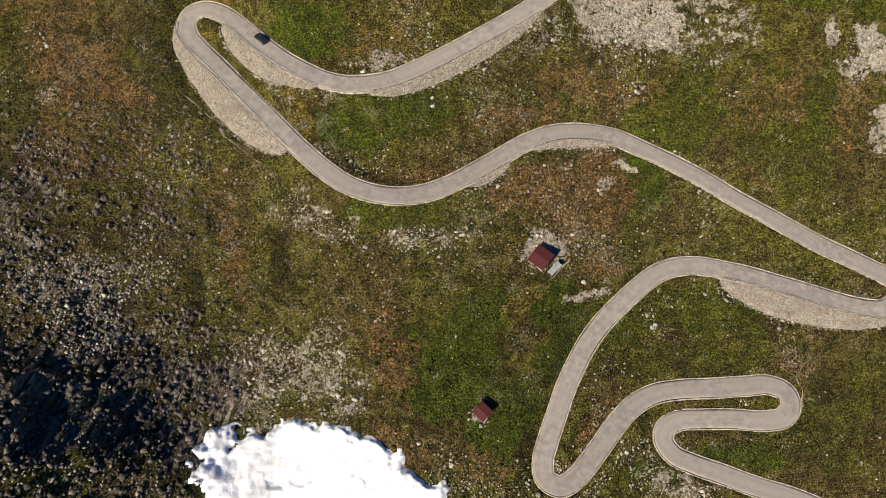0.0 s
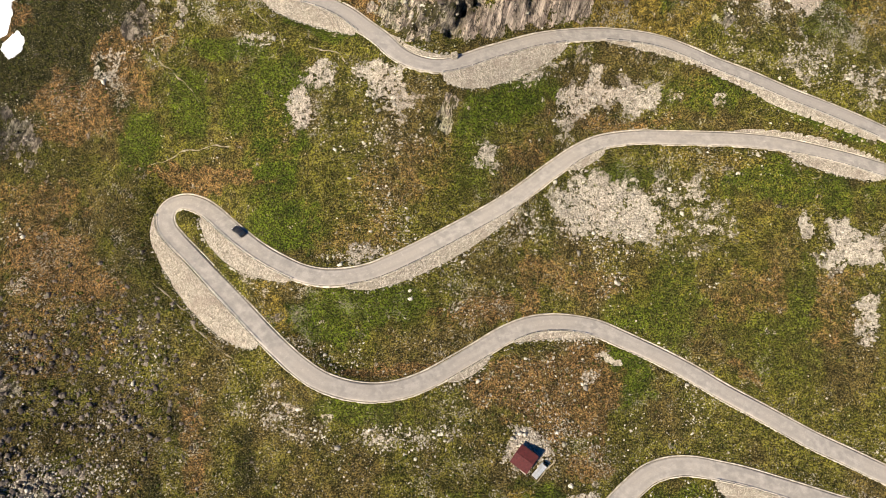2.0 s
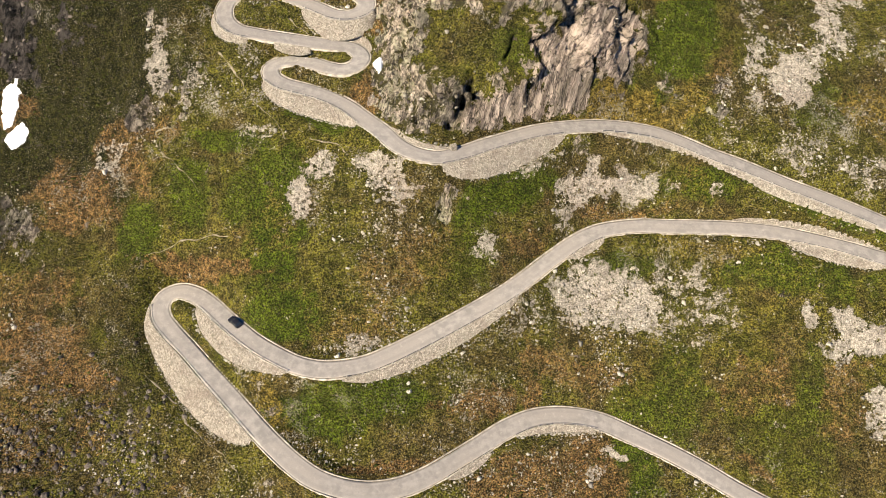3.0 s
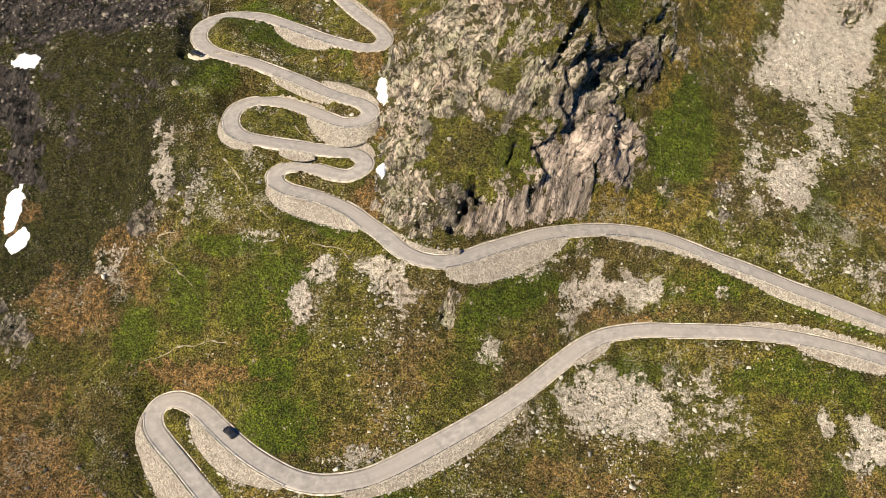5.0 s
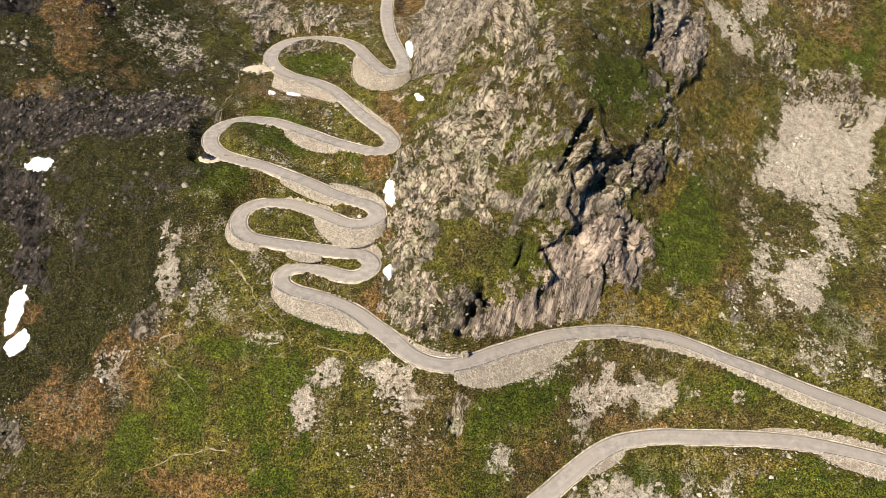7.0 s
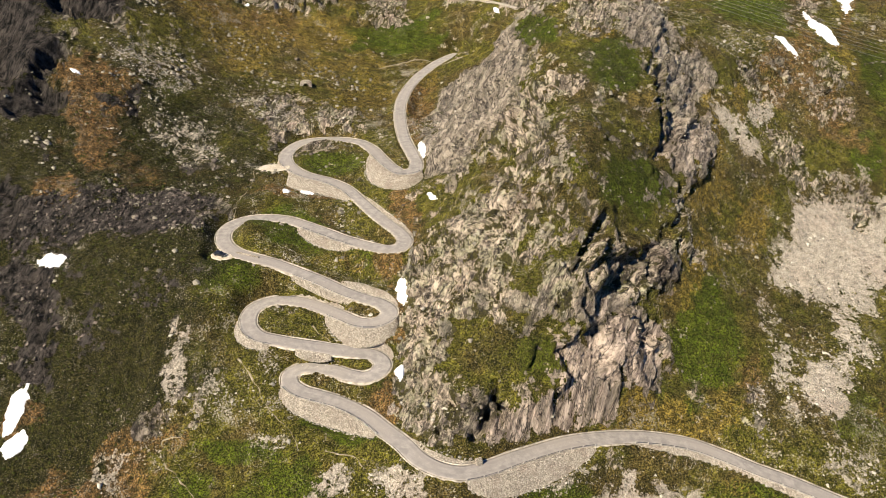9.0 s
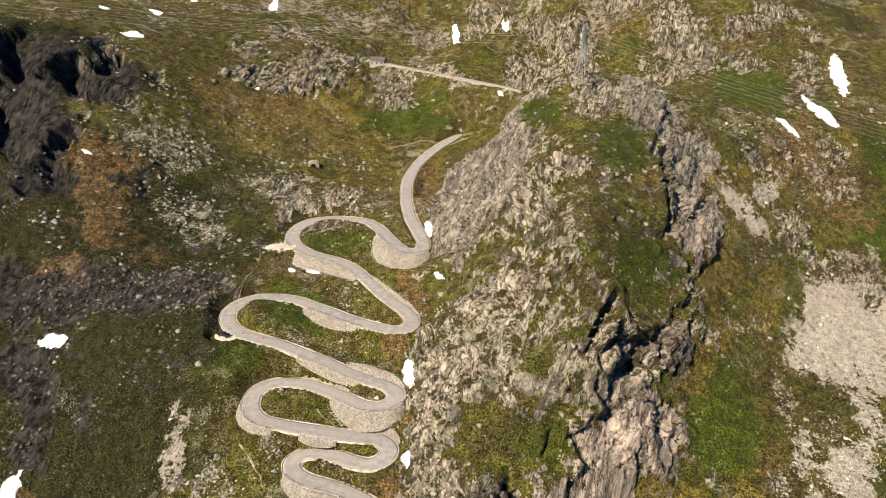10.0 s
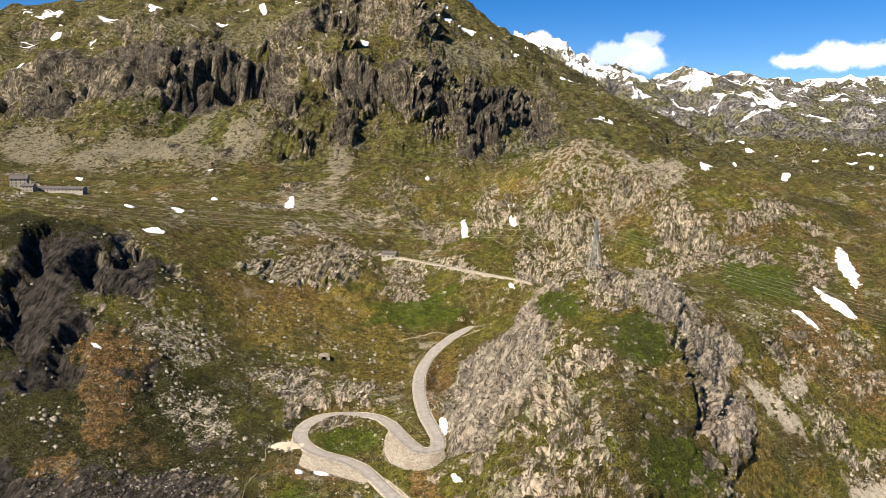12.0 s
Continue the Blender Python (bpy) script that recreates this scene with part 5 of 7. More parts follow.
    # dark cover tints the rock: dark stone, plus shade painted on the western crags
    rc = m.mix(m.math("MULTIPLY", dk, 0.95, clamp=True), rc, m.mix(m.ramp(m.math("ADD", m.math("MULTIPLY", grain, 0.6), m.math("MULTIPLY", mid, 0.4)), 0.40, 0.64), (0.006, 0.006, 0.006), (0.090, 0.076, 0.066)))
    ledges = m.math("MULTIPLY", m.math("SUBTRACT", 1.0, by), 1.0)
    rkf = m.ramp(m.math("ADD", rk, m.math("ADD", m.math("MULTIPLY", about(small, 1.3), ledges), m.math("ADD", about(mid, 2.7), m.math("MULTIPLY", by, about(m.noise(0.045, 7, 0.7), 2.0))))), 0.45, 0.50)
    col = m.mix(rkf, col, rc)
    snf = m.ramp(m.math("ADD", sn, about(m.noise(0.0075, 12, 0.68, m.stretch(1.0, 1.0, 0.45), 0.4), 3.2)), 0.47, 0.54)
    snf = m.math("MULTIPLY", snf, m.ramp(sn, 0.02, 0.12))
    col = m.mix(snf, col, (0.86, 0.88, 0.92))
    h = m.math("ADD", m.math("MULTIPLY", small, 0.5), m.math("MULTIPLY", fine, 0.22))
    h = m.math("ADD", h, m.math("MULTIPLY", tuft, 0.30))
    h = m.math("ADD", h, m.math("MULTIPLY", rkf, m.math("SUBTRACT", m.math("MULTIPLY", grain, 1.0), m.math("MULTIPLY", crk, 0.5))))
    h = m.math("ADD", h, m.math("MULTIPLY", scf, m.math("MULTIPLY", cellc, 0.5)))
    h = m.math("ADD", h, m.math("MULTIPLY", gravel, 0.25))
    m.bump(h, 1.0, 1.4)
    return m.done(col, 0.95, 0, 0.12)


ground = new("ground", sheet("ground", NX, NY, np.stack([PX, PY, Z], -1)))
stony = np.clip(0.5 + fbm(X, Y, 40, 3, 101), 0, 1)
cv = np.stack([rock, scree, heath, lush], -1).reshape(-1).astype(np.float32)
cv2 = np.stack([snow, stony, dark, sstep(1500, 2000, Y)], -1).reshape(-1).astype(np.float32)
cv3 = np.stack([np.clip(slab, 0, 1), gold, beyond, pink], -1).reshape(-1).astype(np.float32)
seam_at = ground.data.attributes.new("seam", "FLOAT_VECTOR", "POINT")
seam_at.data.foreach_set("vector", np.stack([0.9 * X - 0.43 * RISE, 0.43 * X + 0.9 * RISE, 0.3 * push], -1).reshape(-1).astype(np.float32))
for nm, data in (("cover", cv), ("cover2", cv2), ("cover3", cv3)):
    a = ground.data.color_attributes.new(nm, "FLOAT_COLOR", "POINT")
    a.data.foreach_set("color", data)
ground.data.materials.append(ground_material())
tagged(ground, "alpine turf, scree and bare rock of the mountain side", "ground", kind="structure")


def plain(name, c0, c1, scale=3.0, rough=0.8, metal=0.0, spec=0.3, bump=0.0):
    m = Nodes(name)
    n = m.noise(scale, 5, 0.6)
    col = m.mix(m.ramp(n, 0.3, 0.7), c0, c1)
    col = m.mix(m.ramp(m.noise(scale * 0.13, 3), 0.4, 0.7, 0, 0.35), col, tuple(0.7 * v for v in c0))
    if bump:
        m.bump(n, bump, 0.1)
    return m.done(col, rough, metal, spec)


def road_material():
    m = Nodes("worn grey setts and asphalt")
    big, mid, fine = m.noise(0.06, 3), m.noise(0.5, 5), m.noise(9, 3, 0.7)
    col = m.mix(m.ramp(mid, 0.3, 0.7), (0.195, 0.180, 0.165), (0.300, 0.274, 0.248))
    col = m.mix(m.ramp(big, 0.4, 0.65), col, (0.262, 0.236, 0.210))
    col = m.mix(m.ramp(fine, 0.35, 0.5, 0.35, 0.0), col, (0.14, 0.13, 0.12))
    col = m.mix(m.ramp(m.noise(0.16, 6, 0.7), 0.62, 0.7, 0, 0.5), col, (0.16, 0.15, 0.145))
    col = m.mix(m.ramp(m.noise(0.9, 5, 0.7), 0.55, 0.72, 0, 0.45), col, (0.40, 0.36, 0.32))
    lane = m.t.nodes.new("ShaderNodeAttribute")
    lane.attribute_name = "lane"
    track = m.ramp(m.math("ABSOLUTE", m.math("SUBTRACT", m.math("ABSOLUTE", lane.outputs["Fac"]), 0.48)), 0.05, 0.25, 0.22, 0.0)
    col = m.mix(track, col, (0.17, 0.155, 0.145))
    rim = m.ramp(m.math("ADD", m.math("ABSOLUTE", lane.outputs["Fac"]), m.math("MULTIPLY", m.math("SUBTRACT", mid, 0.5), 0.5)), 0.86, 1.02, 0.0, 0.6)
    col = m.mix(rim, col, (0.36, 0.31, 0.25))
    m.bump(fine, 0.4, 0.03)
    return m.done(col, 0.85, 0, 0.25)


def masonry_material():
    m = Nodes("pale dry stone masonry")
    edge = m.voronoi(2.7, "Distance", "DISTANCE_TO_EDGE")
    tone = m.t.nodes.new("ShaderNodeSeparateColor")
    m.t.links.new(m.voronoi(2.7, "Color"), tone.inputs[0])
    col = m.mix(tone.outputs[0], (0.36, 0.312, 0.25), (0.70, 0.62, 0.51))
    col = m.mix(m.ramp(tone.outputs[1], 0.75, 0.95, 0.0, 0.7), col, (0.20, 0.165, 0.135))
    col = m.mix(m.ramp(m.noise(0.2, 4), 0.45, 0.7, 0, 0.5), col, (0.33, 0.255, 0.205))
    col = m.mix(m.ramp(edge, 0.0, 0.08, 0.75, 0.0), col, (0.13, 0.112, 0.09))
    col = m.mix(m.ramp(m.noise(0.5, 6, 0.7), 0.58, 0.70, 0.0, 0.6), col, (0.12, 0.105, 0.06))
    m.bump(m.math("ADD", m.ramp(edge, 0, 0.2), m.noise(5, 3)), 1.0, 0.35)
    return m.done(col, 0.9, 0, 0.15)


MAT_ROAD, MAT_MASON = road_material(), masonry_material()
MAT_KERB = plain("pale granite kerb", (0.20, 0.175, 0.14), (0.48, 0.43, 0.35), 0.7, 0.85)


def strip(name, lines, mat, kind="structure", label="", category=""):
    """A ribbon through lines of equal length: each an array of places."""
    a = np.stack(lines, 0)
    ob = new(name, sheet(name, a.shape[1], a.shape[0], a))
    ob.data.materials.append(mat)
    return tagged(ob, label, category, "", kind)


def road_line(offset, dz, i0=0, i1=NS):
    o = np.asarray(offset) * np.ones(NS)
    return np.concatenate([road_xy + road_n * o[:, None], (road_z + dz)[:, None]], 1)[i0:i1]


edge_w = HALF + 0.12 * np.sin(np.arange(NS) * 0.21) + 0.1 * np.sin(np.arange(NS) * 0.077 + 1)
LANES = (-1.0, -0.75, -0.5, -0.25, 0.0, 0.25, 0.5, 0.75, 1.0)
road = strip("road", [road_line(-edge_w, -0.5)] + [road_line(f * edge_w, 0.05 * (1 - f * f)) for f in LANES] + [road_line(edge_w, -0.5)],
             MAT_ROAD, "structure", "narrow grey paved pass road with hairpin bends", "road")
lane_at = road.data.attributes.new("lane", "FLOAT", "POINT")
lane_at.data.foreach_set("value", np.repeat(np.array((-1.0,) + LANES + (1.0,)), NS).astype(np.float32))

for a, b, sd_, wide, high, skew in WALLS:
    i0, i1 = max(int(a), 0), min(int(b), NS - 1)
    if i1 - i0 < 3:
        continue
    w, h = wall_w[sd_], wall_h[sd_]
    o = sd_ * (HALF + 0.05)
    lines = [road_line(o, -0.6 if high > 0 else -0.1, i0, i1), road_line(o + sd_ * 0.35, 0.12, i0, i1)]
    for f in (0.25, 0.5, 0.75, 1.0):
        wob = 0.12 * np.sin(np.arange(NS) * 0.9 + 7 * f)
        lines.append(road_line(sd_ * (HALF + 0.4 + w * f), h * f + 0.05 + wob, i0, i1))
    lines.append(road_line(sd_ * (HALF + 0.6 + w), h - 1.0, i0, i1))
    if sd_ > 0:
        lines = lines[::-1]
    strip("retaining_wall", lines, MAT_MASON, "structure", "pale dry stone retaining wall along the pass road", "retaining wall")

# ---- smaller things ----


def part(name, bm, material, parent=None, label=""):
    """One mesh object from a bmesh, under a thing or a part."""
    me = bpy.data.meshes.new(name)
    bm.to_mesh(me)
    bm.free()
    ob = new(name, me)
    if material:
        me.materials.append(material)
    if parent is not None:
        ob.parent = parent
    if label:
        ob["label"] = label
    return ob


def box(bm, x0, x1, y0, y1, z0, z1, m=None):
    vs = [bm.verts.new((x, y, z)) for z in (z0, z1) for x, y in ((x0, y0), (x1, y0), (x1, y1), (x0, y1))]
    for f in ((3, 2, 1, 0), (4, 5, 6, 7), (0, 1, 5, 4), (1, 2, 6, 5), (2, 3, 7, 6), (3, 0, 4, 7)):
        bm.faces.new([vs[k] for k in f])
    if m is not None:
        bmesh.ops.transform(bm, matrix=m, verts=vs)
    return vs


def prism(bm, pts, depth0, depth1, flip=False):
    """A closed outline in x, z drawn out along y."""
    a = [bm.verts.new((x, depth0, z)) for x, z in pts]
    b = [bm.verts.new((x, depth1, z)) for x, z in pts]
    n = len(pts)
    bm.faces.new(a[::-1]), bm.faces.new(b)
    for k in range(n):
        bm.faces.new((a[k], a[(k + 1) % n], b[(k + 1) % n], b[k]))
    bmesh.ops.recalc_face_normals(bm, faces=bm.faces)


# ---- loose stones ----


def stone_material(name, lo, hi):
    m = Nodes(name)
    r = m.t.nodes.new("ShaderNodeNewGeometry").outputs["Random Per Island"]
    n = m.noise(2.5, 5, 0.65)
    col = m.mix(r, lo, hi)
    col = m.mix(m.ramp(n, 0.35, 0.65, 0.6, 0.0), col, tuple(0.5 * v for v in lo))
    col = m.mix(m.ramp(m.noise(1.1, 4), 0.55, 0.7, 0, 0.5), col, (0.30, 0.30, 0.18))
    m.bump(n, 0.7, 0.2)
    return m.done(col, 0.92, 0, 0.15)


MAT_STONE = stone_material("pale weathered granite", (0.20, 0.18, 0.15), (0.60, 0.55, 0.46))
MAT_STONE_MID = stone_material("weathered gneiss", (0.09, 0.08, 0.064), (0.36, 0.325, 0.26))
MAT_STONE_DARK = stone_material("dark lichened granite", (0.032, 0.026, 0.023), (0.20, 0.165, 0.140))


def lump(seed, rough=0.25, ico=False):
    """A rough stone of unit size: corners and triangles."""
    rs = np.random.RandomState(seed)
    if ico:
        bm = bmesh.new()
        bmesh.ops.create_icosphere(bm, subdivisions=1, radius=1)
        bm.verts.ensure_lookup_table()
        v = np.array([w.co[:] for w in bm.verts])
        f = np.array([[w.index for w in q.verts] for q in bm.faces])
        bm.free()
    elif rough > 0.75:
        v = np.array([(1, 0.7, -0.4), (-0.8, 1, -0.4), (-1, -0.8, -0.4), (0.9, -1, -0.4), (0.6, 0.5, 0.7), (-0.6, 0.6, 0.8), (-0.5, -0.6, 0.6), (0.7, -0.5, 0.75)], float)
        f = np.array([(0, 1, 5), (0, 5, 4), (1, 2, 6), (1, 6, 5), (2, 3, 7), (2, 7, 6), (3, 0, 4), (3, 4, 7), (4, 5, 6), (4, 6, 7)])
        rough = 0.35
    elif rough > 0.6:
        v = np.array([(1, 0, -0.3), (0, 1, -0.3), (-1, 0, -0.3), (0, -1, -0.3), (0, 0, 1)], float)
        f = np.array([(0, 1, 4), (1, 2, 4), (2, 3, 4), (3, 0, 4)])
        rough = 0.5
    else:
        v = np.array([(1, 0, 0), (0, 1, 0), (-1, 0, 0), (0, -1, 0), (0, 0, 1), (0, 0, -1), ], float)
        f = np.array([(0, 1, 4), (1, 2, 4), (2, 3, 4), (3, 0, 4), (1, 0, 5), (2, 1, 5), (3, 2, 5), (0, 3, 5)])
    v = v * (1 + rough * (rs.rand(len(v), 1) * 2 - 1)) + rough * 0.6 * (rs.rand(len(v), 3) - 0.5)
    return v, f


def strew(name, xs, ys, size, mat, ico, label, seed, flat=0.6, rough=0.5):
    """Many stones lying on the ground, joined into one mesh."""
    rs = np.random.RandomState(seed)
    kinds = [lump(seed * 10 + k, rough, ico) for k in range(6)]
    i = np.clip(np.searchsorted(gx, xs) - 1, 0, NX - 2)
    j = np.clip(np.searchsorted(gy, ys) - 1, 0, NY - 2)
    zs = np.minimum(np.minimum(Z[j, i], Z[j, i + 1]), np.minimum(Z[j + 1, i], Z[j + 1, i + 1]))
    zs = zs * 0.5 + Z[j, i] * 0.5
    xs, ys = xs + (PX - X)[j, i], ys + (PY - Y)[j, i]
    vv, ff, base = [], [], 0
    which = rs.randint(0, 6, len(xs))
    for k in range(6):
        sel = np.where(which == k)[0]
        if not len(sel):
            continue
        v, f = kinds[k]
        a = rs.rand(len(sel)) * 6.283
        sx, sy, sz = (0.75 + 0.6 * rs.rand(3, len(sel))) * size[sel]
        px, py, pz = v[None, :, 0] * sx[:, None], v[None, :, 1] * sy[:, None], v[None, :, 2] * (sz * flat)[:, None]
        c, s = np.cos(a)[:, None], np.sin(a)[:, None]
        pts = np.stack([px * c - py * s + xs[sel][:, None], px * s + py * c + ys[sel][:, None], pz + (zs[sel] + 0.25 * size[sel] * flat)[:, None]], -1)
        vv.append(pts.reshape(-1, 3))
        ff.append((f[None] + (np.arange(len(sel)) * len(v))[:, None, None] + base).reshape(-1, 3))
        base += len(sel) * len(v)
    v, f = np.concatenate(vv), np.concatenate(ff)
    me = bpy.data.meshes.new(name)
    me.vertices.add(len(v))
    me.vertices.foreach_set("co", v.reshape(-1).astype(np.float32))
    me.loops.add(len(f) * 3)
    me.loops.foreach_set("vertex_index", f.reshape(-1).astype(np.int32))
    me.polygons.add(len(f))
    me.polygons.foreach_set("loop_start", np.arange(0, len(f) * 3, 3, dtype=np.int32))
    me.update(calc_edges=True)
    me.materials.append(mat)
    return tagged(new(name, me), label, "stones", "", "stuff")


def at_grid(a, xs, ys):
    return a[np.clip(np.searchsorted(gy, ys), 0, NY - 1), np.clip(np.searchsorted(gx, xs), 0, NX - 1)]


def scatter(count, x0, x1, y0, y1, density, seed):
    """Places drawn by a density over the ground, clear of the road."""
    rs = np.random.RandomState(seed)
    xs, ys = x0 + (x1 - x0) * rs.rand(count * 6), y0 + (y1 - y0) * rs.rand(count * 6)
    ok = (rs.rand(len(xs)) < at_grid(density, xs, ys)) & (at_grid(dist, xs, ys) > HALF + 1.0) & ~at_grid(inwall, xs, ys)
    return xs[ok][:count], ys[ok][:count]


drifts = sstep(0.0, 0.45, fbm(X, Y, 22, 3, 111)) * sstep(-0.2, 0.35, fbm(X, Y, 90, 2, 113) + 0.15)
left_rubble = sstep(-55, -85, X + 12 * fbm(X, Y, 25, 2, 115)) * sstep(130, 90, Y)
sc_ = np.clip(scree, 0, 1)
edge_of_scree = sstep(0.05, 0.3, sc_)
pale = np.clip(0.10 + 0.75 * drifts + 0.7 * edge_of_scree - 0.6 * lush - 0.4 * dark - 0.6 * clear * spur, 0.01, 1)
xs, ys = scatter(92000, -150, 165, 0, 345, pale, 201)
size = 0.10 + 0.30 * np.random.RandomState(202).rand(len(xs)) ** 3
strew("small_stones", xs, ys, size, MAT_STONE, False, "small pale stones strewn over the turf", 3, 0.7, 0.7)
xs, ys = scatter(3600, -150, 165, 0, 345, pale ** 1.5, 203)
size = 0.26 + 0.6 * np.random.RandomState(204).rand(len(xs)) ** 4
strew("stones", xs, ys, size, MAT_STONE, True, "pale weathered stones lying in the grass", 5)
rub = np.clip(left_rubble * (0.35 + 0.9 * sstep(-0.2, 0.4, fbm(X, Y, 18, 3, 117))) + 0.25 * dark * (rock > 0.3) + 0.2 * rock * (slope < 0.8) + 0.5 * sstep(-40, -60, X) * sstep(62, 45, Y), 0, 1)
xs, ys = scatter(25000, -150, 60, 0, 345, rub, 205)
size = 0.12 + 0.60 * np.random.RandomState(206).rand(len(xs)) ** 6
strew("rubble", xs, ys, size, MAT_STONE_DARK, False, "dark lichened blocks of a boulder field", 7, 0.75, 0.8)
field = np.clip(0.05 + 0.8 * sstep(0.1, 0.45, fbm(X, Y, 45, 3, 119)), 0, 1)
field = np.clip(field + 0.7 * sc_ * (Y > 380) + 0.6 * sstep(-30, -60, X) * sstep(410, 380, Y) * sstep(0.0, 0.3, fbm(X, Y, 25, 2, 118)), 0, 1) * (1 - 0.85 * dark * (rock > 0.4))
xs, ys = scatter(28000, -520, 400, 285, 960, field, 207)
size = 0.20 + 0.8 * np.random.RandomState(208).rand(len(xs)) ** 4
strew("pass_boulders", xs, ys, size, MAT_STONE_MID, False, "pale boulders strewn round the pass", 9, 0.7, 0.8)

# angular blocks fallen on the upper slopes and standing out of the spur's turf
fall = np.clip(sstep(0.0, 0.3, fbm(X, Y, 20, 3, 123)) * sstep(-15, -40, X) * sstep(200, 240, Y) * (1 - 0.7 * np.clip(dark, 0, 1) * (rock > 0.4)) + 0.5 * spur * sstep(0.0, 0.3, fbm(X, Y, 12, 3, 124)), 0, 1)
xs, ys = scatter(5200, -230, 150, 170, 420, fall, 213)
size = 0.15 + 0.75 * np.random.RandomState(214).rand(len(xs)) ** 5
strew("fallen_blocks", xs, ys, size, MAT_STONE_MID, False, "angular weathered rock blocks fallen on the slope", 15, 0.75, 0.8)



def shrub_material():
    m = Nodes("dwarf shrubs")
    r = m.t.nodes.new("ShaderNodeNewGeometry").outputs["Random Per Island"]
    col = m.mix(r, (0.026, 0.034, 0.006), (0.070, 0.076, 0.014))
    col = m.mix(m.ramp(m.noise(3.0, 4, 0.7), 0.4, 0.6, 0.6, 0.0), col, (0.012, 0.016, 0.003))
    m.bump(m.noise(4.0, 3), 0.8, 0.2)
    return m.done(col, 0.9, 0, 0.1)


MAT_SHRUB = shrub_material()
green_ = np.clip(0.15 * (rock < 0.4) + 0.55 * lush + 0.5 * dark * (rock < 0.5) + 0.3 * sstep(0.0, 0.4, fbm(X, Y, 16, 3, 121)) - scree, 0, 1)
xs, ys = scatter(14000, -150, 165, 0, 345, green_, 209)
size = 0.20 + 0.45 * np.random.RandomState(210).rand(len(xs)) ** 3
tagged(strew("dwarf_shrubs", xs, ys, size, MAT_SHRUB, False, "low dark green alpine dwarf shrubs", 11, 0.7), category="shrubs")

rs = np.random.RandomState(77)
fx, fy, fs = [], [], []
for a, b, sd_, wide_, high, skew in WALLS:
    for k in range(int(a), min(int(b), NS - 1)):
        w = wall_w[sd_][k]
        for _ in range(5):
            o = sd_ * (HALF + 0.35 + w + rs.rand() * 1.1 - 0.35)
            q = road_xy[k] + road_n[k] * o + tang[k] * rs.rand()
            fx.append(q[0]), fy.append(q[1]), fs.append(0.12 + 0.3 * rs.rand() ** 2)
strew("wall_foot_stones", np.array(fx), np.array(fy), np.array(fs), MAT_STONE, False, "loose pale stones along the foot of the walls", 13, 0.8)


def boulder(x, y, size, seed, dark_rock=False):
    v, f = lump(seed, 0.38, True)
    bm = bmesh.new()
    vs = [bm.verts.new(Vector(p) * size) for p in v]
    for q in f:
        bm.faces.new([vs[k] for k in q])
    bmesh.ops.subdivide_edges(bm, edges=bm.edges[:], cuts=2, use_grid_fill=True)
    for w in bm.verts:
        p = w.co * (0.9 / size) + Vector((seed, 0, 0))
        w.co *= 1 + 0.22 * noise.noise(p * 1.5) + 0.10 * noise.noise(p * 4)
        w.co.z *= 0.72
    ob = part("boulder", bm, MAT_STONE_DARK if dark_rock else MAT_STONE)
    ob.location = (x, y, ground_z(x, y) + 0.3 * size)
    return tagged(ob, "large dark lichened boulder on the slope" if dark_rock else "large pale granite boulder half sunk in turf", "boulder", "boulders on the slope")


for k, (bx, by) in enumerate(BOULDERS):
    boulder(bx, by, 0.5 + 0.5 * ((k * 37) % 10) / 10 + (0.5 if by > 240 else 0), 300 + k, bx < -60)

# ---- snow left over from the winter ----


def snow_material():
    m = Nodes("old summer snow")
    n, f = m.noise(0.35, 5, 0.6), m.noise(2.5, 4, 0.6)
    col = m.mix(m.ramp(n, 0.45, 0.75), (0.88, 0.90, 0.94), (0.70, 0.68, 0.66))
    col = m.mix(m.ramp(m.noise(1.6, 6, 0.75), 0.58, 0.70, 0.0, 0.5), col, (0.42, 0.38, 0.33))
    m.bump(m.math("ADD", n, m.math("MULTIPLY", f, 0.5)), 0.6, 0.4)
    return m.done(col, 0.6, 0, 0.3)


MAT_SNOW = snow_material()


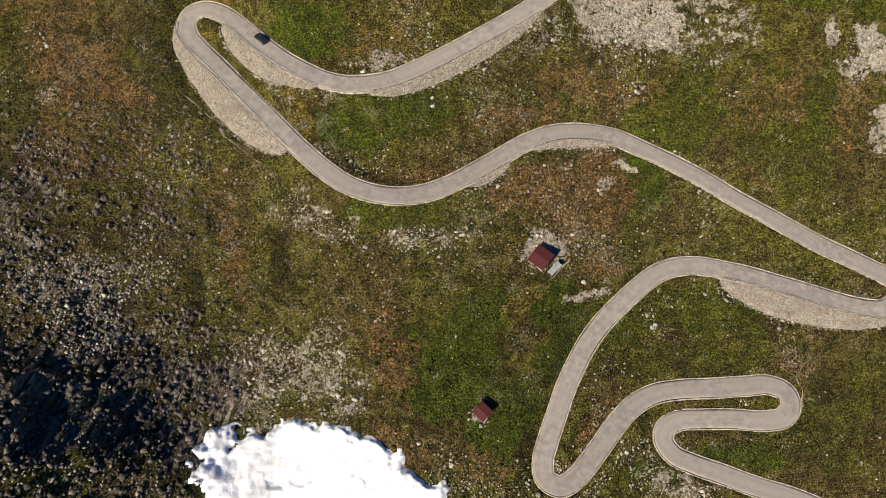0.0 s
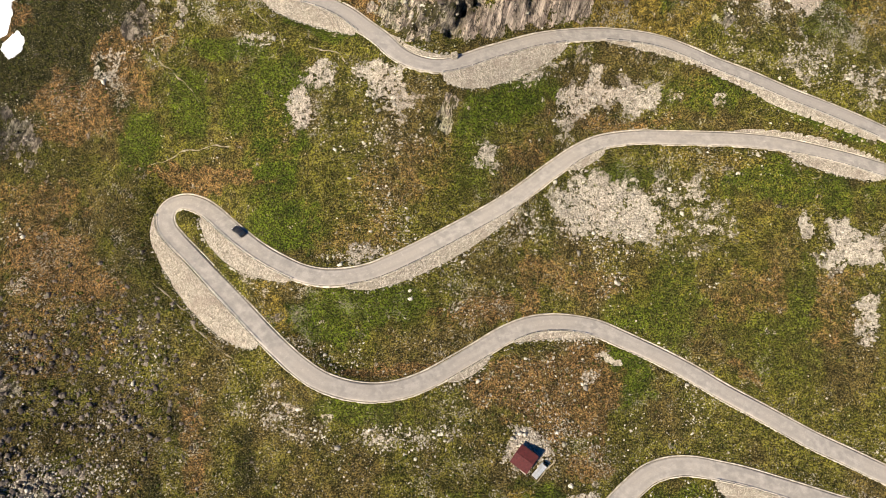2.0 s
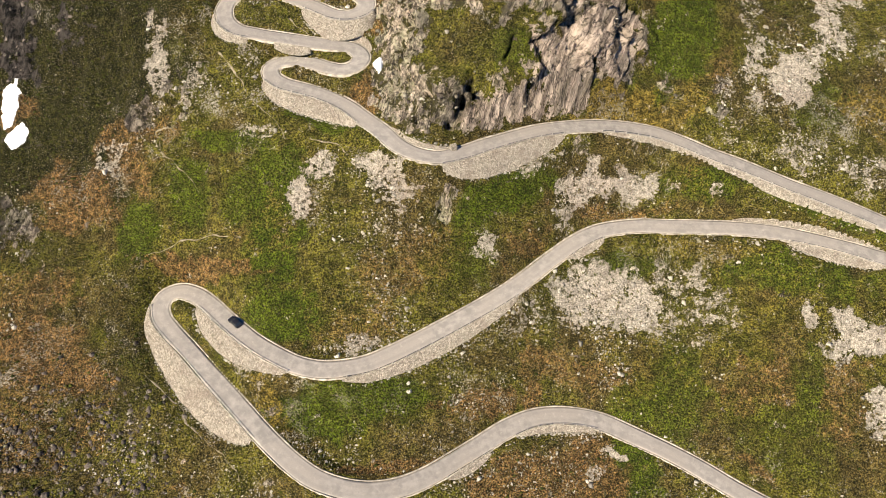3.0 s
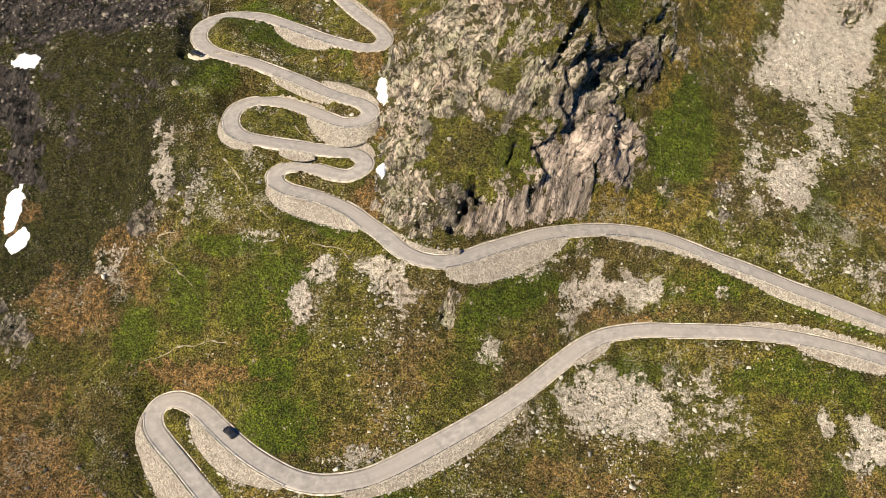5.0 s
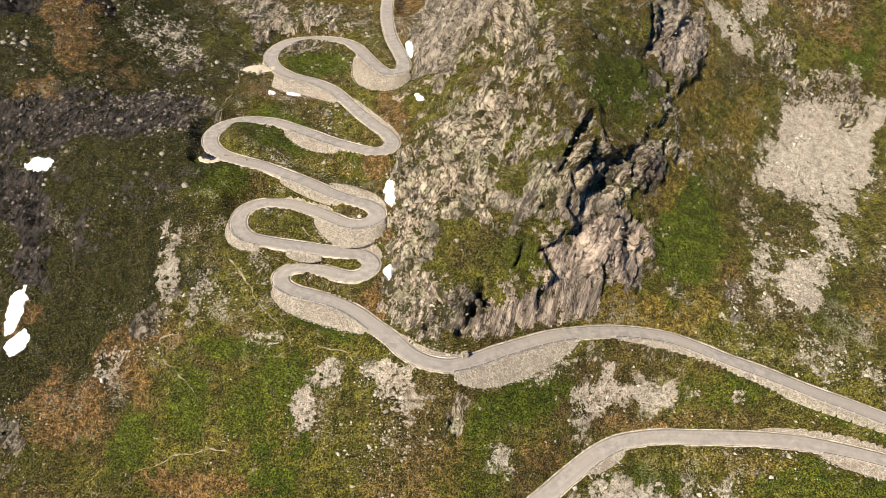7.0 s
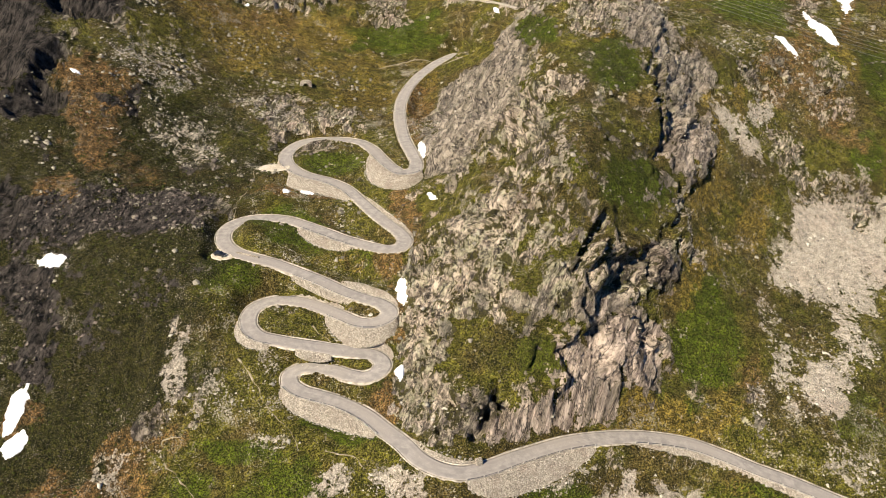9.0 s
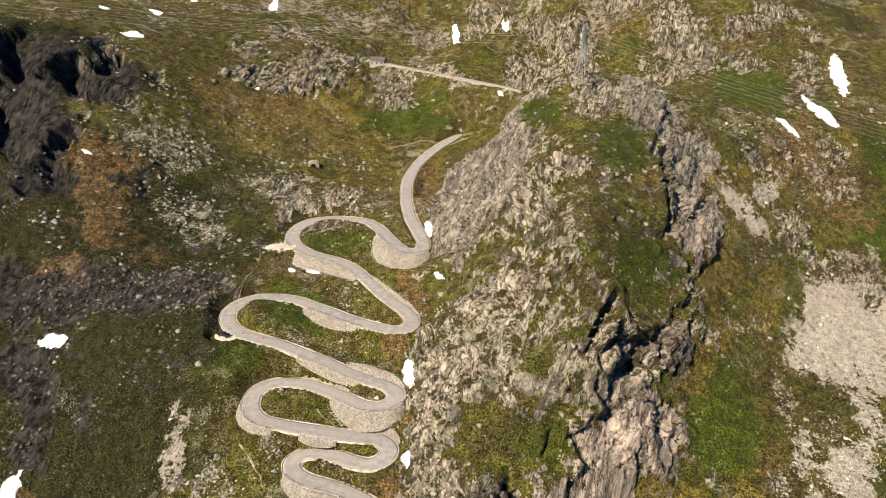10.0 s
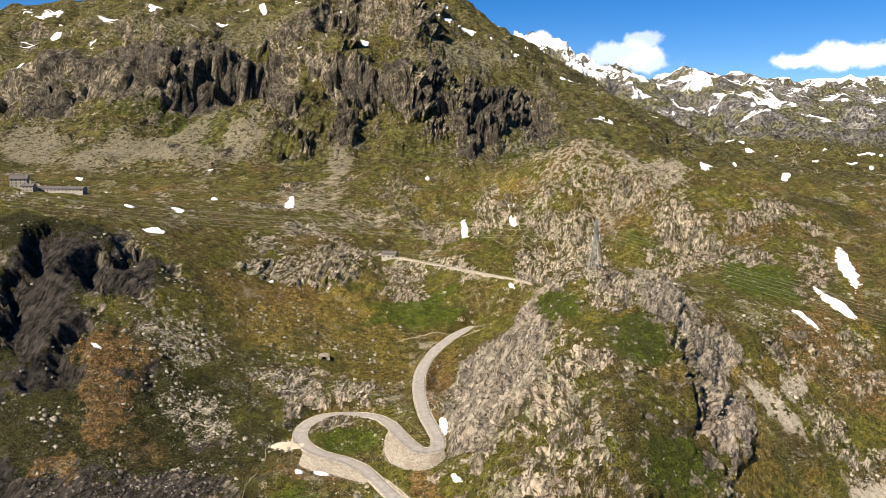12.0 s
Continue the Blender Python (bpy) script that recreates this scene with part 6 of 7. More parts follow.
def snow_patch(blobs, seed, step, thick, uneven):
    """A sheet of snow on the ground, thick in the middle; its outline is the union of uneven, turned ovals."""
    x0, x1 = min(b[0] - 1.5 * max(b[2:4]) for b in blobs), max(b[0] + 1.5 * max(b[2:4]) for b in blobs)
    y0, y1 = min(b[1] - 1.5 * max(b[2:4]) for b in blobs), max(b[1] + 1.5 * max(b[2:4]) for b in blobs)
    ax, ay = np.arange(x0, x1 + step, step), np.arange(y0, y1 + step, step)
    xs, ys = np.meshgrid(ax, ay)
    m = np.full(xs.shape, -9.0)
    size = min(blobs[0][2], blobs[0][3])
    wob = uneven * fbm(xs, ys, size * 1.3, 4, seed, 0.6)
    for bx, by, rx, ry, turn in blobs:
        c, d = math.cos(radians(turn)), math.sin(radians(turn))
        m = np.maximum(m, 1 - np.hypot(((xs - bx) * c + (ys - by) * d) / rx, ((ys - by) * c - (xs - bx) * d) / ry) + wob)
    bm = bmesh.new()
    vs = {}
    for j in range(len(ay) - 1):
        for i in range(len(ax) - 1):
            if m[j, i] < 0:
                continue
            q = []
            for dj, di in ((0, 0), (0, 1), (1, 1), (1, 0)):
                k = (j + dj, i + di)
                if k not in vs:
                    lift = thick * float(np.clip(m[k] * 3, -0.15, 1)) ** 1
                    vs[k] = bm.verts.new((ax[k[1]], ay[k[0]], ground_z(ax[k[1]], ay[k[0]]) + lift + 0.05))
                q.append(vs[k])
            f = bm.faces.new(q)
            f.smooth = True
    if not bm.faces:
        bm.free()
        return
    return tagged(part("snow_patch", bm, MAT_SNOW), "patch of old white snow lying in a hollow", "snow", "snow patches on the slopes")


snow_patch([(*b, 0) for b in SNOW_TONGUE], 401, 0.35, 1.2, 0.75)
for k, b in enumerate(SNOW_PATCHES_A + SNOW_PATCHES_B):
    less = 0.75 if 400 < b[1] < 1000 else 1.0
    snow_patch([(b[0], b[1], b[2] * less, b[3] * less, b[4])], 410 + k, max(0.25, min(b[2], b[3]) / 9), 0.5, 0.45)

# ---- edges of the road ----
for sd_ in (-1, 1):
    wob = 0.08 * np.sin(np.arange(NS) * 0.37)
    o = sd_ * (HALF + 0.02)
    lines = [road_line(o, -0.3), road_line(o, 0.10 + wob), road_line(o + sd_ * 0.34, 0.12 + wob), road_line(o + sd_ * 0.40, -0.5)]
    strip("kerb", lines if sd_ < 0 else lines[::-1], MAT_KERB, "structure", "low pale stone kerb edging the road", "kerb")

MAT_POST = plain("grey granite post", (0.28, 0.26, 0.23), (0.44, 0.41, 0.36), 4.0, 0.85)
MAT_RAIL = plain("dark steel rail", (0.05, 0.05, 0.055), (0.10, 0.10, 0.10), 3.0, 0.5, 0.6)
post_me = None
for a, b, sd_, wide_, high, skew in WALLS:
    if high > 0 or b - a < 14:
        continue
    i0, i1 = int(a), min(int(b), NS - 1)
    fence = tagged(new("guard_rail"), "granite posts with a dark steel rail beside the road", "guard rail", "guard rails along the road")
    fence.location = (*road_xy[i0], road_z[i0])
    for k in range(i0, i1, 4):
        if post_me is None:
            bm = bmesh.new()
            box(bm, -0.14, 0.14, -0.14, 0.14, -0.2, 0.75)
            bmesh.ops.bevel(bm, geom=bm.edges[:], offset=0.04, segments=1, affect="EDGES")
            p = part("post", bm, MAT_POST)
            post_me = p.data
        else:
            p = new("post", post_me)
        p.parent = fence
        q = road_line(sd_ * (HALF + 0.2), 0.1, k, k + 1)[0]
        p.location = Vector(q) - fence.location
    rl = [road_line(sd_ * (HALF + 0.17), 0.70, i0, i1), road_line(sd_ * (HALF + 0.17), 0.80, i0, i1), road_line(sd_ * (HALF + 0.25), 0.80, i0, i1), road_line(sd_ * (HALF + 0.25), 0.70, i0, i1)]
    r = new("rail", sheet("rail", i1 - i0, 4, np.stack(rl, 0) - np.array(fence.location)))
    r.data.materials.append(MAT_RAIL)
    r.parent = fence

# ---- footpaths ----
MAT_PATH = plain("trodden pale earth", (0.15, 0.125, 0.08), (0.33, 0.28, 0.20), 1.5, 0.95)
for k, pts in enumerate(FOOTPATHS):
    line = resample(pts, 0.7)
    n_ = len(line)
    line = line + np.stack([fbm(line[:, 0], line[:, 1], 6, 2, 500 + k), fbm(line[:, 1], line[:, 0], 6, 2, 520 + k)], 1) * 1.3
    tg = np.gradient(line, axis=0)
    tg /= np.hypot(tg[:, 0], tg[:, 1])[:, None]
    nn = np.stack([-tg[:, 1], tg[:, 0]], 1)
    w = np.clip(0.16 + 0.6 * fbm(line[:, 0], line[:, 1], 2.5, 2, 540 + k), 0.04, 0.6) + (0.35 if line[0, 1] > 380 else 0)
    rows = []
    for f in (-1.0, -0.4, 0.4, 1.0):
        q = line + nn * (w * f)[:, None]
        rows.append(np.concatenate([q, np.array([[ground_z(*p) + (0.10 if abs(f) < 0.9 else -0.15)] for p in q])], 1))
    strip("footpath", rows, MAT_PATH, "structure", "narrow trodden footpath across the turf", "footpath")


# ---- stone-lined drain down the gully beside the spur ----
line = resample(DRAIN, 0.8)
tg = np.gradient(line, axis=0)
tg /= np.hypot(tg[:, 0], tg[:, 1])[:, None]
nn = np.stack([-tg[:, 1], tg[:, 0]], 1)
zz = np.array([ground_z(*q) for q in line])
clear_road = np.array([np.min(np.hypot(road_xy[:, 0] - q[0], road_xy[:, 1] - q[1])) for q in line]) > HALF + 0.6
cuts = np.where(np.diff(np.r_[0, clear_road.astype(int), 0]))[0].reshape(-1, 2)
for c0, c1 in cuts:
    if c1 - c0 < 4:
        continue
    rows = [np.concatenate([line + nn * o, (zz + dz)[:, None]], 1)[c0:c1] for o, dz in ((-0.5, -0.5), (-0.42, 0.2), (-0.25, 0.2), (-0.2, 0.05), (0.2, 0.05), (0.25, 0.2), (0.42, 0.2), (0.5, -0.5))]
    strip("drain", rows, MAT_STONE_MID, "structure", "narrow stone-lined drain running down the gully", "drain")


def draped_pad(name, x, y, rx, ry, turn, mat, label, category, high):
    """A level patch of gravel at a given height, with an uneven edge that falls to the ground."""
    bm = bmesh.new()
    mid_ = bm.verts.new((x, y, high))
    rings = []
    for f, dz in ((0.55, 0.0), (0.92, -0.02), (1.0, -0.25), (1.15, -2.2)):
        ring = []
        for k in range(28):
            a = k / 28 * 2 * math.pi
            w = f * (1 + 0.16 * noise.noise(Vector((math.cos(a) * 1.5, math.sin(a) * 1.5, x))))
            px_, py_ = rx * w * math.cos(a), ry * w * math.sin(a)
            c, s = math.cos(radians(turn)), math.sin(radians(turn))
            ring.append(bm.verts.new((x + px_ * c - py_ * s, y + px_ * s + py_ * c, high + dz)))
        rings.append(ring)
    for k in range(28):
        bm.faces.new((mid_, rings[0][k], rings[0][(k + 1) % 28]))
        for r0, r1 in zip(rings, rings[1:]):
            bm.faces.new((r0[k], r1[k], r1[(k + 1) % 28], r0[(k + 1) % 28]))
    return tagged(part(name, bm, mat), label, category, "", "structure")

# ---- the pass: road on its dam ----
dam = resample([p[:2] for p in DAM_ROAD], 1.5)
dq = np.linspace(0, 1, len(dam))
dam_z = np.interp(dam[:, 0], [p[0] for p in DAM_ROAD], [p[2] for p in DAM_ROAD])
tg = np.gradient(dam, axis=0)
tg /= np.hypot(tg[:, 0], tg[:, 1])[:, None]
dn_ = np.stack([-tg[:, 1], tg[:, 0]], 1)


def dam_line(o, dz):
    return np.concatenate([dam + dn_ * o, (dam_z + dz)[:, None]], 1)


MAT_GRAVEL = plain("pale gravel", (0.36, 0.31, 0.235), (0.52, 0.46, 0.37), 1.2, 0.95)
strip("pass_road", [dam_line(-2.4, 0.0), dam_line(0, 0.08), dam_line(2.4, 0.0), dam_line(2.6, -1.5)], MAT_GRAVEL, "structure", "pale gravel road crossing the pass on a stone dam", "road")
strip("dam_wall", [dam_line(-3.3, -2.6), dam_line(-2.7, 0.25), dam_line(-2.35, 0.25), dam_line(-2.35, -0.4)], MAT_MASON, "structure", "rough stone wall carrying the pass road", "retaining wall")

# ---- buildings ----
MAT_RED_ROOF = plain("dark red sheet roof", (0.052, 0.010, 0.011), (0.085, 0.017, 0.017), 1.5, 0.75, 0.0)
MAT_TIN = plain("grey zinc sheet", (0.42, 0.43, 0.44), (0.58, 0.59, 0.60), 2.0, 0.45, 0.5)
MAT_RUBBLE = plain("rubble stone wall", (0.26, 0.23, 0.19), (0.42, 0.38, 0.32), 2.5, 0.9, bump=0.5)
# plaster set darker grey, so the buildings' shade sits in the wall colour
MAT_PLASTER = plain("grey plaster dimmed for shade", (0.22, 0.20, 0.175), (0.33, 0.30, 0.26), 0.8, 0.9)
MAT_SLATE = plain("dark slate roof", (0.055, 0.050, 0.050), (0.105, 0.095, 0.09), 1.2, 0.75)
MAT_WOOD = plain("weathered dark timber", (0.075, 0.050, 0.032), (0.13, 0.09, 0.06), 3.0, 0.85)
MAT_GLASS = Nodes("window glass").done((0.02, 0.025, 0.03), 0.12, 0, 0.6)
MAT_BLACK = plain("black car paint", (0.010, 0.010, 0.012), (0.018, 0.018, 0.020), 1.0, 0.28, 0.0, 0.6)
MAT_TYRE = plain("tyre rubber", (0.015, 0.015, 0.015), (0.03, 0.03, 0.03), 6.0, 0.9)
MAT_STEEL = plain("galvanised steel", (0.26, 0.27, 0.27), (0.38, 0.39, 0.39), 1.0, 0.5, 0.7)
MAT_LAMP = plain("clear lamp glass", (0.6, 0.6, 0.6), (0.8, 0.8, 0.8), 3.0, 0.15)
MAT_WHITE = plain("white vehicle paint", (0.70, 0.70, 0.69), (0.78, 0.78, 0.77), 1.0, 0.35)


def house(name, at, wide, deep, eave, ridge, turn, roof_mat, wall_mat, windows, label, category="house", over=0.35, sink=0.8, door=True, chimney=False):
    """A gabled house with its ridge along x: walls, two roof slopes, windows and a door as parts."""
    th = tagged(new(name), label, category)
    low = min(ground_z(at[0] + dx, at[1] + dy) for dx in (-wide / 2, wide / 2) for dy in (-deep / 2, deep / 2))
    top = max(ground_z(at[0] + dx, at[1] + dy) for dx in (-wide / 2, 0, wide / 2) for dy in (-deep / 2, 0, deep / 2))
    th.matrix_world = pose(at[0], at[1], 0.5 * (low + top), 0, 0, turn)
    w, d = wide / 2, deep / 2
    bm = bmesh.new()
    foot = -(top - low) / 2 - sink
    a = [bm.verts.new(p) for p in ((-w, -d, foot), (w, -d, foot), (w, d, foot), (-w, d, foot))]
    b = [bm.verts.new(p) for p in ((-w, -d, eave), (w, -d, eave), (w, d, eave), (-w, d, eave))]
    r = [bm.verts.new((-w, 0, ridge - 0.1)), bm.verts.new((w, 0, ridge - 0.1))]
    bm.faces.new((a[0], a[1], b[1], b[0])), bm.faces.new((a[2], a[3], b[3], b[2]))
    bm.faces.new((a[1], a[2], b[2], r[1], b[1])), bm.faces.new((a[3], a[0], b[0], r[0], b[3]))
    bm.faces.new((b[0], b[1], r[1], r[0])), bm.faces.new((b[2], b[3], r[0], r[1]))
    part("wall", bm, wall_mat, th)
    rise = (ridge - eave) / d
    for s in (-1, 1):
        bm = bmesh.new()
        e = d + over
        vs = []
        for z in (0.0, 0.14):
            vs += [bm.verts.new((x, y, zz + z)) for x, y, zz in ((-w - over, 0, ridge), (w + over, 0, ridge), (w + over, s * e, ridge - rise * e), (-w - over, s * e, ridge - rise * e))]
        for f in ((0, 1, 2, 3), (7, 6, 5, 4), (0, 4, 5, 1), (1, 5, 6, 2), (2, 6, 7, 3), (3, 7, 4, 0)):
            bm.faces.new([vs[k] for k in f])
        bmesh.ops.recalc_face_normals(bm, faces=bm.faces)
        slope_ = part("roof_slope", bm, roof_mat, th)
        if s < 0 and wide < 8:
            for k in range(6):
                bm = bmesh.new()
                x = -w - over + (k + 0.5) * (wide + 2 * over) / 6
                q = [bm.verts.new((x + dx, y, zz + 0.145 + dz)) for dz in (0, 0.05) for dx, y, zz in ((-0.03, -0.05, ridge - 0.05 * rise), (0.03, -0.05, ridge - 0.05 * rise), (0.03, -e, ridge - rise * e), (-0.03, -e, ridge - rise * e))]
                for f in ((0, 1, 2, 3), (7, 6, 5, 4), (0, 4, 5, 1), (1, 5, 6, 2), (2, 6, 7, 3), (3, 7, 4, 0)):
                    bm.faces.new([q[n] for n in f])
                bmesh.ops.recalc_face_normals(bm, faces=bm.faces)
                part("seam", bm, roof_mat, slope_)
    floors, across = windows
    for fl in range(floors):
        for k in range(across):
            x = -w + wide * (k + 0.5) / across
            z = eave * (fl + 0.55) / floors
            bm = bmesh.new()
            box(bm, x - 0.5, x + 0.5, -d - 0.05, -d + 0.05, z - 0.6, z + 0.6)
            win = part("window", bm, MAT_WOOD, th)
            bm = bmesh.new()
            box(bm, x - 0.38, x + 0.38, -d - 0.07, -d - 0.03, z - 0.48, z + 0.48)
            part("pane", bm, MAT_GLASS, win, "dark window glass")
    for fl in range(floors):
        for k in range(max(1, int(deep / 4))):
            n_ = max(1, int(deep / 4))
            y = -d + deep * (k + 0.5) / n_
            z = eave * (fl + 0.55) / floors
            bm = bmesh.new()
            box(bm, -w - 0.05, -w + 0.05, y - 0.45, y + 0.45, z - 0.6, z + 0.6)
            win = part("window", bm, MAT_WOOD, th)
            bm = bmesh.new()
            box(bm, -w - 0.07, -w - 0.03, y - 0.35, y + 0.35, z - 0.48, z + 0.48)
            part("pane", bm, MAT_GLASS, win, "dark window glass")
    if door:
        bm = bmesh.new()
        box(bm, w - 0.05, w + 0.05, -0.45, 0.45, -0.1, 1.95)
        part("door", bm, MAT_WOOD, th, "plain dark wooden door")
    if chimney:
        bm = bmesh.new()
        box(bm, w * 0.3 - 0.4, w * 0.3 + 0.4, -0.4, 0.4, ridge - 0.8, ridge + 1.1)
        part("chimney", bm, wall_mat, th)
    return th


house("hut", HUT_AT, 4.8, 5.2, 2.2, 2.65, -38, MAT_RED_ROOF, MAT_RUBBLE, (1, 1), "small stone mountain hut with a dark red sheet roof", "hut")
house("hut", SMALL_HUT_AT, 3.5, 3.5, 2.1, 2.4, -45, MAT_RED_ROOF, MAT_RUBBLE, (1, 1), "tiny stone hut with a dark red sheet roof", "hut", 0.25)
house("shed", SHED_AT, 4.2, 1.5, 1.5, 1.75, 46, MAT_TIN, MAT_WOOD, (1, 1), "low shed with a grey zinc roof beside the hut", "shed", 0.12)
house("inn", (INN_AT[0] + 6, INN_AT[1]), 13, 11, 7.6, 11.0, 20, MAT_SLATE, MAT_PLASTER, (3, 4), "three-storey grey inn with a dark slate roof", "house", 0.6, 2.0, True, True)
house("annex", ANNEX_AT, 9, 8, 5.0, 7.0, 10, MAT_SLATE, MAT_PLASTER, (2, 3), "two-storey grey annex with a dark slate roof", "house", 0.5, 2.0, True, True)
house("barracks", LONG_HOUSE_AT, 38, 9, 3.6, 5.4, 2, MAT_SLATE, MAT_PLASTER, (1, 12), "long low grey building with a dark roof", "house", 0.6, 2.0, True, True)
house("roadside_house", PASS_HOUSE_AT, 9.5, 6, 3.4, 5.2, -14, MAT_SLATE, MAT_PLASTER, (1, 3), "small pale house with a dark roof beside the pass road", "house", 0.4, 2.5, True, False)


def car(at_xyz, heading, paint, label, van=False):
    """A parked car: body, glass cabin, four wheels and lamps; its nose points along local +x."""
    th = tagged(new("car"), label, "car")
    th.matrix_world = pose(*at_xyz, 0, 0, heading)
    bm = bmesh.new()
    h = 1.5 if van else 0.95
    prism(bm, [(-2.1, 0.35), (2.05, 0.32), (2.15, 0.62), (1.95, 0.80), (1.0, h * 0.98), (-1.7, h), (-2.15, 0.9), (-2.2, 0.55)], -0.88, 0.88)
    bmesh.ops.bevel(bm, geom=[e for e in bm.edges if abs(e.verts[0].co.y) > 0.8 and abs(e.verts[1].co.y) > 0.8], offset=0.09, segments=2, affect="EDGES")
    part("body", bm, paint, th)
    bm = bmesh.new()
    t0, t1 = h - 0.02, (1.95 if van else 1.45)
    q = [(-1.95, t0), (0.95, t0), (0.25, t1), (-1.45, t1)]
    prism(bm, q, -0.78, 0.78)
    for v in bm.verts:
        if v.co.z > t0 + 0.2:
            v.co.y *= 0.84
    part("window", bm, MAT_GLASS, th, "dark tinted car windows")
    bm = bmesh.new()
    box(bm, -1.42, 0.22, -0.64, 0.64, t1 - 0.01, t1 + 0.04)
    part("car_roof", bm, paint, th)
    for x in (-1.35, 1.35):
        for y in (-0.82, 0.82):
            bm = bmesh.new()
            bmesh.ops.create_cone(bm, cap_ends=True, segments=18, radius1=0.33, radius2=0.33, depth=0.22, matrix=pose(x, y, 0.33, 90, 0, 0))
            wheel = part("wheel", bm, MAT_TYRE, th)
            bm = bmesh.new()
            bmesh.ops.create_cone(bm, cap_ends=True, segments=14, radius1=0.2, radius2=0.17, depth=0.25, matrix=pose(x, y, 0.33, 90, 0, 0))
            part("rim", bm, MAT_STEEL, wheel, "light alloy rim")
    for y in (-0.6, 0.6):
        bm = bmesh.new()
        box(bm, 2.02, 2.14, y - 0.16, y + 0.16, 0.60, 0.74)
        part("headlight", bm, MAT_LAMP, th)
    return th


k = int(np.argmin(np.hypot(road_xy[:, 0] - CAR_AT[0], road_xy[:, 1] - CAR_AT[1])))
p = road_line(-0.9, 0.05, k, k + 1)[0]
car(p, math.degrees(math.atan2(tang[k, 1], tang[k, 0])), MAT_BLACK, "black car driving down on the pass road")
k = int(np.argmin(np.hypot(road_xy[:, 0] - CAR_AT_BEND[0], road_xy[:, 1] - CAR_AT_BEND[1])))
high_ = road_z[k] - 0.04
draped_pad("lay_by", CAR_AT_BEND[0] + 0.3, CAR_AT_BEND[1] + 0.3, 4.0, 3.0, -25, MAT_GRAVEL, "pale gravel lay-by on the outside of the bend", "lay-by", high_)
car((CAR_AT_BEND[0], CAR_AT_BEND[1], high_), -22, MAT_BLACK, "black car parked on the lay-by of the bend")
k = int(np.argmin(np.hypot(road_xy[:, 0] - LAYBY_AT[0], road_xy[:, 1] - LAYBY_AT[1])))
draped_pad("lay_by", LAYBY_AT[0], LAYBY_AT[1], 6.5, 3.6, 8, MAT_GRAVEL, "pale gravel lay-by above a retaining wall", "lay-by", road_z[k] - 0.02)
for k, (dx, dy) in enumerate(((-8, 26), (14, 28), (26, 27))):
    q = (LONG_HOUSE_AT[0] + dx, LONG_HOUSE_AT[1] + dy)
    car((*q, ground_z(*q) + 0.02), 5 + 40 * k, MAT_WHITE, "white van parked behind the long building", True)

# ---- the power line ----


def bar(bm, a, b, r):
    a, b = Vector(a), Vector(b)
    d = b - a
    m = Matrix.Translation((a + b) / 2) @ d.to_track_quat("Z", "Y").to_matrix().to_4x4()
    bmesh.ops.create_cone(bm, cap_ends=True, segments=4, radius1=r, radius2=r, depth=d.length, matrix=m)


def pylon(at, high, turn, label):
    th = tagged(new("pylon"), label, "pylon", "pylons of the power line")
    th.matrix_world = pose(at[0], at[1], ground_z(*at) - 0.3, 0, 0, turn)

    def corner(z, k):
        s = 2.3 + (0.5 - 2.3) * min(z / (high * 0.72), 1)
        return (s * (1, -1, -1, 1)[k], s * (1, 1, -1, -1)[k], z)

    for k in range(4):
        bm = bmesh.new()
        bar(bm, corner(0, k), corner(high * 0.72, k), 0.13)
        bar(bm, corner(high * 0.72, k), corner(high, k), 0.11)
        part("leg", bm, MAT_STEEL, th)
        bm = bmesh.new()
        zs = [high * 0.72 * (1 - (1 - i / 7) ** 1.25) for i in range(8)] + [high * 0.81, high * 0.9, high]
        for z0, z1 in zip(zs, zs[1:]):
            bar(bm, corner(z0, k), corner(z1, (k + 1) % 4), 0.055)
            bar(bm, corner(z0, (k + 1) % 4), corner(z1, k), 0.055)
            bar(bm, corner(z1, k), corner(z1, (k + 1) % 4), 0.055)
        part("lattice", bm, MAT_STEEL, th)
    for z, w in ((0.70, 4.6), (0.84, 3.8), (0.97, 3.0)):
        bm = bmesh.new()
        for s in (-1, 1):
            for y in (-0.4, 0.4):
                bar(bm, (0, y, high * z), (s * w, 0, high * z), 0.08)
            bar(bm, (0, 0, high * z + 1.2), (s * w, 0, high * z), 0.06)
        part("crossarm", bm, MAT_STEEL, th)
        for s in (-1, 1):
            bm = bmesh.new()
            bmesh.ops.create_cone(bm, cap_ends=True, segments=8, radius1=0.14, radius2=0.1, depth=1.2, matrix=pose(s * w, 0, high * z - 0.6))
            part("insulator", bm, MAT_LAMP, th)
    return th


PYLON_TURN = 60.0
P0 = Vector((*PYLON_AT, ground_z(*PYLON_AT)))
pylon(PYLON_AT, 20.0, PYLON_TURN, "grey steel lattice pylon standing on the rocky spur")
far_ends = [Vector((-520, 470, 186)), Vector((330, 255, 118))]
for e in far_ends:
    pylon((e.x, e.y), 20.0, PYLON_TURN, "grey steel lattice pylon on the mountain side")
MAT_WIRE = plain("aluminium cable", (0.22, 0.21, 0.20), (0.32, 0.31, 0.29), 1.0, 0.5, 0.5)
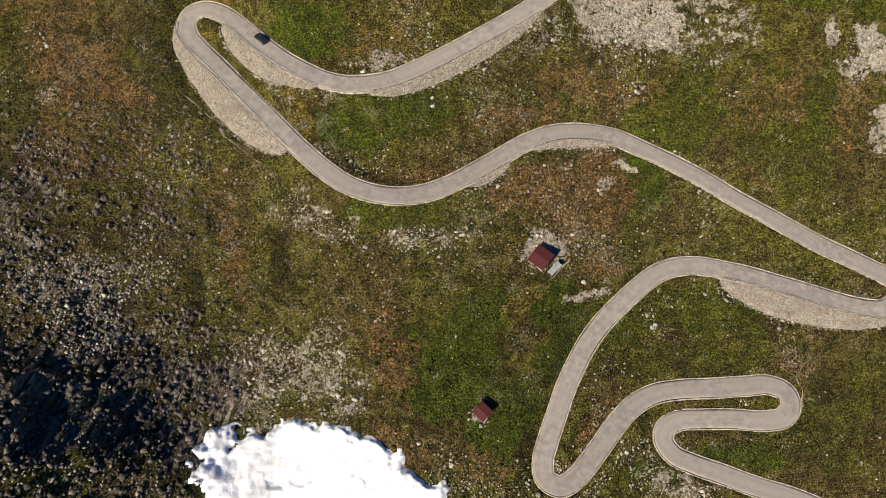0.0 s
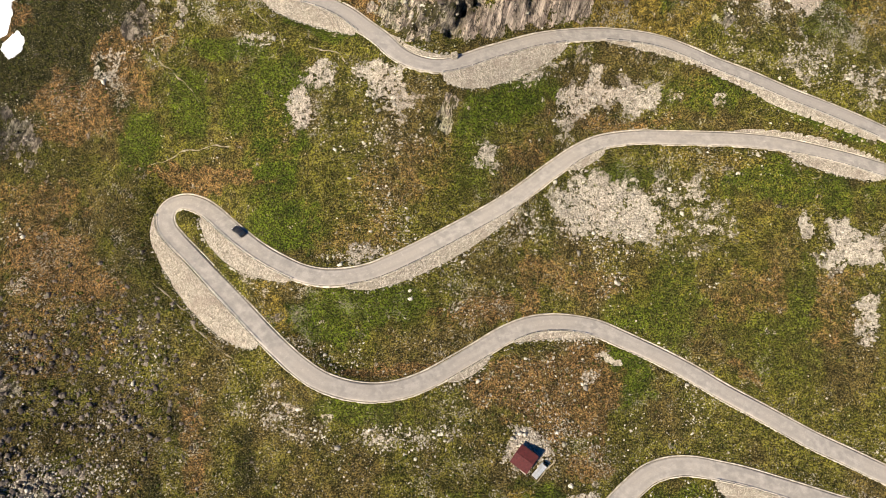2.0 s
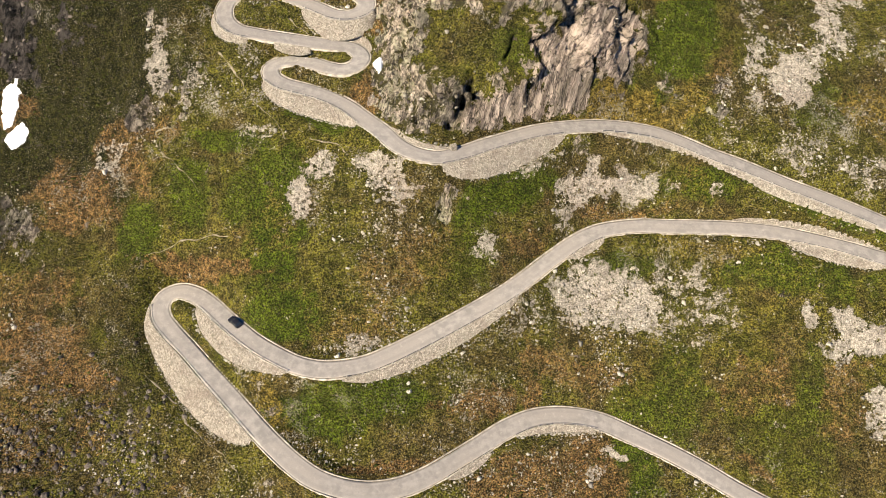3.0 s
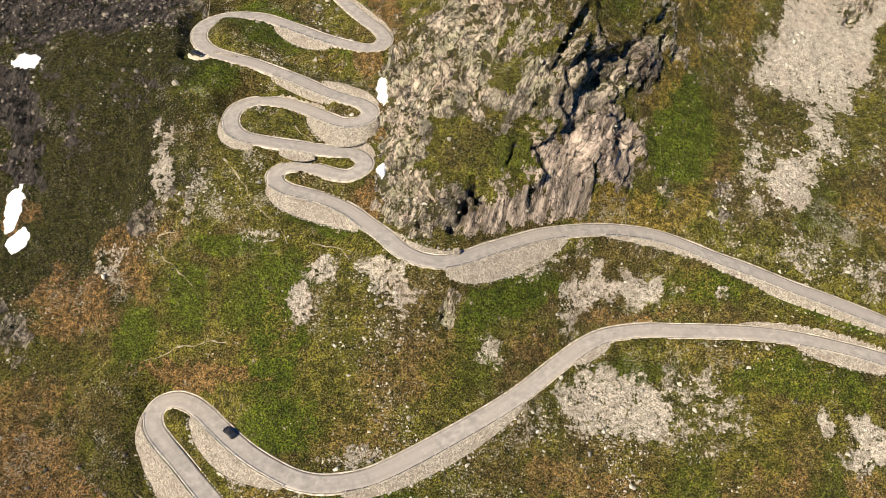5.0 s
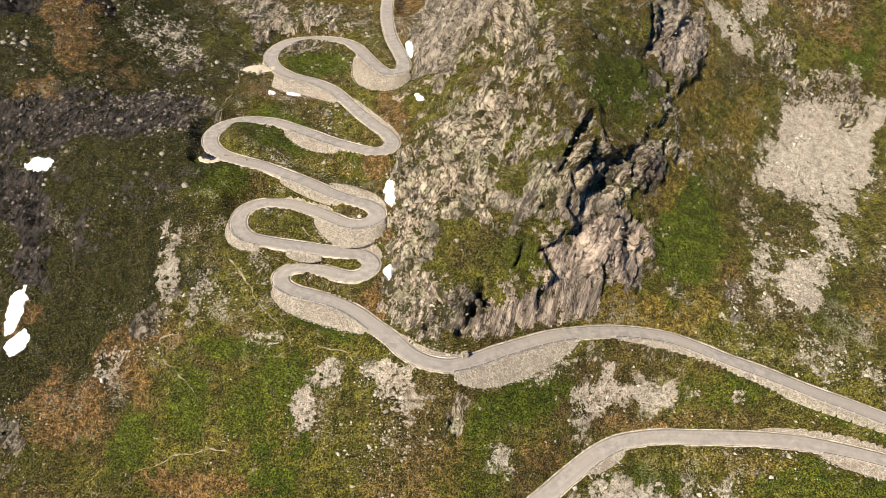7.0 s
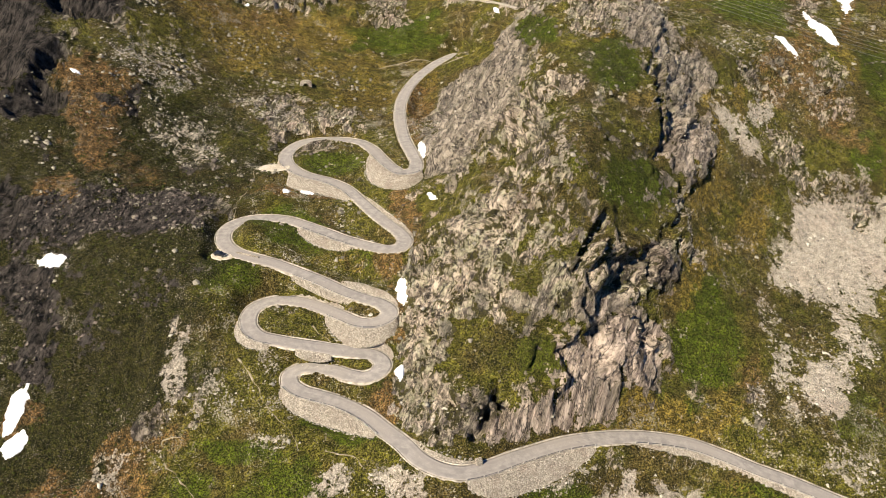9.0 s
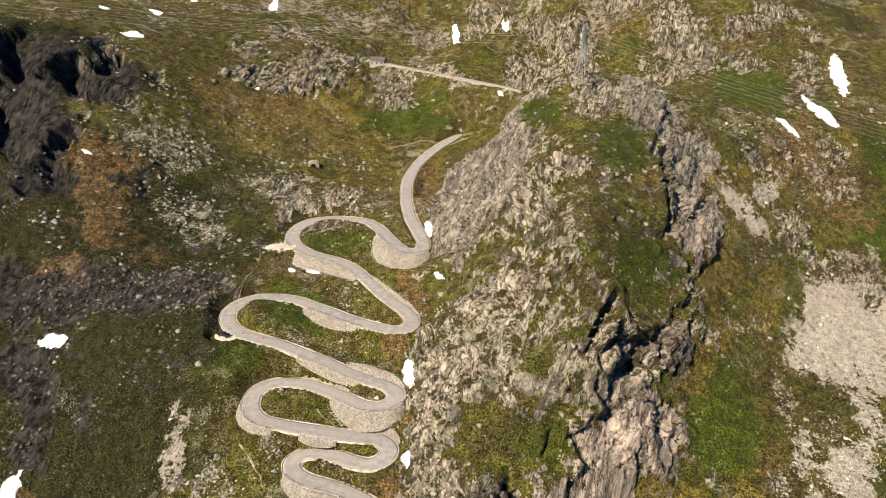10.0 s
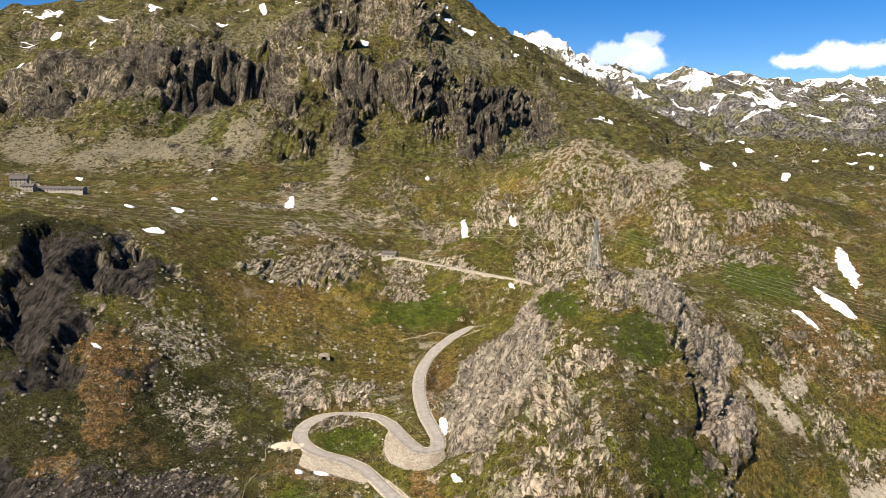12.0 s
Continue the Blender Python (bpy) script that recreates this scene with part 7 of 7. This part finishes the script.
for e in far_ends:
    gz = ground_z(e.x, e.y)
    for z, w in ((0.70, 4.6), (0.84, 3.8), (0.97, 3.0)):
        for s in (-1, 1):
            side_ = Vector((math.cos(radians(PYLON_TURN)), math.sin(radians(PYLON_TURN)), 0)) * (s * w)
            a = P0 + side_ + Vector((0, 0, 20 * z - 1.2))
            b = Vector((e.x, e.y, gz)) + side_ + Vector((0, 0, 20 * z - 1.2))
            cu = bpy.data.curves.new("cable", "CURVE")
            cu.dimensions, cu.bevel_depth, cu.bevel_resolution = "3D", 0.032, 0
            sp = cu.splines.new("POLY")
            sp.points.add(30)
            for i in range(31):
                f = i / 30
                q = a.lerp(b, f)
                sp.points[i].co = (q.x, q.y, q.z - 4 * f * (1 - f) * (a - b).length * 0.028, 1)
            cu.materials.append(MAT_WIRE)
            tagged(new("cable", cu), "thin sagging aluminium power cable", "cable", "cables of the power line")


# ---- small masonry ----
(x0_, y0_), (x1_, y1_) = LOW_WALL
L_ = math.hypot(x1_ - x0_, y1_ - y0_)
bm = bmesh.new()
n_ = 12
rows = []
for i in range(n_ + 1):
    x, y = x0_ + (x1_ - x0_) * i / n_, y0_ + (y1_ - y0_) * i / n_
    g = ground_z(x, y)
    nx_, ny_ = -(y1_ - y0_) / L_, (x1_ - x0_) / L_
    w = 0.28 + 0.04 * noise.noise(Vector((i, 0, 3)))
    t = 0.7 + 0.1 * noise.noise(Vector((i * 0.7, 5, 0)))
    rows.append([bm.verts.new((x + nx_ * o, y + ny_ * o, g + z)) for o, z in ((-w, -0.6), (-w, t), (w, t), (w, -0.6))])
for a, b in zip(rows, rows[1:]):
    for k in range(3):
        bm.faces.new((a[k], a[k + 1], b[k + 1], b[k]))
bm.faces.new(rows[0]), bm.faces.new(rows[-1][::-1])
bmesh.ops.recalc_face_normals(bm, faces=bm.faces)
tagged(part("low_wall", bm, MAT_MASON), "short low stone wall in the grass of the bend", "wall")

culvert = tagged(new("culvert"), "small stone culvert with a dark arched mouth", "culvert")
culvert.matrix_world = pose(*CULVERT_AT, ground_z(*CULVERT_AT) - 0.3, 0, 0, 8)
arch = [(-1.3, 0.0), (-1.3, 0.7)] + [(1.3 * math.cos(math.pi - math.pi * i / 8), 0.7 + 1.2 * math.sin(math.pi * i / 8)) for i in range(1, 8)] + [(1.3, 0.7), (1.3, 0.0)]
outer = [(-2.8, 0.0), (-2.8, 1.4)] + [(2.8 * math.cos(math.pi - math.pi * i / 8), 1.4 + 1.3 * math.sin(math.pi * i / 8)) for i in range(1, 8)] + [(2.8, 1.4), (2.8, 0.0)]
bm = bmesh.new()
fr_, bk_ = [], []
for y, st in ((-1.2, fr_), (3.0, bk_)):
    st.append([bm.verts.new((x, y, z)) for x, z in arch])
    st.append([bm.verts.new((x, y, z)) for x, z in outer])
for k in range(len(arch) - 1):
    bm.faces.new((fr_[0][k], fr_[0][k + 1], fr_[1][k + 1], fr_[1][k]))
    bm.faces.new((fr_[1][k], fr_[1][k + 1], bk_[1][k + 1], bk_[1][k]))
    bm.faces.new((fr_[0][k + 1], fr_[0][k], bk_[0][k], bk_[0][k + 1]))
bmesh.ops.recalc_face_normals(bm, faces=bm.faces)
part("arch", bm, MAT_MASON, culvert)
bm = bmesh.new()
prism(bm, arch, 2.4, 2.6)
part("back_wall", bm, MAT_STONE_DARK, culvert)

bm = bmesh.new()
box(bm, -0.9, 0.9, -0.7, 0.7, -1.0, 2.0)
bmesh.ops.bevel(bm, geom=bm.edges[:], offset=0.12, segments=2, affect="EDGES")
ob = part("stone_pier", bm, MAT_MASON)
ob.matrix_world = pose(*BLOCK_AT, ground_z(*BLOCK_AT), 0, 0, 20)
tagged(ob, "square pale stone pier at the foot of the cliff", "pier")
